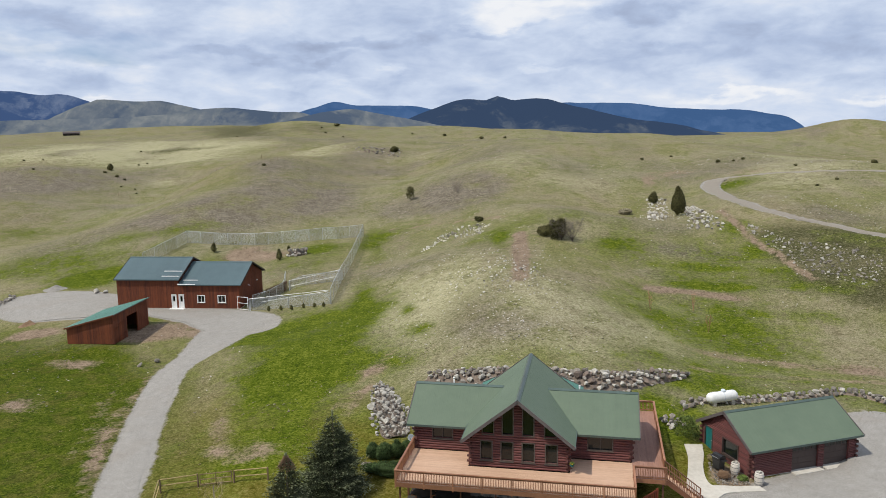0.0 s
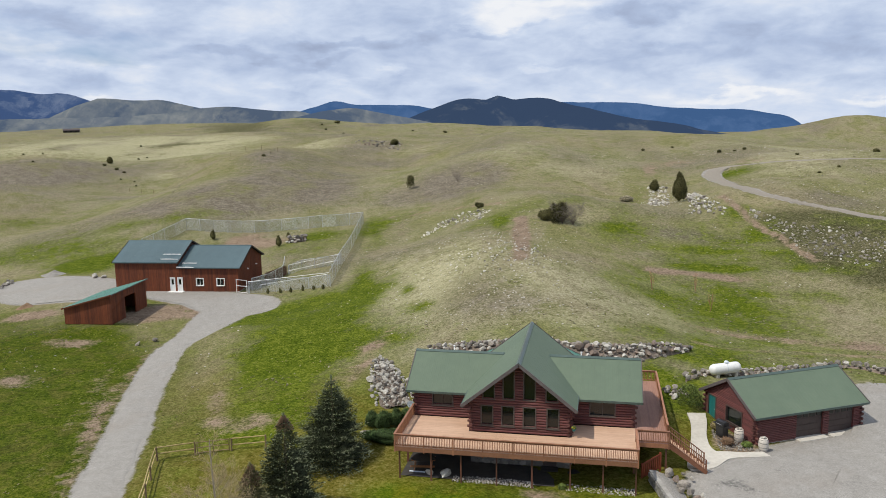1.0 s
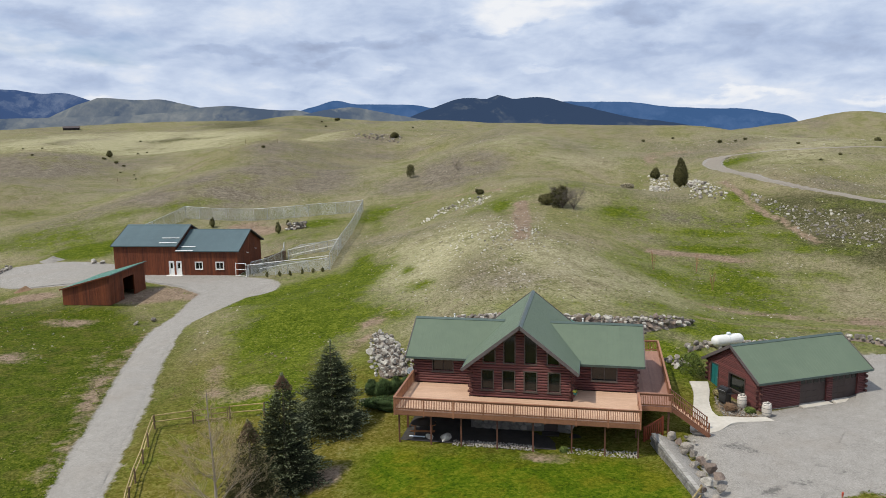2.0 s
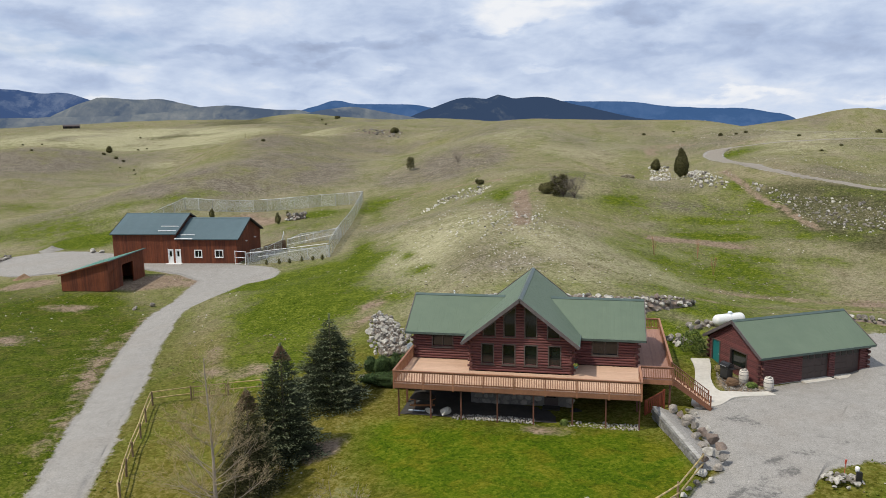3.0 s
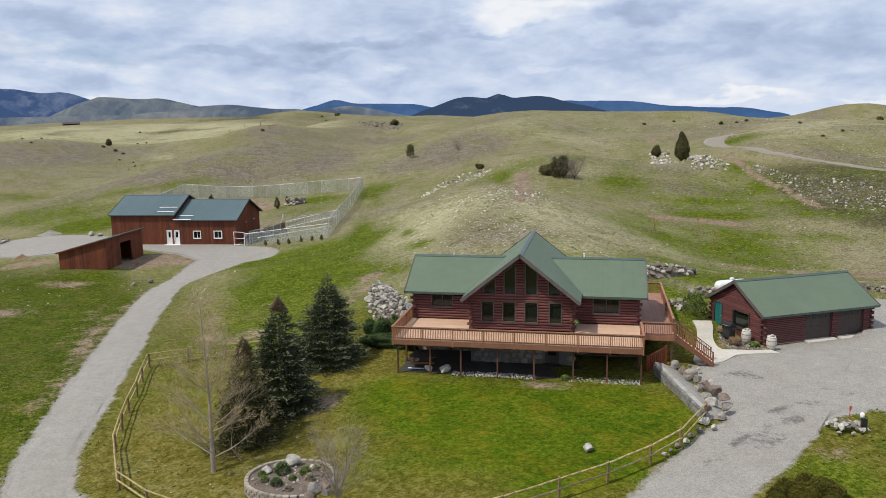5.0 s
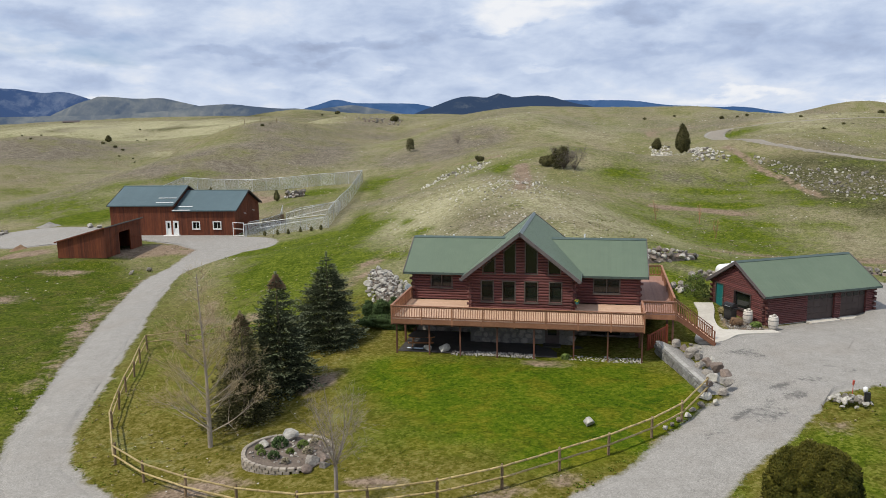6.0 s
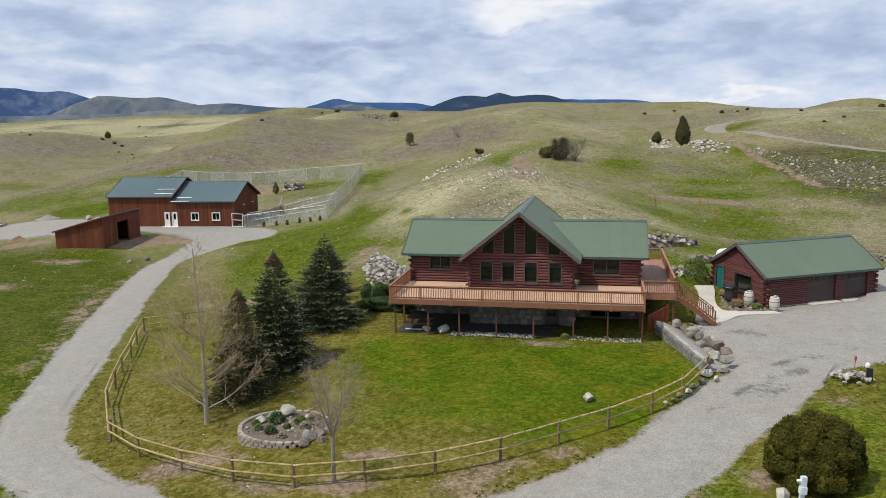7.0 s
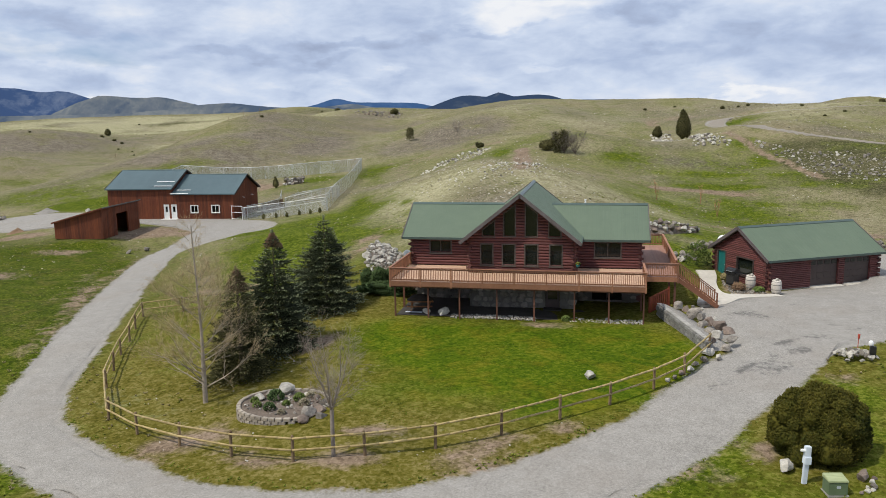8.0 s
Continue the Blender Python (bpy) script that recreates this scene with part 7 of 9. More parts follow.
for k, (x, y, s) in enumerate(((-220, 226, 1.6), (-200, 244, 2.2), (-192.5, 241, 2.6), (-187.6, 238.7, 2.0), (-183, 229, 1.3), (-176.9, 228.8, 1.2), (-172.5, 222.7, 1.1), (-226, 311, 1.8), (-226, 319, 1.6), (-248, 349, 1.8), (-318, 618, 3.4), (-98.5, 177.5, 1.9), (-255.5, 716, 8.0), (-260, 683, 3.4), (-244.5, 650, 3.4),
                               (-168, 678, 3.2), (-134.6, 666, 5.0), (-96, 637, 5.5), (-76, 642, 4.0), (18.9, 199, 1.7), (28, 201, 1.4), (39.6, 183.5, 1.9), (43.8, 183, 1.3), (46.8, 185, 1.6), (56, 162.5, 1.4), (75, 163, 2.3), (53.6, 131, 1.2), (59.2, 137, 1.2), (-275, 289, 1.6), (-268, 294, 1.4), (-221, 630, 3.0))):
    s *= 0.62
    bush("far_juniper", x, y, s * 0.6, s * 0.55, s * 0.62, 190 + k, "dark_juniper", "small dark juniper on the far hills", 260, s * 0.22, "tree", "far hill junipers", 6)


def sapling(x, y, height, seed):
    rng = np.random.default_rng(seed)
    t = thing("sapling", Matrix.Translation((x, y, h(x, y) - 0.05)), "thin reddish leafless sapling", "tree", "hillside saplings")
    wood, P, D, L = bmesh.new(), [], [], []
    for k in range(5):
        a = rng.uniform(0, 6.3)
        e = np.array([math.cos(a) * 0.16, math.sin(a) * 0.16, 1.0])
        tube(wood, (0, 0, -0.1), tuple(e * height * rng.uniform(0.7, 1.0)), 0.022, 0.006, 5, False)
        for _ in range(9):
            s = rng.uniform(0.25, 0.9)
            b = rng.uniform(0, 6.3)
            P.append(e * height * s)
            D.append((math.cos(b) * 0.5, math.sin(b) * 0.5, 1.0))
            L.append(height * rng.uniform(0.15, 0.3))
    part("stem", wood, M["red_twig"], t)
    V, F = spindles(P, D, np.array(L), 0.012)
    crown_part("twig_crown", V, F, M["red_twig"], t)


for k, (x, y, hh) in enumerate(((12.9, 50.6, 2.7), (18.9, 54.0, 2.5), (20.0, 46.4, 2.4))):
    sapling(x, y, hh, 120 + k)

# ---- tussocks and stones over the open land: too many to count ----
def scatter(name, n, area, size, mat, label, seed, keep, sides=5, flat=1.0, blades=True, edge=0.2):
    rng = np.random.default_rng(seed)
    x0, x1, y0, y1, lean = area
    u, v = rng.random(n), rng.random(n)
    y = y0 + (y1 - y0) * v ** lean
    x = x0 + (x1 - x0) * u
    mask = keep(x, y, rng) & (near_paths(x, y) < edge)
    for bx0, by0, bx1, by1 in ((-8.6, -5.8, 10.9, 9.2), (14, 2, 27, 12), (-76, 57, -50, 74), (-70, 37, -60, 49)):
        mask &= ~((x > bx0) & (x < bx1) & (y > by0) & (y < by1))
    x, y = x[mask], y[mask]
    z = land(x, y)
    s = size * rng.uniform(0.45, 1.35, len(x)) * (1 + np.clip(np.hypot(x, y + 50) - 120, 0, 400) / 420)
    if blades:
        k = sides
        P, D, L = [], [], []
        for j in range(k):
            a = rng.uniform(0, 6.3, len(x))
            d = np.stack([np.cos(a) * 0.75, np.sin(a) * 0.75, rng.uniform(0.45, 1.0, len(x)) * flat], 1)
            P.append(np.stack([x + np.cos(a) * s * 0.08, y + np.sin(a) * s * 0.08, z - 0.04], 1))
            D.append(d)
            L.append(s * rng.uniform(0.7, 1.2, len(x)))
        L = np.concatenate(L)
        V, F = spindles(np.concatenate(P), np.concatenate(D), L, L * 0.24)
    else:
        base = np.array([(1, 0, 0), (0.3, 0.9, 0), (-0.8, 0.6, 0), (-0.7, -0.7, 0), (0.4, -0.9, 0), (0.1, 0.1, 0.75), (-0.35, 0.2, 0.6)])
        a = rng.uniform(0, 6.3, len(x))[:, None]
        jit = rng.uniform(0.75, 1.25, (len(x), 7, 3))
        B = base[None] * jit * s[:, None, None]
        X = B[..., 0] * np.cos(a) - B[..., 1] * np.sin(a) + x[:, None]
        Y = B[..., 0] * np.sin(a) + B[..., 1] * np.cos(a) + y[:, None]
        V = np.stack([X, Y, B[..., 2] + z[:, None] - 0.03 * s[:, None]], -1).reshape(-1, 3)
        tri = np.array([(0, 1, 5), (1, 6, 5), (1, 2, 6), (2, 3, 6), (3, 5, 6), (3, 4, 5), (4, 0, 5)])
        F = (np.arange(len(x))[:, None, None] * 7 + tri[None]).reshape(-1, 3)
    ob = new(name, tri_mesh(name, V, F, mat))
    return tagged(ob, label, name.split("_")[-1], kind="stuff")


def lawn_at(x, y):
    return blob(x, y, LAWN)


def chance(p):
    return lambda x, y, rng: rng.random(len(x)) < p(x, y)


WIDE = (-130, 110, 14, 200, 1.25)
scatter("sage_brush", 30000, WIDE, 0.19, M["sage"], "low grey sagebrush over the slopes", 7, chance(lambda x, y: np.clip(0.16 + blob(x, y, SAGE) * 0.9 + 0.5 * fbm(x / 14, y / 14, 3, 31), 0, 1)), 5, 0.8)
scatter("far_brush", 8000, (-420, 260, 150, 620, 1.3), 0.24, M["sage"], "scattered brush on far hills", 8, chance(lambda x, y: np.clip(0.25 + blob(x, y, SAGE) * 0.6 + 0.6 * fbm(x / 40, y / 40, 3, 32), 0, 1)), 4, 0.8)
scatter("meadow_grass", 44000, (-85, 45, -32, 70, 1.0), 0.11, M["green_tuft"], "rough green grass tufts in the meadow", 9, chance(lambda x, y: np.clip(0.10 + blob(x, y, LUSH) * 0.8 + 0.5 * fbm(x / 9, y / 9, 3, 33) - lawn_at(x, y) * 0.8, 0, 1)), 5, 1.2, edge=0.5)
scatter("dry_grass", 44000, (-95, 70, -32, 120, 1.1), 0.13, M["straw_tuft"], "dry straw-coloured grass tufts", 10, chance(lambda x, y: np.clip(0.16 + 0.6 * fbm(x / 11, y / 11, 3, 34) - lawn_at(x, y), 0, 1)), 5, 1.0, edge=0.45)
scatter("field_stones", 14000, (-70, 80, 18, 150, 1.1), 0.12, M["rock_pale"], "pale stones lying about the slopes", 11, chance(lambda x, y: np.clip(0.012 + blob(x, y, [(-5, 44, 8, 12, 0, 0.5), (-14, 66, 9, 18, 0, 0.5), (-4, 32, 9, 7, 0, 0.8), (-9, 60, 7, 14, 6, 0.6), (41, 77, 8, 9, -20, 0.9), (18, 118, 5, 20, 0, 0.8), (25, 103, 5, 13, 20, 0.7), (50, 104, 14, 14, 0, 0.4), (-23, 54, 2.5, 18, 15, 0.5), (-22, 98, 8, 5, -20, 0.7)]) + 0.3 * fbm(x / 8, y / 8, 3, 35), 0, 1)), blades=False)
scatter("far_stones", 5200, (-140, 160, 130, 330, 1.1), 0.17, M["rock"], "grey stones on the far slopes", 12, chance(lambda x, y: np.clip(0.03 + blob(x, y, [(-88, 255, 16, 18, 0, 0.5), (36, 188, 22, 16, 0, 0.8), (66, 165, 16, 20, 0, 0.7), (-25, 165, 12, 22, 0, 0.5), (28, 172, 14, 10, 0, 0.4)]) + 0.35 * fbm(x / 26, y / 26, 3, 36), 0, 1)), blades=False)
scatter("yard_stones", 1500, (-30, 30, -31, -2, 1.0), 0.045, M["rock_pale"], "small stones in the grass by the drive", 13, chance(lambda x, y: np.clip(0.12 + blob(x, y, BARE) * 0.9 - lawn_at(x, y), 0, 1)), blades=False)
scatter("lawn_grass", 46000, (-20, 12, -27, -6, 1.0), 0.05, M["green_tuft"], "short green lawn grass", 14, chance(lambda x, y: np.clip(lawn_at(x, y) * 0.8 + 0.5 * fbm(x / 3, y / 3, 3, 37), 0, 1)), 4, 1.0)
scatter("verge_grass", 26000, (-34, 24, -33, -2, 1.0), 0.10, M["green_tuft"], "ragged green weeds along the drive", 15, lambda x, y, rng: (near_paths(x, y) > 0.12) & (rng.random(len(x)) < np.clip(0.5 + 1.4 * fbm(x / 2.2, y / 2.2, 3, 38), 0, 1)), 6, 0.9, edge=0.5)

# ---- boulders and rock walls ----
def boulder_meshes(mat, n, seed):
    rng, out = random.Random(seed), []
    for k in range(n):
        bm = bmesh.new()
        bmesh.ops.create_icosphere(bm, subdivisions=2, radius=1.0)
        cuts = [(Vector((rng.gauss(0, 1), rng.gauss(0, 1), rng.gauss(0, 1))).normalized(), rng.uniform(0.42, 0.78)) for _ in range(13)]
        for v in bm.verts:
            for d, c in cuts:
                over = v.co.dot(d) - c
                if over > 0:
                    v.co -= d * over * 0.97
            v.co *= 1 + 0.05 * noise.noise(v.co * 3.1 + Vector((k * 5.1, seed, 0)))
        bmesh.ops.dissolve_limit(bm, angle_limit=0.30, verts=bm.verts, edges=bm.edges)
        bmesh.ops.triangulate(bm, faces=bm.faces)
        out.append(mesh_of("boulder", bm, mat))
    return out


BOULDERS = {"grey": boulder_meshes(M["rock"], 9, 1), "pale": boulder_meshes(M["rock_pale"], 6, 2), "red": boulder_meshes(M["rock_red"], 4, 3), "white": boulder_meshes(M["rock_white"], 5, 4)}


def boulder_at(parent, rng, x, y, size, sink=0.25, kinds=("grey", "grey", "grey", "pale"), name="boulder", z=None, squash=0.75, origin=(0, 0, 0)):
    me = rng.choice(BOULDERS[rng.choice(kinds)])
    s = size * 0.5
    zz = (h(x, y) if z is None else z) + s * squash * (1 - 2 * sink)
    m = Matrix.Translation((x - origin[0], y - origin[1], zz - origin[2])) @ Euler((rng.uniform(-0.3, 0.3), rng.uniform(-0.3, 0.3), rng.uniform(0, 6.3))).to_matrix().to_4x4()
    m = m @ Matrix.Diagonal((s * rng.uniform(0.9, 1.25), s * rng.uniform(0.8, 1.1), s * squash * rng.uniform(0.85, 1.15), 1))
    return piece(name, me, parent, m)


def rock_band(name, low, high, count, sizes, label, seed, kinds=("grey", "grey", "grey", "pale"), heap=0.0, lean=1.0, sink=0.22):
    """Boulders laid over the strip of bank between two lines."""
    rng = random.Random(seed)
    t = thing(name, Matrix.Translation((low[0][0], low[0][1], h(*low[0]))), label, "rock wall")
    o = (low[0][0], low[0][1], h(*low[0]))
    A, B = glide([(*p, 0) for p in low], 0.4)[:, :2], glide([(*p, 0) for p in high], 0.4)[:, :2]
    if heap:
        # the stony bank that the boulders lie on
        rows = []
        for f in np.linspace(0, 1, 40):
            p, q = A[int(f * (len(A) - 1))], B[int(f * (len(B) - 1))]
            row = []
            for c in np.linspace(-0.05, 1.05, 9):
                m = p * (1 - c) + q * c
                row.append((m[0] - o[0], m[1] - o[1], h(m[0], m[1]) + heap * math.sin(math.pi * min(1, max(0, c))) - 0.12 - o[2]))
            rows.append(row)
        bank = grid_mesh("bank", rows, M["bed_soil"])
        bank.parent = t
    placed = []
    tries = 0
    while len(placed) < count and tries < count * 30:
        tries += 1
        f, c = rng.random(), rng.random()
        fa, fb = f * (len(A) - 1), f * (len(B) - 1)
        ia, ib = min(int(fa), len(A) - 2), min(int(fb), len(B) - 2)
        p = (A[ia] + (A[ia + 1] - A[ia]) * (fa - ia)) * (1 - c) + (B[ib] + (B[ib + 1] - B[ib]) * (fb - ib)) * c
        size = (sizes[0] + (sizes[1] - sizes[0]) * rng.random() ** lean) * (1.25 if rng.random() < 0.12 else 1)
        if all(math.hypot(p[0] - a, p[1] - b) > 0.37 * (size + s) for a, b, s in placed):
            placed.append((p[0], p[1], size))
            boulder_at(t, rng, p[0], p[1], size, sink, kinds, z=h(p[0], p[1]) + heap * math.sin(math.pi * c), origin=o)
    return t


rock_band("rock_wall", [(-11.5, 17.8), (-6.2, 16.4), (2.8, 15.4), (8.1, 16.6), (12.4, 20.4), (14.8, 23.0)], [(-11.0, 19.6), (-6, 19.6), (2.6, 19.4), (8.0, 20.6), (12.2, 22.6), (15.2, 24.0)], 380, (0.4, 0.95), "long bank of grey boulders behind the house", 21, ("grey", "red", "pale", "grey", "pale"), heap=0.8)
rock_band("rock_bank", [(-17.4, 19.4), (-16.6, 15.6), (-15.2, 11), (-13.4, 6.6), (-12.4, 6.0)], [(-15.9, 19.2), (-14.0, 16.0), (-11.8, 12), (-10.4, 8.4), (-10.6, 6.4)], 210, (0.18, 0.85), "sloping heap of pale grey rocks beside the house", 22, ("grey", "pale", "pale"), heap=0.35)
rock_band("rock_wall", [(13.6, 14.4), (15.2, 16.2), (18.7, 17.6), (24.4, 20.4), (30.0, 23.4), (32.6, 21.8), (34.6, 18.6)], [(13.8, 16.2), (15.4, 17.6), (18.4, 19.0), (24.0, 21.8), (30.4, 24.8), (33.6, 22.8), (35.6, 19.2)], 120, (0.4, 0.85), "low grey boulder wall behind the garage", 23, heap=0.25)
rock_band("stone_steps", [(11.3, 12.8), (12.4, 10.6)], [(12.8, 13.4), (13.6, 11.4)], 22, (0.5, 0.85), "flat stacked stones by the side deck", 24)
rock_band("stone_edging", [(-13.2, 1.5), (-11.5, 1.15), (-9.4, 1.5)], [(-13.1, 1.8), (-11.5, 1.45), (-9.4, 1.8)], 24, (0.26, 0.4), "line of pale edging stones before shrubs", 25, ("pale", "grey"))
rock_band("garden_stones", [(14.9, 1.9), (16.2, 2.1), (17.5, 2.3)], [(14.6, 5.4), (15.6, 4.6), (17.4, 2.9)], 130, (0.10, 0.30), "small stones in the bed along the garage", 26)
rock_band("gravel_border", [(-4.4, -5.35), (-1.5, -5.3), (1.4, -5.4)], [(-4.4, -4.5), (-1.5, -4.4), (1.4, -4.5)], 170, (0.12, 0.26), "border of pale river stones under the deck", 27, ("pale", "pale", "pale", "grey"))
rock_band("gravel_border", [(3.5, -5.5), (6.0, -5.6), (8.4, -5.5)], [(3.5, -4.5), (6.0, -4.5), (8.4, -4.4)], 150, (0.11, 0.26), "border of pale river stones near the stairs", 28, ("pale", "pale", "pale", "grey"))
rock_band("stone_cluster", [(15.1, -26.9), (15.5, -26.4)], [(15.7, -26.6), (16.0, -25.6)], 16, (0.18, 0.42), "small heap of stones beside the utility box", 36, ("pale", "grey", "red"))
rock_band("rock_heap", [(-58.6, 96.6), (-56.6, 96.2), (-54.4, 97)], [(-58, 99.4), (-56.6, 100), (-55, 99.2)], 40, (0.6, 1.2), "heap of grey rocks inside the pen", 29, heap=0.9)
rock_band("rock_outcrop", [(15.4, 98), (15.8, 112), (16.8, 126), (17.2, 139)], [(18.6, 98), (20.0, 112), (21.0, 126), (21.6, 140)], 150, (0.35, 1.1), "pale outcrop rocks round a small juniper", 30, ("pale", "grey", "white"), lean=2.4, sink=0.32)
rock_band("rock_outcrop", [(21.6, 92), (22.8, 100), (23.4, 112), (24.2, 121)], [(28.8, 91.4), (28.2, 97), (26.8, 104), (26.0, 118)], 170, (0.3, 1.2), "pale rocks below the hill road", 31, ("pale", "grey", "white"), lean=2.4, sink=0.32)
rock_band("rock_outcrop", [(-26.6, 96), (-22, 94.5), (-16.4, 91)], [(-26.6, 101), (-21.5, 102), (-15.2, 98)], 150, (0.25, 0.95), "ridge of pale rocks along the knoll", 32, ("pale", "grey", "white"), lean=2.4, sink=0.32)
rock_band("rock_outcrop", [(-28.6, 91.6), (-26.4, 93.6)], [(-28.4, 93.8), (-25.8, 96.4)], 18, (0.4, 1.0), "cluster of white rocks on the flank", 37, ("white",), lean=2.4, sink=0.32)
rock_band("rock_outcrop", [(-15.6, 48), (-10.4, 46.6)], [(-15.6, 60), (-10.2, 62)], 34, (0.15, 0.55), "white rocks on the side of the knoll", 38, ("white",), lean=2.4, sink=0.32)
rock_band("rock_outcrop", [(-9.4, 42.6), (-8.0, 43), (-5.4, 42.8), (-1.6, 45.4)], [(-13.4, 73), (-10, 70), (-8.4, 66), (-2.6, 60)], 190, (0.12, 0.52), "pale rocks on top of the knoll", 39, ("white", "pale", "white", "grey"), lean=2.4, sink=0.32)
rock_band("rock_outcrop", [(-95, 262), (-84, 252), (-72, 246)], [(-94, 272), (-84, 268), (-74, 262)], 80, (0.6, 1.7), "dark stones on a far hilltop", 40, ("grey", "grey", "red"), lean=2.4, sink=0.32)
rock_band("rock_line", [(-100, 58), (-101, 64), (-103, 69)], [(-98.6, 58), (-99.6, 64), (-101.4, 69)], 34, (0.5, 1.0), "row of grey rocks along the yard", 33)
rock_band("rock_outcrop", [(31.6, 92), (33.6, 85.5), (36.2, 80.5)], [(32.6, 95), (36.4, 88.5), (38.2, 84)], 70, (0.25, 0.8), "grey rocks above the red cut", 34, ("grey", "pale"), lean=2.4, sink=0.32)
rock_band("rock_outcrop", [(36, 76), (40.4, 67.8), (45.6, 63)], [(38, 86), (44.4, 81), (49.4, 74)], 240, (0.25, 0.85), "grey scree rocks on the slope below the road", 41, ("grey", "pale", "grey"), lean=2.4, sink=0.32)


def lone_boulders():
    rng = random.Random(77)
    # x, y, size, kind, label
    for x, y, s, kind, label in ((5.1, -16.0, 0.95, "pale", "single pale boulder on the lawn"), (-5.1, -4.6, 1.05, "pale", "rounded pale boulder under the deck"), (-6.2, -4.5, 0.75, "pale", "smaller pale boulder under the deck"),
                                 (-51.2, 33.5, 1.0, "grey", "grey boulder beside the driveway"), (-52.6, 31.6, 0.9, "grey", "low grey boulder beside the driveway"), (-85.6, 70.6, 1.4, "pale", "white rocks behind the yard"), (-84.2, 71, 1.2, "pale", "white rocks behind the yard"),
                                 (15.5, -25.7, 0.75, "red", "reddish boulder beside the utility box"), (12.85, -25.3, 1.05, "pale", "white rock under the juniper")):
        t = thing("boulder", Matrix.Translation((x, y, h(x, y))), label, "boulder")
        boulder_at(t, rng, x, y, s, 0.18, (kind,), "rock", origin=(x, y, h(x, y)))
    # big boulders that line the drop beside the parking
    t = thing("boulder_row", Matrix.Translation((11, -6, h(11, -6))), "row of big brown and grey boulders above a block wall", "rock wall")
    o = (11, -6, h(11, -6))
    for x, y, s, kind in ((11.1, -3.1, 1.3, "grey"), (11.5, -3.9, 1.1, "red"), (11.9, -4.7, 1.25, "grey"), (12.3, -5.6, 1.15, "grey"), (11.7, -5.3, 0.8, "grey"), (12.7, -6.6, 1.3, "red"), (12.2, -7.2, 1.0, "grey"), (13.0, -7.8, 1.5, "red"), (12.4, -8.6, 1.1, "grey"),
                          (13.4, -8.9, 1.3, "red"), (12.7, -9.6, 1.2, "pale"), (13.5, -10.2, 1.1, "grey"), (12.2, -10.6, 1.1, "red"), (13.0, -11.1, 0.9, "grey"), (11.9, -11.9, 1.2, "pale"), (12.4, -12.6, 0.8, "pale"), (11.6, -13.1, 0.8, "grey"), (11.0, -13.8, 0.7, "grey"),
                          (10.7, -14.5, 0.6, "pale"), (10.2, -15.1, 0.6, "red"), (9.8, -15.7, 0.5, "grey"), (9.4, -16.2, 0.55, "pale"), (13.1, -5.9, 0.7, "pale"), (11.2, -2.4, 0.7, "grey"), (12.1, -2.9, 0.6, "grey"), (12.6, -3.4, 0.5, "pale")):
        boulder_at(t, rng, x - 0.35, y, s * 0.74, 0.16, (kind,), z=h(x, y) + (0.22 if y > -11 else 0), origin=o)
    # the little rock island by the drive
    t = thing("rock_island", Matrix.Translation((19.3, -11.9, h(19.3, -11.9))), "heap of white and grey rocks with a red marker", "rock heap")
    o = (19.3, -11.9, h(19.3, -11.9))
    for k in range(52):
        a, r = rng.uniform(0, 6.3), rng.uniform(0.1, 1.3)
        boulder_at(t, rng, 19.1 + math.cos(a) * r, -11.9 + math.sin(a) * r * 0.8, rng.uniform(0.2, 0.52), 0.2, ("pale", "pale", "pale", "grey"), z=h(19.3, -11.9) + 0.35 * max(0, 1 - r / 1.2), origin=o)
    bm = bmesh.new()
    tube(bm, (0.1, 0.3, 0.2), (0.12, 0.3, 1.05), 0.02, 0.02, 8)
    tube(bm, (0.12, 0.3, 1.0), (0.14, 0.3, 1.25), 0.05, 0.07, 8)
    part("marker_post", bm, M["red"], t, "rusty red marker post")
    bm = bmesh.new()
    lathe(bm, [(0.10, 0), (0.13, 0.08), (0.12, 0.24), (0.06, 0.30)], 14, (0.75, 0.25, 0.62))
    part("lantern_top", bm, M["white"], t, "white rounded lantern head", True)
    part("lantern_post", soft_box(0.66, 0.02, 0.0, 0.98, 0.2, 0.66, 0.03), M["black"], t, "black lantern body")


lone_boulders()


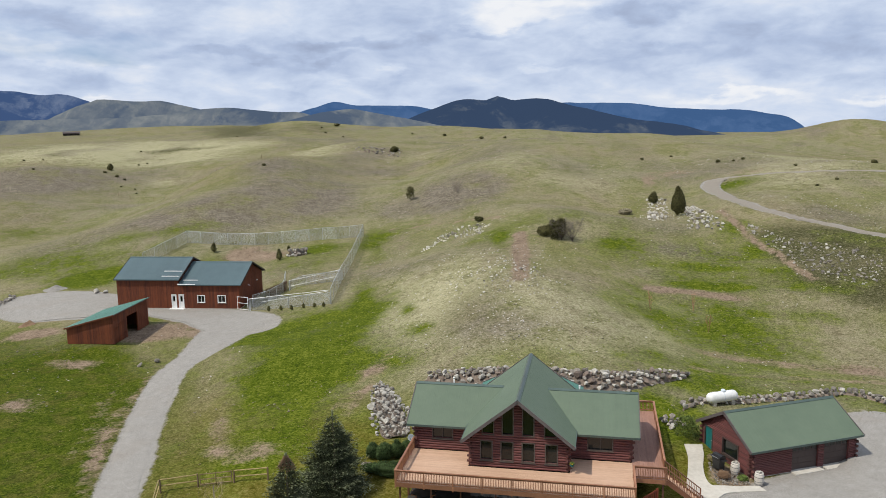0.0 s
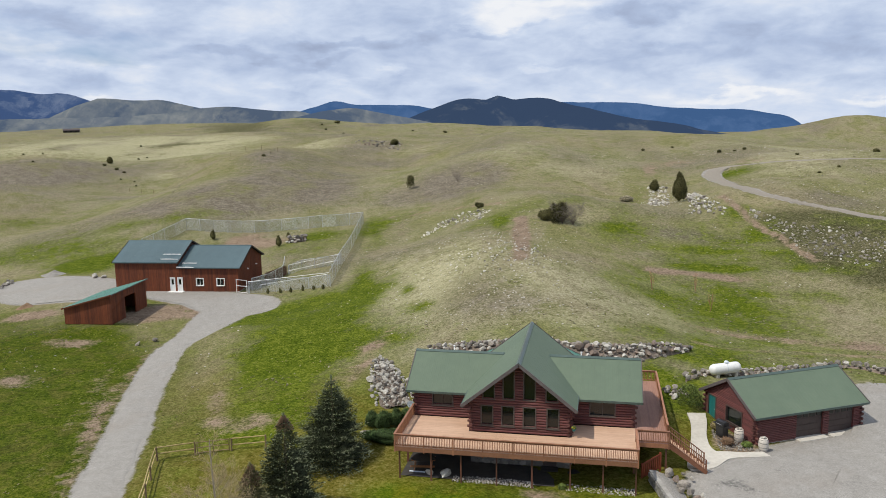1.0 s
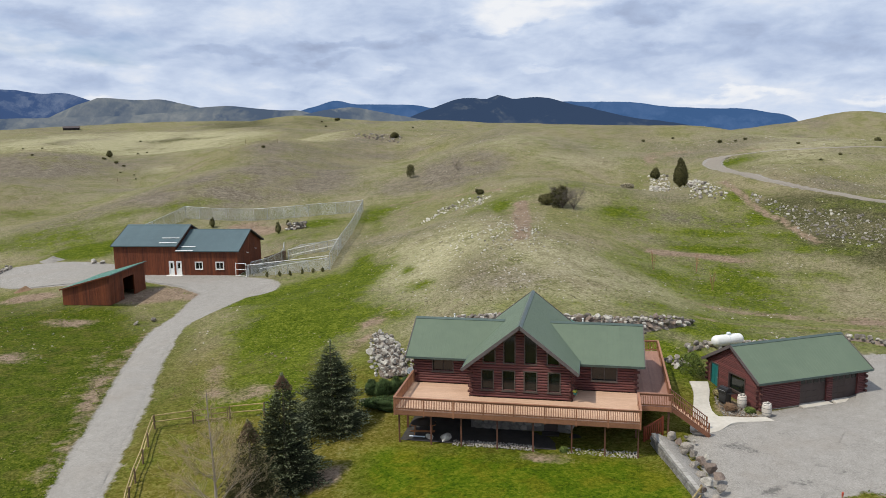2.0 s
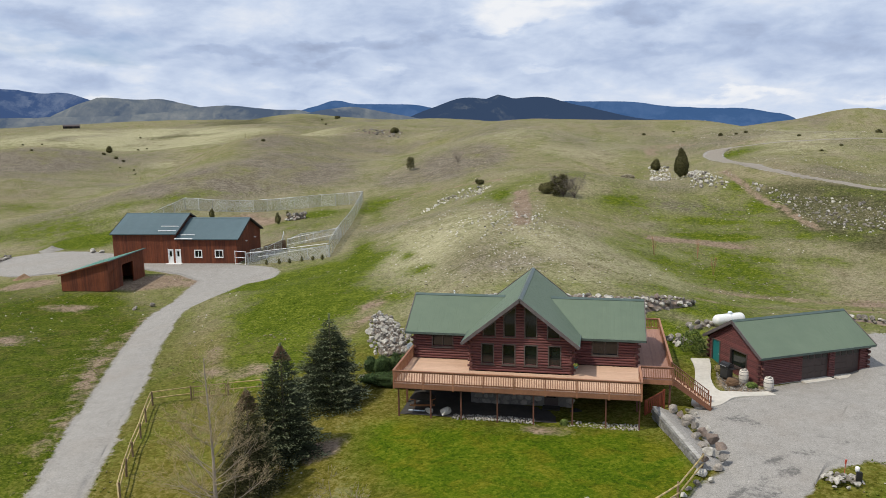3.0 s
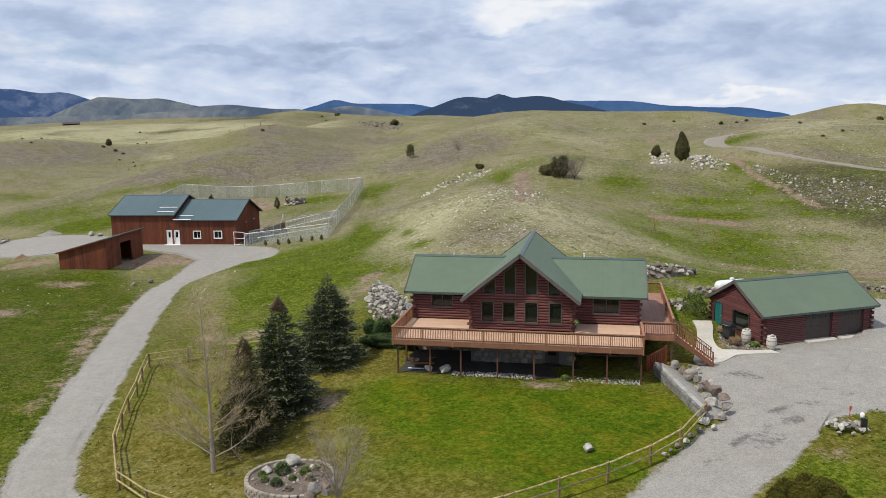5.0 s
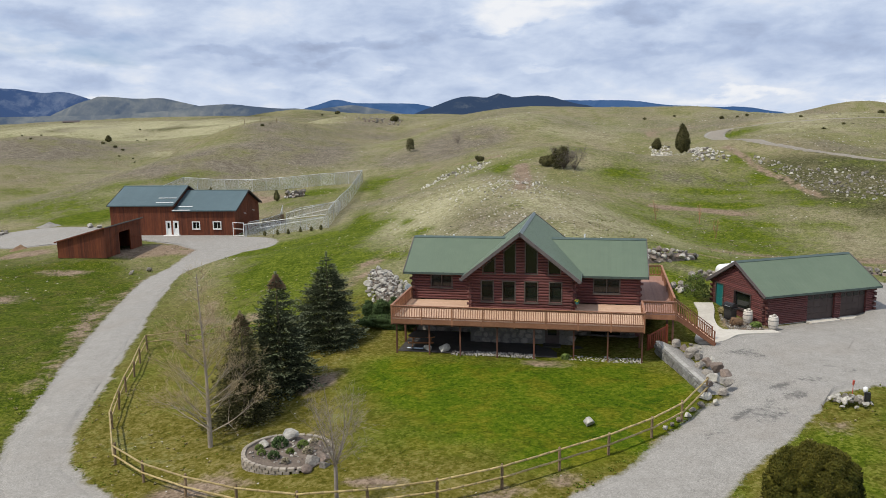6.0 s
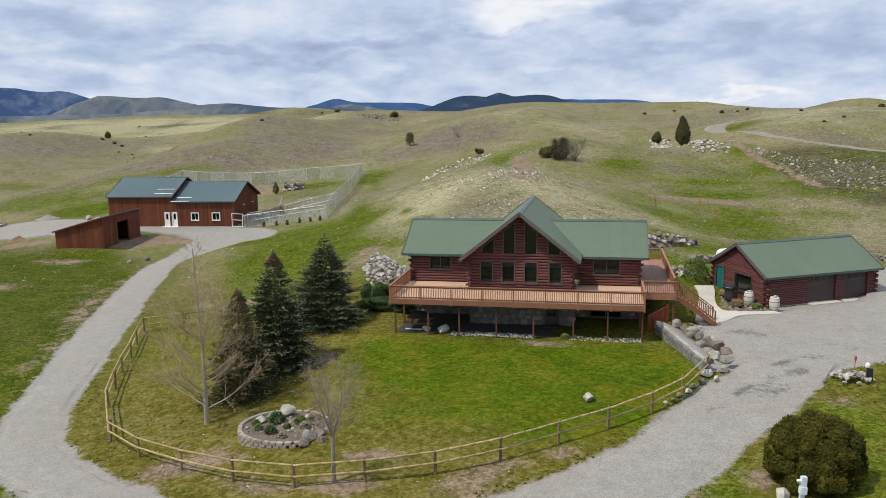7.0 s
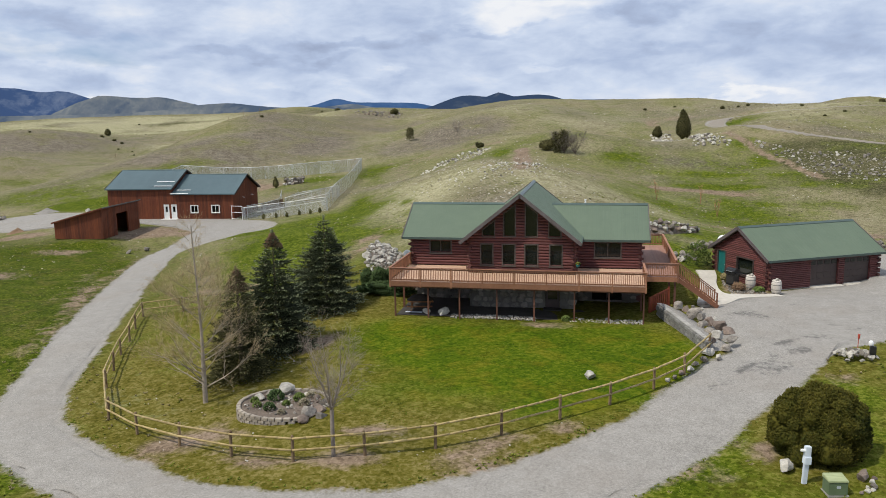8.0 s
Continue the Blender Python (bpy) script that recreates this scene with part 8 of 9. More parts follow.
def block_wall():
    """The retaining wall of split-faced blocks between lawn and parking."""
    a, b = Vector((9.45, -3.15, 0)), Vector((11.65, -11.3, 0))
    t = thing("retaining_wall", Matrix.Translation((a.x, a.y, 0)), "stepped grey concrete block retaining wall beside the lawn", "retaining wall")
    d = b - a
    L = d.length
    ang = math.degrees(math.atan2(d.y, d.x))
    bm = soft_box(-0.2, -0.14, 0, 0.2, 0.14, 0.19, 0.025)
    blk = mesh_of("block", bm, M["block"])
    cap = mesh_of("cap_block", soft_box(-0.205, -0.15, 0, 0.205, 0.15, 0.07, 0.012), M["cap"])
    n = int(L / 0.41)
    rng = random.Random(4)
    for k in range(n):
        s = (k + 0.5) / n
        p = a + d * s
        ground_z = -0.10 * (1 - s) + 0.02 * s
        top = 0.90 * (1 - s) + 0.62 * s
        courses = 4
        for c in range(courses):
            off = 0.2 if c % 2 else 0.0
            q = a + d * (s + off / L)
            side = Vector((d.y, -d.x, 0)).normalized() * -0.02 * c
            piece("block", blk, t, Matrix.Translation((q.x - a.x - side.x, q.y - a.y - side.y, ground_z + top - (courses - c) * 0.195)) @ pose(0, 0, 0, 0, 0, ang) @ Matrix.Translation((0, rng.uniform(-0.012, 0.012), 0)))
        piece("cap_block", cap, t, Matrix.Translation((p.x - a.x + 0.06, p.y - a.y, ground_z + top + 0.002)) @ pose(0, 0, 0, 0, 0, ang))
    # gravel fill between the wall and the boulders
    out = Vector((-d.y, d.x, 0)).normalized()
    rows = []
    for s in np.linspace(0, 1, 24):
        p = a + d * s
        z0 = (0.80 * (1 - s) + 0.64 * s) * min(1.0, (1 - s) / 0.12 + 0.05)
        row = []
        for c in (0.12, 0.4, 0.8, 1.2, 1.7):
            q = p + out * c
            row.append((q.x - a.x, q.y - a.y, z0 + (h(q.x, q.y) + 0.02 - z0) * max(0, (c - 0.4) / 1.3) - (0.08 if c > 1.5 else 0)))
        rows.append(row)
    fill = grid_mesh("gravel_fill", rows, M["gravel"])
    fill.parent = t


block_wall()


def planter():
    """The raised bed: a ring of buff blocks with soil, plants and rocks."""
    cx, cy = -10.1, -20.6
    t = thing("planter", Matrix.Translation((cx, cy, h(cx, cy))), "raised bed of buff blocks with rocks and small plants", "planter")
    base = -0.35
    blk = mesh_of("block", soft_box(-0.165, -0.11, 0, 0.165, 0.11, 0.155, 0.02), M["pale_block"])
    ring = glide([(2.2, -0.3, 0), (1.8, -1.4, 0), (0.6, -1.95, 0), (-0.8, -1.85, 0), (-2.0, -1.15, 0), (-2.5, 0.2, 0), (-2.0, 1.5, 0), (-0.8, 2.15, 0), (0.8, 2.15, 0), (1.95, 1.1, 0), (2.2, -0.3, 0)], 0.34)[:, :2]
    for c in range(4):
        for k in range(len(ring) - 1):
            f = 0.5 if c % 2 else 0.0
            p, q = ring[k], ring[(k + 1) % (len(ring) - 1)]
            m = p * (1 - f) + q * f
            if m[0] > 1.3 and m[1] < 0.4:
                continue
            piece("block", blk, t, Matrix.Translation((m[0], m[1], base + c * 0.158)) @ pose(0, 0, 0, 0, 0, math.degrees(math.atan2(q[1] - p[1], q[0] - p[0]))))
    rows = []
    for s in np.linspace(0.0, 0.97, 9):
        rows.append([(p[0] * s, p[1] * s, 0.30 - 0.12 * s + 0.08 * float(fbm(p[0] * s * 2, p[1] * s * 2, 2, 4))) for p in ring])
    soil = grid_mesh("soil", rows, M["bed_soil"])
    soil.parent = t
    rng = random.Random(9)
    for x, y, s, kind in ((-0.6, 1.5, 1.1, "pale"), (-1.6, 0.5, 0.8, "pale"), (-1.2, 1.1, 0.7, "grey"), (1.6, -0.9, 1.0, "grey"), (2.0, -0.4, 0.9, "red"), (1.5, -1.6, 0.8, "red"), (2.3, -1.1, 0.7, "grey"), (1.2, 1.2, 0.5, "red"), (0.6, 1.4, 0.4, "pale"), (0.4, -0.2, 0.3, "pale"), (-0.2, -1.2, 0.25, "grey"),
                          (1.9, 0.5, 0.8, "grey"), (-2.0, -0.4, 0.3, "pale"), (0.9, -1.1, 0.3, "grey"), (2.2, 0.2, 0.6, "pale")):
        boulder_at(t, rng, x, y, s, 0.15, (kind,), "rock", z=0.15 if x < 1.4 else 0.0)
    for k in range(130):
        a, r = rng.uniform(0, 6.3), rng.uniform(0.2, 1.9)
        boulder_at(t, rng, math.cos(a) * r - 0.1, math.sin(a) * r * 0.85, rng.uniform(0.08, 0.22), 0.2, ("grey", "pale", "red"), "rock", z=0.22)
    for k, (x, y, s, mat) in enumerate(((-0.75, 0.5, 0.55, "hedge"), (0.5, 0.6, 0.4, "fresh_leaf"), (-0.5, -0.9, 0.4, "hedge"), (1.0, 0.0, 0.35, "sage"), (-1.3, -0.6, 0.3, "fresh_leaf"), (0.1, -0.2, 0.28, "fresh_leaf"), (0.9, 1.2, 0.3, "sage"), (-1.7, 0.0, 0.28, "fresh_leaf"), (0.3, -1.3, 0.26, "sage"))):
        rg = np.random.default_rng(300 + k)
        d = rg.normal(0, 1, (160, 3))
        d /= np.linalg.norm(d, axis=1, keepdims=True)
        d[:, 2] = np.abs(d[:, 2])
        V, F = spindles(d * s * 0.55 * np.array([1, 1, 1.3]) + np.array([x, y, 0.25]), d + np.array([0, 0, 0.8]), s * 0.45, s * 0.10)
        crown_part("plant", V, F, M[mat], t, "small green garden plant")


planter()

# ---- fences ----
def rail_fence():
    t = thing("rail_fence", Matrix.Translation((-7.4, -26.4, h(-7.4, -26.4))), "two-rail wooden fence curving round the lawn", "fence")
    o = Vector((-7.4, -26.4, h(-7.4, -26.4)))
    line = [(-20.6, -0.9), (-23.4, -1.3), (-26.3, -1.9), (-29.2, -2.8), (-27.9, -5.9), (-26.8, -8.4), (-25.8, -11.0), (-24.7, -13.5), (-23.4, -16.2), (-20.3, -20.6), (-17.2, -22.8), (-13.9, -24.5), (-10.6, -25.8), (-7.4, -26.4), (-4.3, -25.9), (-1.4, -24.9),
            (1.3, -23.3), (3.8, -21.3), (6.1, -19.4), (8.3, -17.2), (10.0, -15.0), (11.7, -11.3)]
    rng = random.Random(12)
    tops = []
    bm = bmesh.new()
    tube(bm, (0, 0, -0.3), (0, 0, 1.0), 0.075, 0.068, 9)
    tube(bm, (0, 0, 1.0), (0, 0, 1.05), 0.068, 0.04, 9)
    post = mesh_of("post", bm, M["fence_post"])
    for k, (x, y) in enumerate(line):
        z = h(x, y)
        tall = 1.13 + rng.uniform(-0.04, 0.06)
        piece("post", post, t, Matrix.Translation((x - o.x, y - o.y, z - o.z)) @ pose(0, 0, 0, rng.uniform(-2.5, 2.5), rng.uniform(-2.5, 2.5), rng.uniform(0, 360)) @ Matrix.Diagonal((1, 1, tall, 1)))
        tops.append(Vector((x, y, z)) - o)
    for k, (a, b) in enumerate(zip(tops, tops[1:])):
        if k == 1:
            continue
        for z in (0.55, 1.08):
            bm = bmesh.new()
            n = 5
            d = (b - a).normalized()
            side = Vector((d.y, -d.x, 0)) * 0.09
            pts = [a + (b - a) * (j / n) + side + Vector((rng.uniform(-0.01, 0.01), rng.uniform(-0.01, 0.01), z + rng.uniform(-0.008, 0.008))) for j in range(n + 1)]
            for p, q in zip(pts, pts[1:]):
                tube(bm, p, q, 0.051, 0.051, 7)
            part("rail", bm, M["fence_wood"], t, smooth=True)
    # the tube gate in the upper run
    a, b = tops[1] + o, tops[2] + o
    g = thing("field_gate", Matrix.Translation(a), "weathered wooden gate in the rail fence", "gate")
    d = b - a
    for s in (0.06, 0.5, 0.94):
        bm = bmesh.new()
        p = d * s
        tube(bm, p + Vector((0, 0, 0.15)), p + Vector((0, 0, 1.15)), 0.035, 0.035, 6)
        part("upright", bm, M["fence_post"], g)
    for z in (0.22, 0.65, 1.1):
        bm = bmesh.new()
        tube(bm, d * 0.06 + Vector((0, 0, z)), d * 0.94 + Vector((0, 0, z)), 0.04, 0.04, 6)
        part("bar", bm, M["fence_post"], g)


rail_fence()


def chain_link():
    """The tall wire pen behind the barn."""
    t = thing("chain_link_fence", Matrix.Translation((-46.9, 112.8, h(-46.9, 112.8))), "tall galvanised chain-link pen on steel posts", "fence")
    o = Vector((-46.9, 112.8, h(-46.9, 112.8)))
    runs = [([(-89.8, 93), (-87, 107), (-46.9, 113.8), (-35.8, 58.9)], 2.7), ([(-36.0, 59.2), (-43.5, 60.2), (-50.2, 59.8)], 1.9), ([(-39, 74), (-44, 74), (-49, 74)], 1.8), ([(-50.6, 62), (-49.3, 66), (-49.5, 72.3), (-51, 77.3)], 2.0)]
    for line, tall in runs:
        for (ax, ay), (bx, by) in zip(line, line[1:]):
            L = math.hypot(bx - ax, by - ay)
            n = max(1, round(L / 3.2))
            for k in range(n + 1):
                x, y = ax + (bx - ax) * k / n, ay + (by - ay) * k / n
                z = h(x, y)
                bm = bmesh.new()
                tube(bm, Vector((x, y, z - 0.2)) - o, Vector((x, y, z + tall + 0.05)) - o, 0.045, 0.045, 6)
                part("post", bm, M["steel"], t)
                if k == n:
                    continue
                x2, y2 = ax + (bx - ax) * (k + 1) / n, ay + (by - ay) * (k + 1) / n
                a, b = Vector((x, y, z)) - o, Vector((x2, y2, h(x2, y2))) - o
                bm = bmesh.new()
                tube(bm, a + Vector((0, 0, tall)), b + Vector((0, 0, tall)), 0.04, 0.04, 5)
                part("top_rail", bm, M["steel"], t)
                V, F = [], []
                d = b - a
                w = d.length
                step, th = 0.18, 0.018
                s = -tall
                while s < w:
                    for sg in (1, -1):
                        p0, p1 = (max(s, 0), max(-s, 0)), (min(s + tall, w), min(w - s, tall))
                        z0, z1 = (p0[1], p1[1]) if sg > 0 else (tall - p0[1], tall - p1[1])
                        i = len(V)
                        q0, q1 = a + d * (p0[0] / w) + Vector((0, 0, z0)), a + d * (p1[0] / w) + Vector((0, 0, z1))
                        V += [q0 - Vector((0, 0, th)), q1 - Vector((0, 0, th)), q1 + Vector((0, 0, th)), q0 + Vector((0, 0, th))]
                        F += [(i, i + 1, i + 2), (i, i + 2, i + 3)]
                    s += step
                ob = new("wire_mesh", tri_mesh("wire_mesh", [tuple(v) for v in V], F, M["steel"]))
                ob.parent = t
    # barred gate panel by the barn corner, with a light frame
    g = thing("pen_gate", Matrix.Translation((-52.4, 60.1, h(-52.4, 60.1))), "white tubular gate panel beside the barn", "gate")
    d = Vector((2.0, -0.4, 0))
    for s in (0, 1):
        bm = bmesh.new()
        tube(bm, d * s + Vector((0, 0, -0.1)), d * s + Vector((0, 0, 2.2)), 0.06, 0.06, 6)
        part("upright", bm, M["white"], g)
    for z in (0.1, 1.15, 2.15):
        bm = bmesh.new()
        tube(bm, Vector((0, 0, z)), d + Vector((0, 0, z)), 0.05, 0.05, 6)
        part("bar", bm, M["white"], g)
    # board kennel fence behind the barn end
    k = thing("board_fence", Matrix.Translation((-50.9, 68, h(-50.9, 68))), "brown board kennel fence behind the barn", "fence")
    for j in range(22):
        part("board", boxed(0.16 * j * 0.3, 0.33 * j, -0.1, 0.16 * j * 0.3 + 0.03, 0.33 * j + 0.3, 1.75), M["rail_dark"], k)
    # white ridge rails of the long runs
    for (ax, ay), (bx, by), z in (((-50.2, 59.6), (-36.6, 60.6), 1.95), ((-49, 61.5), (-38, 63.5), 1.0), ((-49, 73.8), (-39.2, 74.2), 1.9), ((-48.9, 73.5), (-39.4, 73.8), 0.9)):
        r = thing("pen_rail", Matrix.Translation((ax, ay, h(ax, ay))), "pale pipe rail across the pen", "fence rail")
        bm = bmesh.new()
        tube(bm, (0, 0, z), (bx - ax, by - ay, h(bx, by) - h(ax, ay) + z), 0.05, 0.05, 6)
        part("pipe", bm, M["white"], r)
        for s in (0.02, 0.35, 0.68, 0.98):
            x, y = ax + (bx - ax) * s, ay + (by - ay) * s
            bm = bmesh.new()
            tube(bm, (x - ax, y - ay, h(x, y) - h(ax, ay) - 0.1), (x - ax, y - ay, (h(bx, by) - h(ax, ay)) * s + z), 0.035, 0.035, 6)
            part("upright", bm, M["steel"], r)
    for j, (x, y) in enumerate(((-46.4, 58.8), (-44.3, 58.9), (-42.5, 58.8), (-40.5, 59.0), (-38.6, 58.8), (-36.8, 58.2))):
        bush("young_conifer", x, y, 0.28, 0.28, 0.85, 140 + j, "dark_juniper", "small planted conifer before the pen", 120, 0.16, "shrub", "young conifers", 3)
    for j, (x, y, s) in enumerate(((-79, 104, 1.0), (-59.3, 94.4, 1.0), (-60.5, 102.5, 0.6))):
        bush("pen_juniper", x, y, 0.7 * s, 0.7 * s, 2.1 * s, 150 + j, "dark_juniper", "small dark conifer inside the pen", 300, 0.28, "tree", "pen conifers", 5)


chain_link()


def hill_posts():
    t = thing("wire_fence", Matrix.Translation((-100, 200, h(-100, 200))), "line of thin posts across the hillside", "fence")
    o = Vector((-100, 200, h(-100, 200)))
    bm = bmesh.new()
    tube(bm, (0, 0, -0.2), (0, 0, 1.5), 0.07, 0.06, 6)
    post = mesh_of("post", bm, M["fence_post"])
    for (ax, ay), (bx, by), n in (((-176, 216), (-118, 194), 9), ((-118, 194.5), (-92, 187), 4)):
        for k in range(n):
            x, y = ax + (bx - ax) * k / n, ay + (by - ay) * k / n
            piece("post", post, t, Matrix.Translation((x - o.x, y - o.y, h(x, y) - o.z)))


hill_posts()


# ---- things about the yard ----
def walkway():
    left = [(13.1, 8.0, 0), (13.2, 6.0, 0), (12.9, 3.2, 0), (12.5, 0.6, 0), (12.2, -1.3, 0), (12.9, -1.7, 0), (14.2, -1.1, 0), (15.4, 0.4, 0), (17.2, 0.9, 0), (18.4, 1.2, 0)]
    right = [(14.6, 8.2, 0), (14.5, 6.4, 0), (14.2, 4.2, 0), (14.2, 2.4, 0), (14.5, 1.5, 0), (14.9, 1.5, 0), (15.6, 1.6, 0), (16.4, 1.7, 0), (17.4, 1.9, 0), (18.0, 2.1, 0)]
    A, B = glide(left, 0.3), glide(right, 0.3)
    n = min(len(A), len(B))
    A, B = A[np.linspace(0, len(A) - 1, n).astype(int)], B[np.linspace(0, len(B) - 1, n).astype(int)]
    rows = [[(*(a[:2] * (1 - c) + b[:2] * c), h(*(a[:2] * (1 - c) + b[:2] * c)) + (0.105 if 0 < k < 8 else -0.1)) for k, c in enumerate((0, 0, 0.15, 0.35, 0.5, 0.65, 0.85, 1, 1))] for a, b in zip(A, B)]
    tagged(grid_mesh("pavement_walk", rows, M["concrete"], False), "pale concrete walk from the stairs to the garage", "path", kind="structure")


walkway()


def propane_tank():
    a, b = Vector((15.7, 16.4, 0)), Vector((19.2, 18.3, 0))
    z = h(17.4, 17.4) + 0.22
    t = thing("propane_tank", Matrix.Translation((17.45, 17.35, z)) @ pose(0, 0, 0, 0, 0, math.degrees(math.atan2(b.y - a.y, b.x - a.x))), "white cylindrical propane tank on concrete feet", "tank")
    L, r = 3.3, 0.52
    bm = bmesh.new()
    prof = [(0.02, -L / 2)] + [(r * math.sin(q), -L / 2 + r * (1 - math.cos(q)) * 0.9) for q in np.linspace(0.25, math.pi / 2, 6)]
    prof += [(rr, -zz) for rr, zz in prof[::-1]]
    lathe(bm, prof, 24)
    bmesh.ops.rotate(bm, cent=(0, 0, 0), matrix=Matrix.Rotation(math.pi / 2, 3, "Y"), verts=bm.verts)
    bmesh.ops.translate(bm, vec=(0, 0, 0.55), verts=bm.verts)
    part("shell", bm, M["white"], t, "white painted tank shell", True)
    bm = bmesh.new()
    lathe(bm, [(0.2, 0), (0.21, 0.18), (0.14, 0.24), (0.03, 0.25)], 16, (0.1, 0, 1.02))
    part("valve_dome", bm, M["meter"], t, "grey valve dome", True)
    bm = bmesh.new()
    tube(bm, (0.0, 0, 0.02), (0.0, 0, 1.085), 0.003, 0.003, 4)
    for x in (-1.0, 1.0):
        part("foot", boxed(x - 0.14, -0.42, -0.7, x + 0.14, 0.42, 0.16), M["concrete"], t)
    bm.free()
    bm = bmesh.new()
    lathe(bm, [(r + 0.006, -0.02), (r + 0.006, 0.02)], 24)
    bmesh.ops.rotate(bm, cent=(0, 0, 0), matrix=Matrix.Rotation(math.pi / 2, 3, "Y"), verts=bm.verts)
    bmesh.ops.translate(bm, vec=(0, 0, 0.55), verts=bm.verts)
    part("band", bm, M["meter"], t)


propane_tank()


def satellite_dish():
    t = thing("satellite_dish", Matrix.Translation((-8.75, 0.5, FLOOR_Z + 0.62)) @ Matrix.Scale(0.7, 4), "small grey satellite dish at the deck corner", "satellite dish")
    bm = bmesh.new()
    tube(bm, (0, 0, -0.5), (0, 0, 0.2), 0.025, 0.025, 8)
    part("mast", bm, M["steel"], t)
    bm = bmesh.new()
    lathe(bm, [(0.02, 0.0), (0.2, 0.03), (0.33, 0.09), (0.4, 0.15), (0.385, 0.16), (0.2, 0.05), (0.02, 0.02)], 24)
    bmesh.ops.rotate(bm, cent=(0, 0, 0), matrix=Matrix.Rotation(radians(62), 3, "X"), verts=bm.verts)
    bmesh.ops.translate(bm, vec=(0, -0.02, 0.28), verts=bm.verts)
    part("reflector", bm, M["dish_grey"], t, "grey curved reflector", True)
    bm = bmesh.new()
    tube(bm, (0, -0.05, 0.1), (0, -0.5, 0.3), 0.015, 0.015, 6)
    box(bm, -0.04, -0.56, 0.27, 0.04, -0.46, 0.36)
    part("feed_arm", bm, M["black"], t)


satellite_dish()


def grill():
    x, y = 15.35, 4.3
    t = thing("gas_grill", pose(x, y, h(x, y) + 0.06, 0, 0, -55), "black gas grill with rounded lid beside the garage", "grill")
    part("cabinet", soft_box(-0.38, -0.28, 0.1, 0.38, 0.28, 0.78, 0.02), M["black"], t)
    part("firebox", soft_box(-0.45, -0.3, 0.78, 0.45, 0.3, 0.98, 0.03), M["black"], t)
    bm = bmesh.new()
    prof = [(-0.3, 0.98), (-0.3, 1.1), (-0.2, 1.25), (0.0, 1.31), (0.2, 1.25), (0.3, 1.1), (0.3, 0.98)]
    rings = [[bm.verts.new((sx, a, b)) for a, b in prof] for sx in (-0.45, 0.45)]
    for k in range(len(prof) - 1):
        bm.faces.new((rings[0][k], rings[0][k + 1], rings[1][k + 1], rings[1][k]))
    bm.faces.new(rings[0])
    bm.faces.new(rings[1][::-1])
    lid = part("lid", bm, M["black"], t)
    bm = bmesh.new()
    tube(bm, (-0.3, -0.36, 1.08), (0.3, -0.36, 1.08), 0.018, 0.018, 8)
    part("handle", bm, M["steel"], lid, "steel lid handle")
    for sx in (-1, 1):
        part("side_shelf", soft_box(0.46 * sx - 0.17 + 0.17 * sx, -0.25, 0.93, 0.46 * sx + 0.17 + 0.17 * sx, 0.25, 0.97, 0.01), M["black"], t)
    for px in (-0.33, 0.33):
        for py in (-0.22, 0.22):
            bm = bmesh.new()
            tube(bm, (px, py - 0.03, 0.06), (px, py + 0.03, 0.06), 0.06, 0.06, 12)
            part("wheel", bm, M["black"], t)


grill()


def barrel(x, y, seed, label):
    t = thing("barrel_planter", pose(x, y, h(x, y) + 0.05, 0, 0, seed * 40), label, "barrel", "barrel planters")
    bm = bmesh.new()
    lathe(bm, [(0.27, 0), (0.34, 0.25), (0.37, 0.5), (0.35, 0.78), (0.29, 1.02), (0.25, 1.02), (0.24, 0.94)], 22)
    part("barrel_body", bm, M["barrel"], t, smooth=True)
    for z, r in ((0.12, 0.312), (0.34, 0.358), (0.68, 0.362), (0.92, 0.317)):
        bm = bmesh.new()
        lathe(bm, [(r, z - 0.025), (r + 0.008, z), (r, z + 0.025)], 22)
        part("hoop", bm, M["block"], t)
    rng = random.Random(seed)
    for k in range(3):
        boulder_at(t, rng, rng.uniform(-0.1, 0.1), rng.uniform(-0.1, 0.1), rng.uniform(0.2, 0.36), 0.2, ("pale",), "rock", z=0.98)


barrel(16.55, 3.85, 3, "pale wooden barrel with rocks on top beside the grill")
barrel(18.05, 2.35, 4, "pale wooden barrel with rocks at the garage corner")


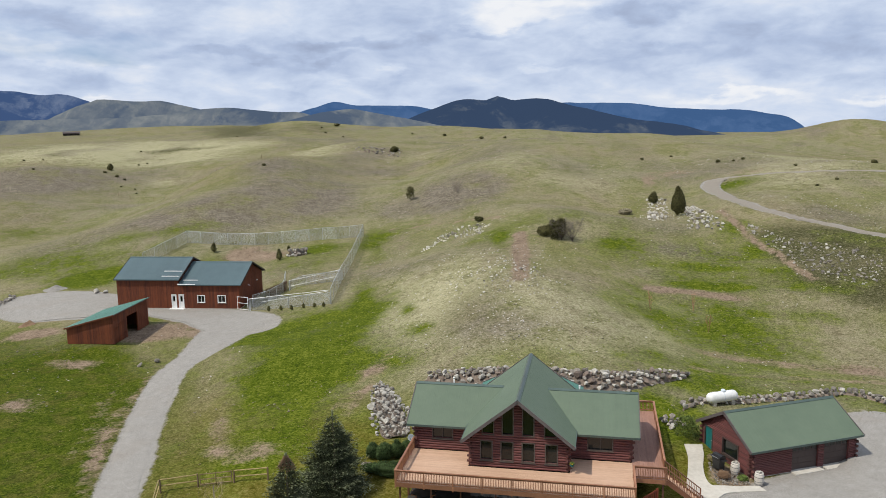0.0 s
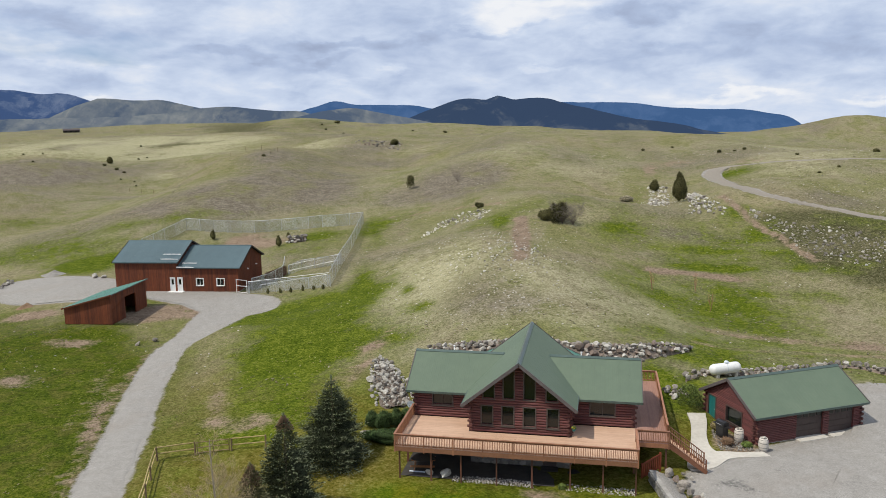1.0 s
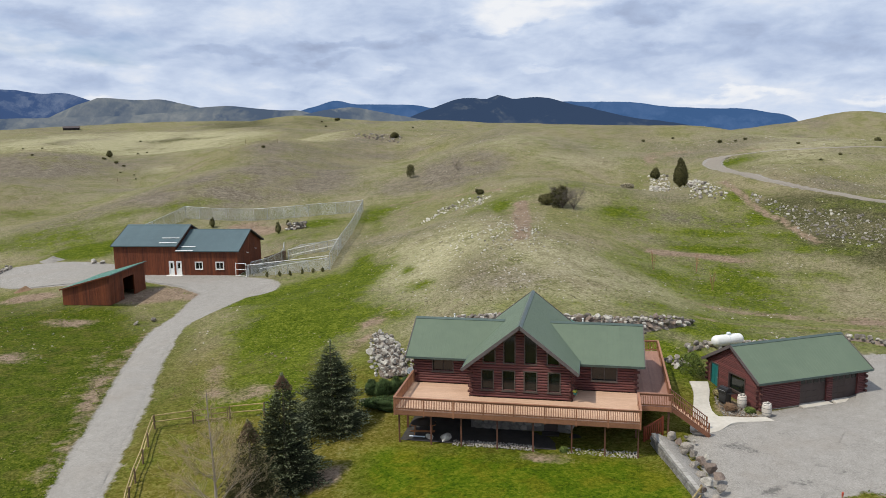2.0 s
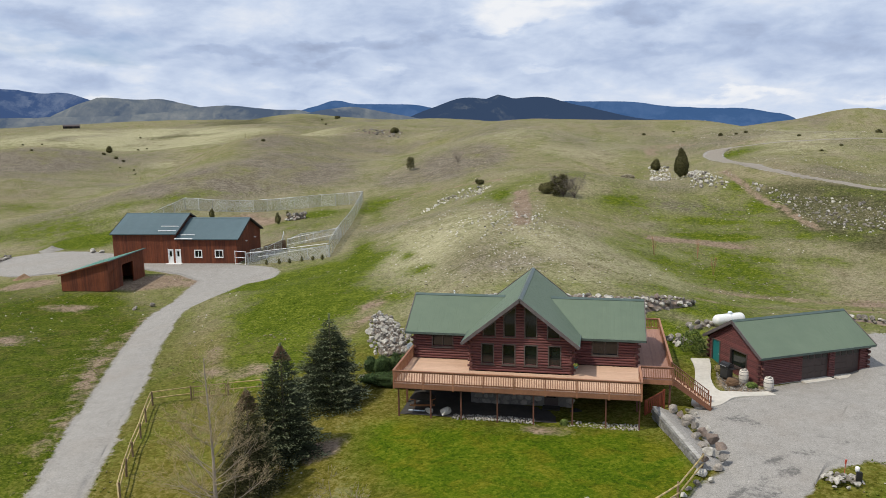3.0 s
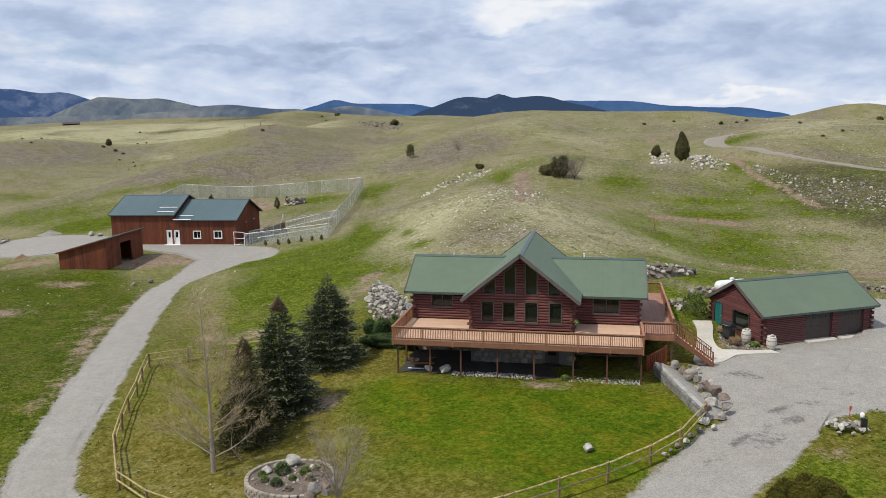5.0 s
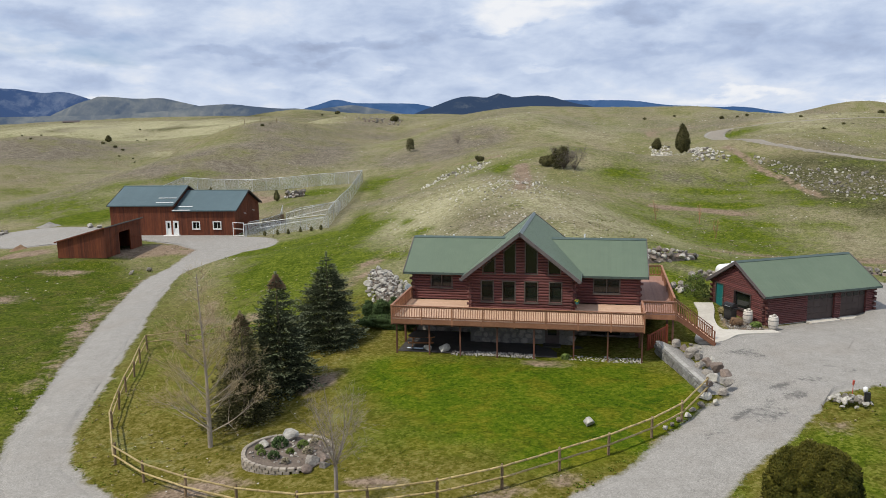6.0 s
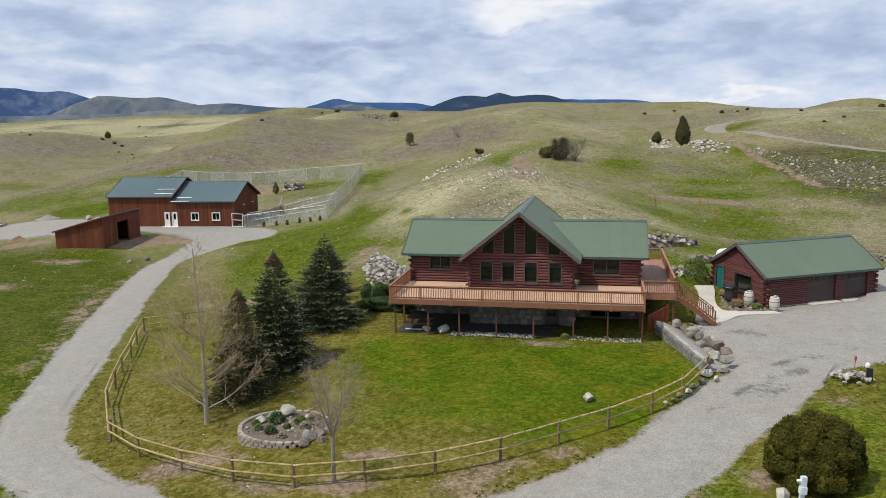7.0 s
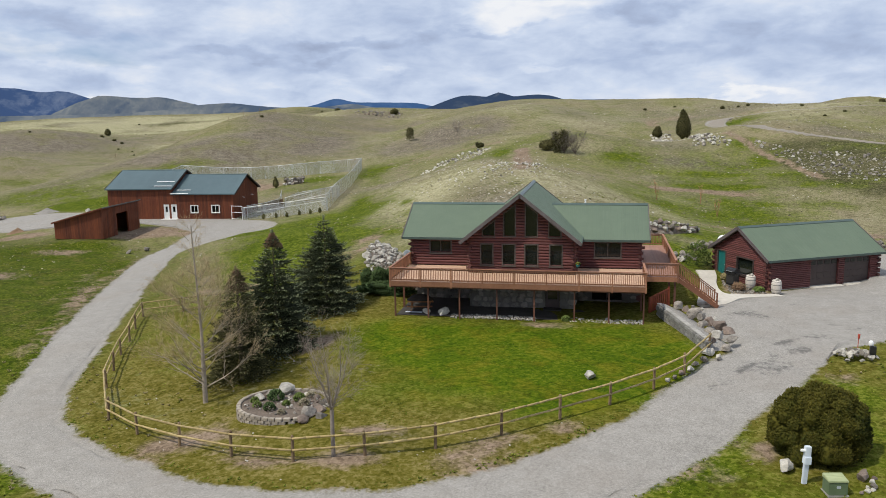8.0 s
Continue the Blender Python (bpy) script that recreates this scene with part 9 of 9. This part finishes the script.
def utility_things():
    x, y = 13.3, -26.3
    t = thing("meter_pedestal", pose(x, y, h(x, y), 0, 3, 14) @ Matrix.Scale(0.88, 4), "pale grey electric meter pedestal", "meter")
    part("post", soft_box(-0.11, -0.07, -0.1, 0.11, 0.07, 1.15, 0.015), M["meter"], t)
    part("meter_box", soft_box(-0.15, -0.16, 0.95, 0.15, 0.10, 1.3, 0.02), M["meter"], t)
    part("upper_box", soft_box(-0.13, -0.1, 1.3, 0.13, 0.1, 1.75, 0.02), M["meter"], t)
    bm = bmesh.new()
    tube(bm, (-0.13, 0, 1.55), (-0.28, 0, 1.55), 0.07, 0.07, 14)
    tube(bm, (-0.28, 0, 1.55), (-0.31, 0, 1.55), 0.055, 0.04, 14)
    part("meter_glass", bm, M["white"], t)
    x, y = 14.25, -26.85
    t = thing("utility_box", pose(x, y, h(x, y), 0, 0, 10) @ Matrix.Scale(0.74, 4), "green metal transformer box on a pad", "utility box")
    part("pad", boxed(-0.52, -0.43, -0.15, 0.52, 0.43, 0.05), M["block"], t)
    part("body", soft_box(-0.47, -0.38, 0.05, 0.47, 0.38, 0.72, 0.02), M["box_green"], t)
    bm = soft_box(-0.5, -0.41, 0.72, 0.5, 0.42, 0.92, 0.03)
    for v in bm.verts:
        if v.co.z > 0.8 and v.co.y < 0:
            v.co.z -= 0.1
    part("lid", bm, M["faded_green"], t, "faded yellow-green lid")
    part("notice", boxed(-0.1, -0.388, 0.42, 0.1, -0.381, 0.56), M["meter"], t, "pale blank notice plate")


utility_things()


def picnic_table():
    x, y = -6.9, -3.5
    t = thing("picnic_table", pose(x, y, h(x, y), 0, 0, 8), "orange-stained wooden picnic table under the deck", "table")
    for k in range(5):
        part("top_plank", soft_box(-0.9, -0.38 + k * 0.155, 0.72, 0.9, -0.38 + k * 0.155 + 0.145, 0.76, 0.006), M["picnic"], t)
    for sy in (-0.72, 0.72):
        for k in range(2):
            part("bench_plank", soft_box(-0.9, sy - 0.14 + k * 0.145, 0.43, 0.9, sy - 0.005 + k * 0.145, 0.465, 0.006), M["picnic"], t)
    for x0 in (-0.62, 0.62):
        for sg in (-1, 1):
            bm = bmesh.new()
            beam(bm, (x0, sg * 0.68, 0.0), (x0, sg * 0.2, 0.74), 0.04, 0.1)
            part("leg", bm, M["picnic"], t)
        bm = bmesh.new()
        beam(bm, (x0 + 0.04, -0.8, 0.4), (x0 + 0.04, 0.8, 0.4), 0.04, 0.1)
        part("brace", bm, M["picnic"], t)
    c = thing("draped_cover", pose(x, y, h(x, y) + 0.765, 0, 0, 8), "dark brown cover heaped over the picnic table", "cover")
    rows = [[(math.cos(a) * 0.98 * s, math.sin(a) * 0.55 * s, 0.42 * (1 - s ** 2.2) + 0.05 * math.sin(5 * a) * s * (1 - s) + 0.004) for a in np.linspace(0, 2 * math.pi, 33)] for s in np.linspace(0, 1, 9)]
    cover = grid_mesh("fabric", rows, M["dark_inside"])
    cover.parent = c
    b = thing("leaning_board", pose(-8.0, -4.3, h(-8, -4.3), 0, 0, 0), "pale board lying by the picnic table", "board")
    part("plank", soft_box(0.2, -0.08, 0.05, 1.4, 0.06, 0.10, 0.01), M["meter"], b)


picnic_table()


def heaps():
    for name, x, y, r, hh, mat, label in (("gravel_mound", -96.6, 74.0, 3.0, 0.95, "gravel_mound", "pile of grey gravel behind the yard"), ("soil_mound", -83.4, 49.8, 1.8, 0.9, "earth", "small heap of brown earth")):
        rows = [[(math.cos(a) * r * s, math.sin(a) * r * s * 0.8, hh * (1 - s) ** 1.2 * (1 + 0.5 * float(fbm(math.cos(a) * s * 2 + x, math.sin(a) * s * 2, 3, 6))) - 0.05 - 0.1 * s) for a in np.linspace(0, 2 * math.pi, 29)] for s in np.linspace(0, 1, 10)]
        ob = grid_mesh(name, rows, M[mat])
        ob.matrix_world = Matrix.Translation((x, y, h(x, y)))
        tagged(ob, label, "heap")


heaps()


def far_cabin():
    x, y = -565, 725
    t = thing("far_cabin", pose(x, y, h(x, y) - 0.5, 0, 0, 30), "small dark cabin on a far ridge", "house")
    part("wall", boxed(-8, -4, -1, 8, 4, 2.6), M["dark_inside"], t)
    bm = bmesh.new()
    v = [bm.verts.new(p) for p in ((-8.6, -4.8, 2.5), (8.6, -4.8, 2.5), (8.6, 0, 4.4), (-8.6, 0, 4.4), (-8.6, 4.8, 2.5), (8.6, 4.8, 2.5))]
    for f in ((0, 1, 2, 3), (3, 2, 5, 4), (0, 3, 4), (1, 5, 2), (0, 4, 5, 1)):
        bm.faces.new([v[k] for k in f])
    part("roof", bm, M["garage_door"], t)
    for s in (-5, 0, 5):
        part("window", boxed(s - 0.8, -4.06, 0.6, s + 0.8, -3.98, 1.9), M["glass"], t)


far_cabin()


def hanging_basket():
    x, y, z = 4.06, -2.3, FLOOR_Z + 0.68
    t = thing("hanging_basket", Matrix.Translation((x, y, z)) @ Matrix.Scale(0.7, 4), "teal hanging pot with yellow flowers at the gable corner", "flower pot")
    bm = bmesh.new()
    lathe(bm, [(0.13, -0.14), (0.19, 0.0), (0.21, 0.14), (0.18, 0.14), (0.15, 0.05)], 18)
    part("pot", bm, M["teal"], t, "teal glazed pot", True)
    bm = bmesh.new()
    for a in (0.3, 2.4, 4.5):
        tube(bm, (math.cos(a) * 0.2, math.sin(a) * 0.2, 0.13), (0, 0, 0.8), 0.008, 0.008, 5)
    tube(bm, (0, 0, 0.8), (-0.45, 0.25, 0.86), 0.015, 0.015, 6)
    part("hanger", bm, M["black"], t)
    rg = np.random.default_rng(8)
    d = rg.normal(0, 1, (220, 3))
    d /= np.linalg.norm(d, axis=1, keepdims=True)
    d[:, 2] = np.abs(d[:, 2])
    V, F = spindles(d * np.array([0.19, 0.19, 0.16]) + np.array([0, 0, 0.13]), d + np.array([0, 0, 0.5]), 0.12, 0.03)
    crown_part("leaf_crown", V, F, M["fresh_leaf"], t)
    d = d[:10]
    V, F = spindles(d * np.array([0.24, 0.24, 0.22]) + np.array([0, 0, 0.17]), d, 0.07, 0.035, 5)
    crown_part("flower_heads", V, F, M["flower"], t, "yellow flowers")


hanging_basket()
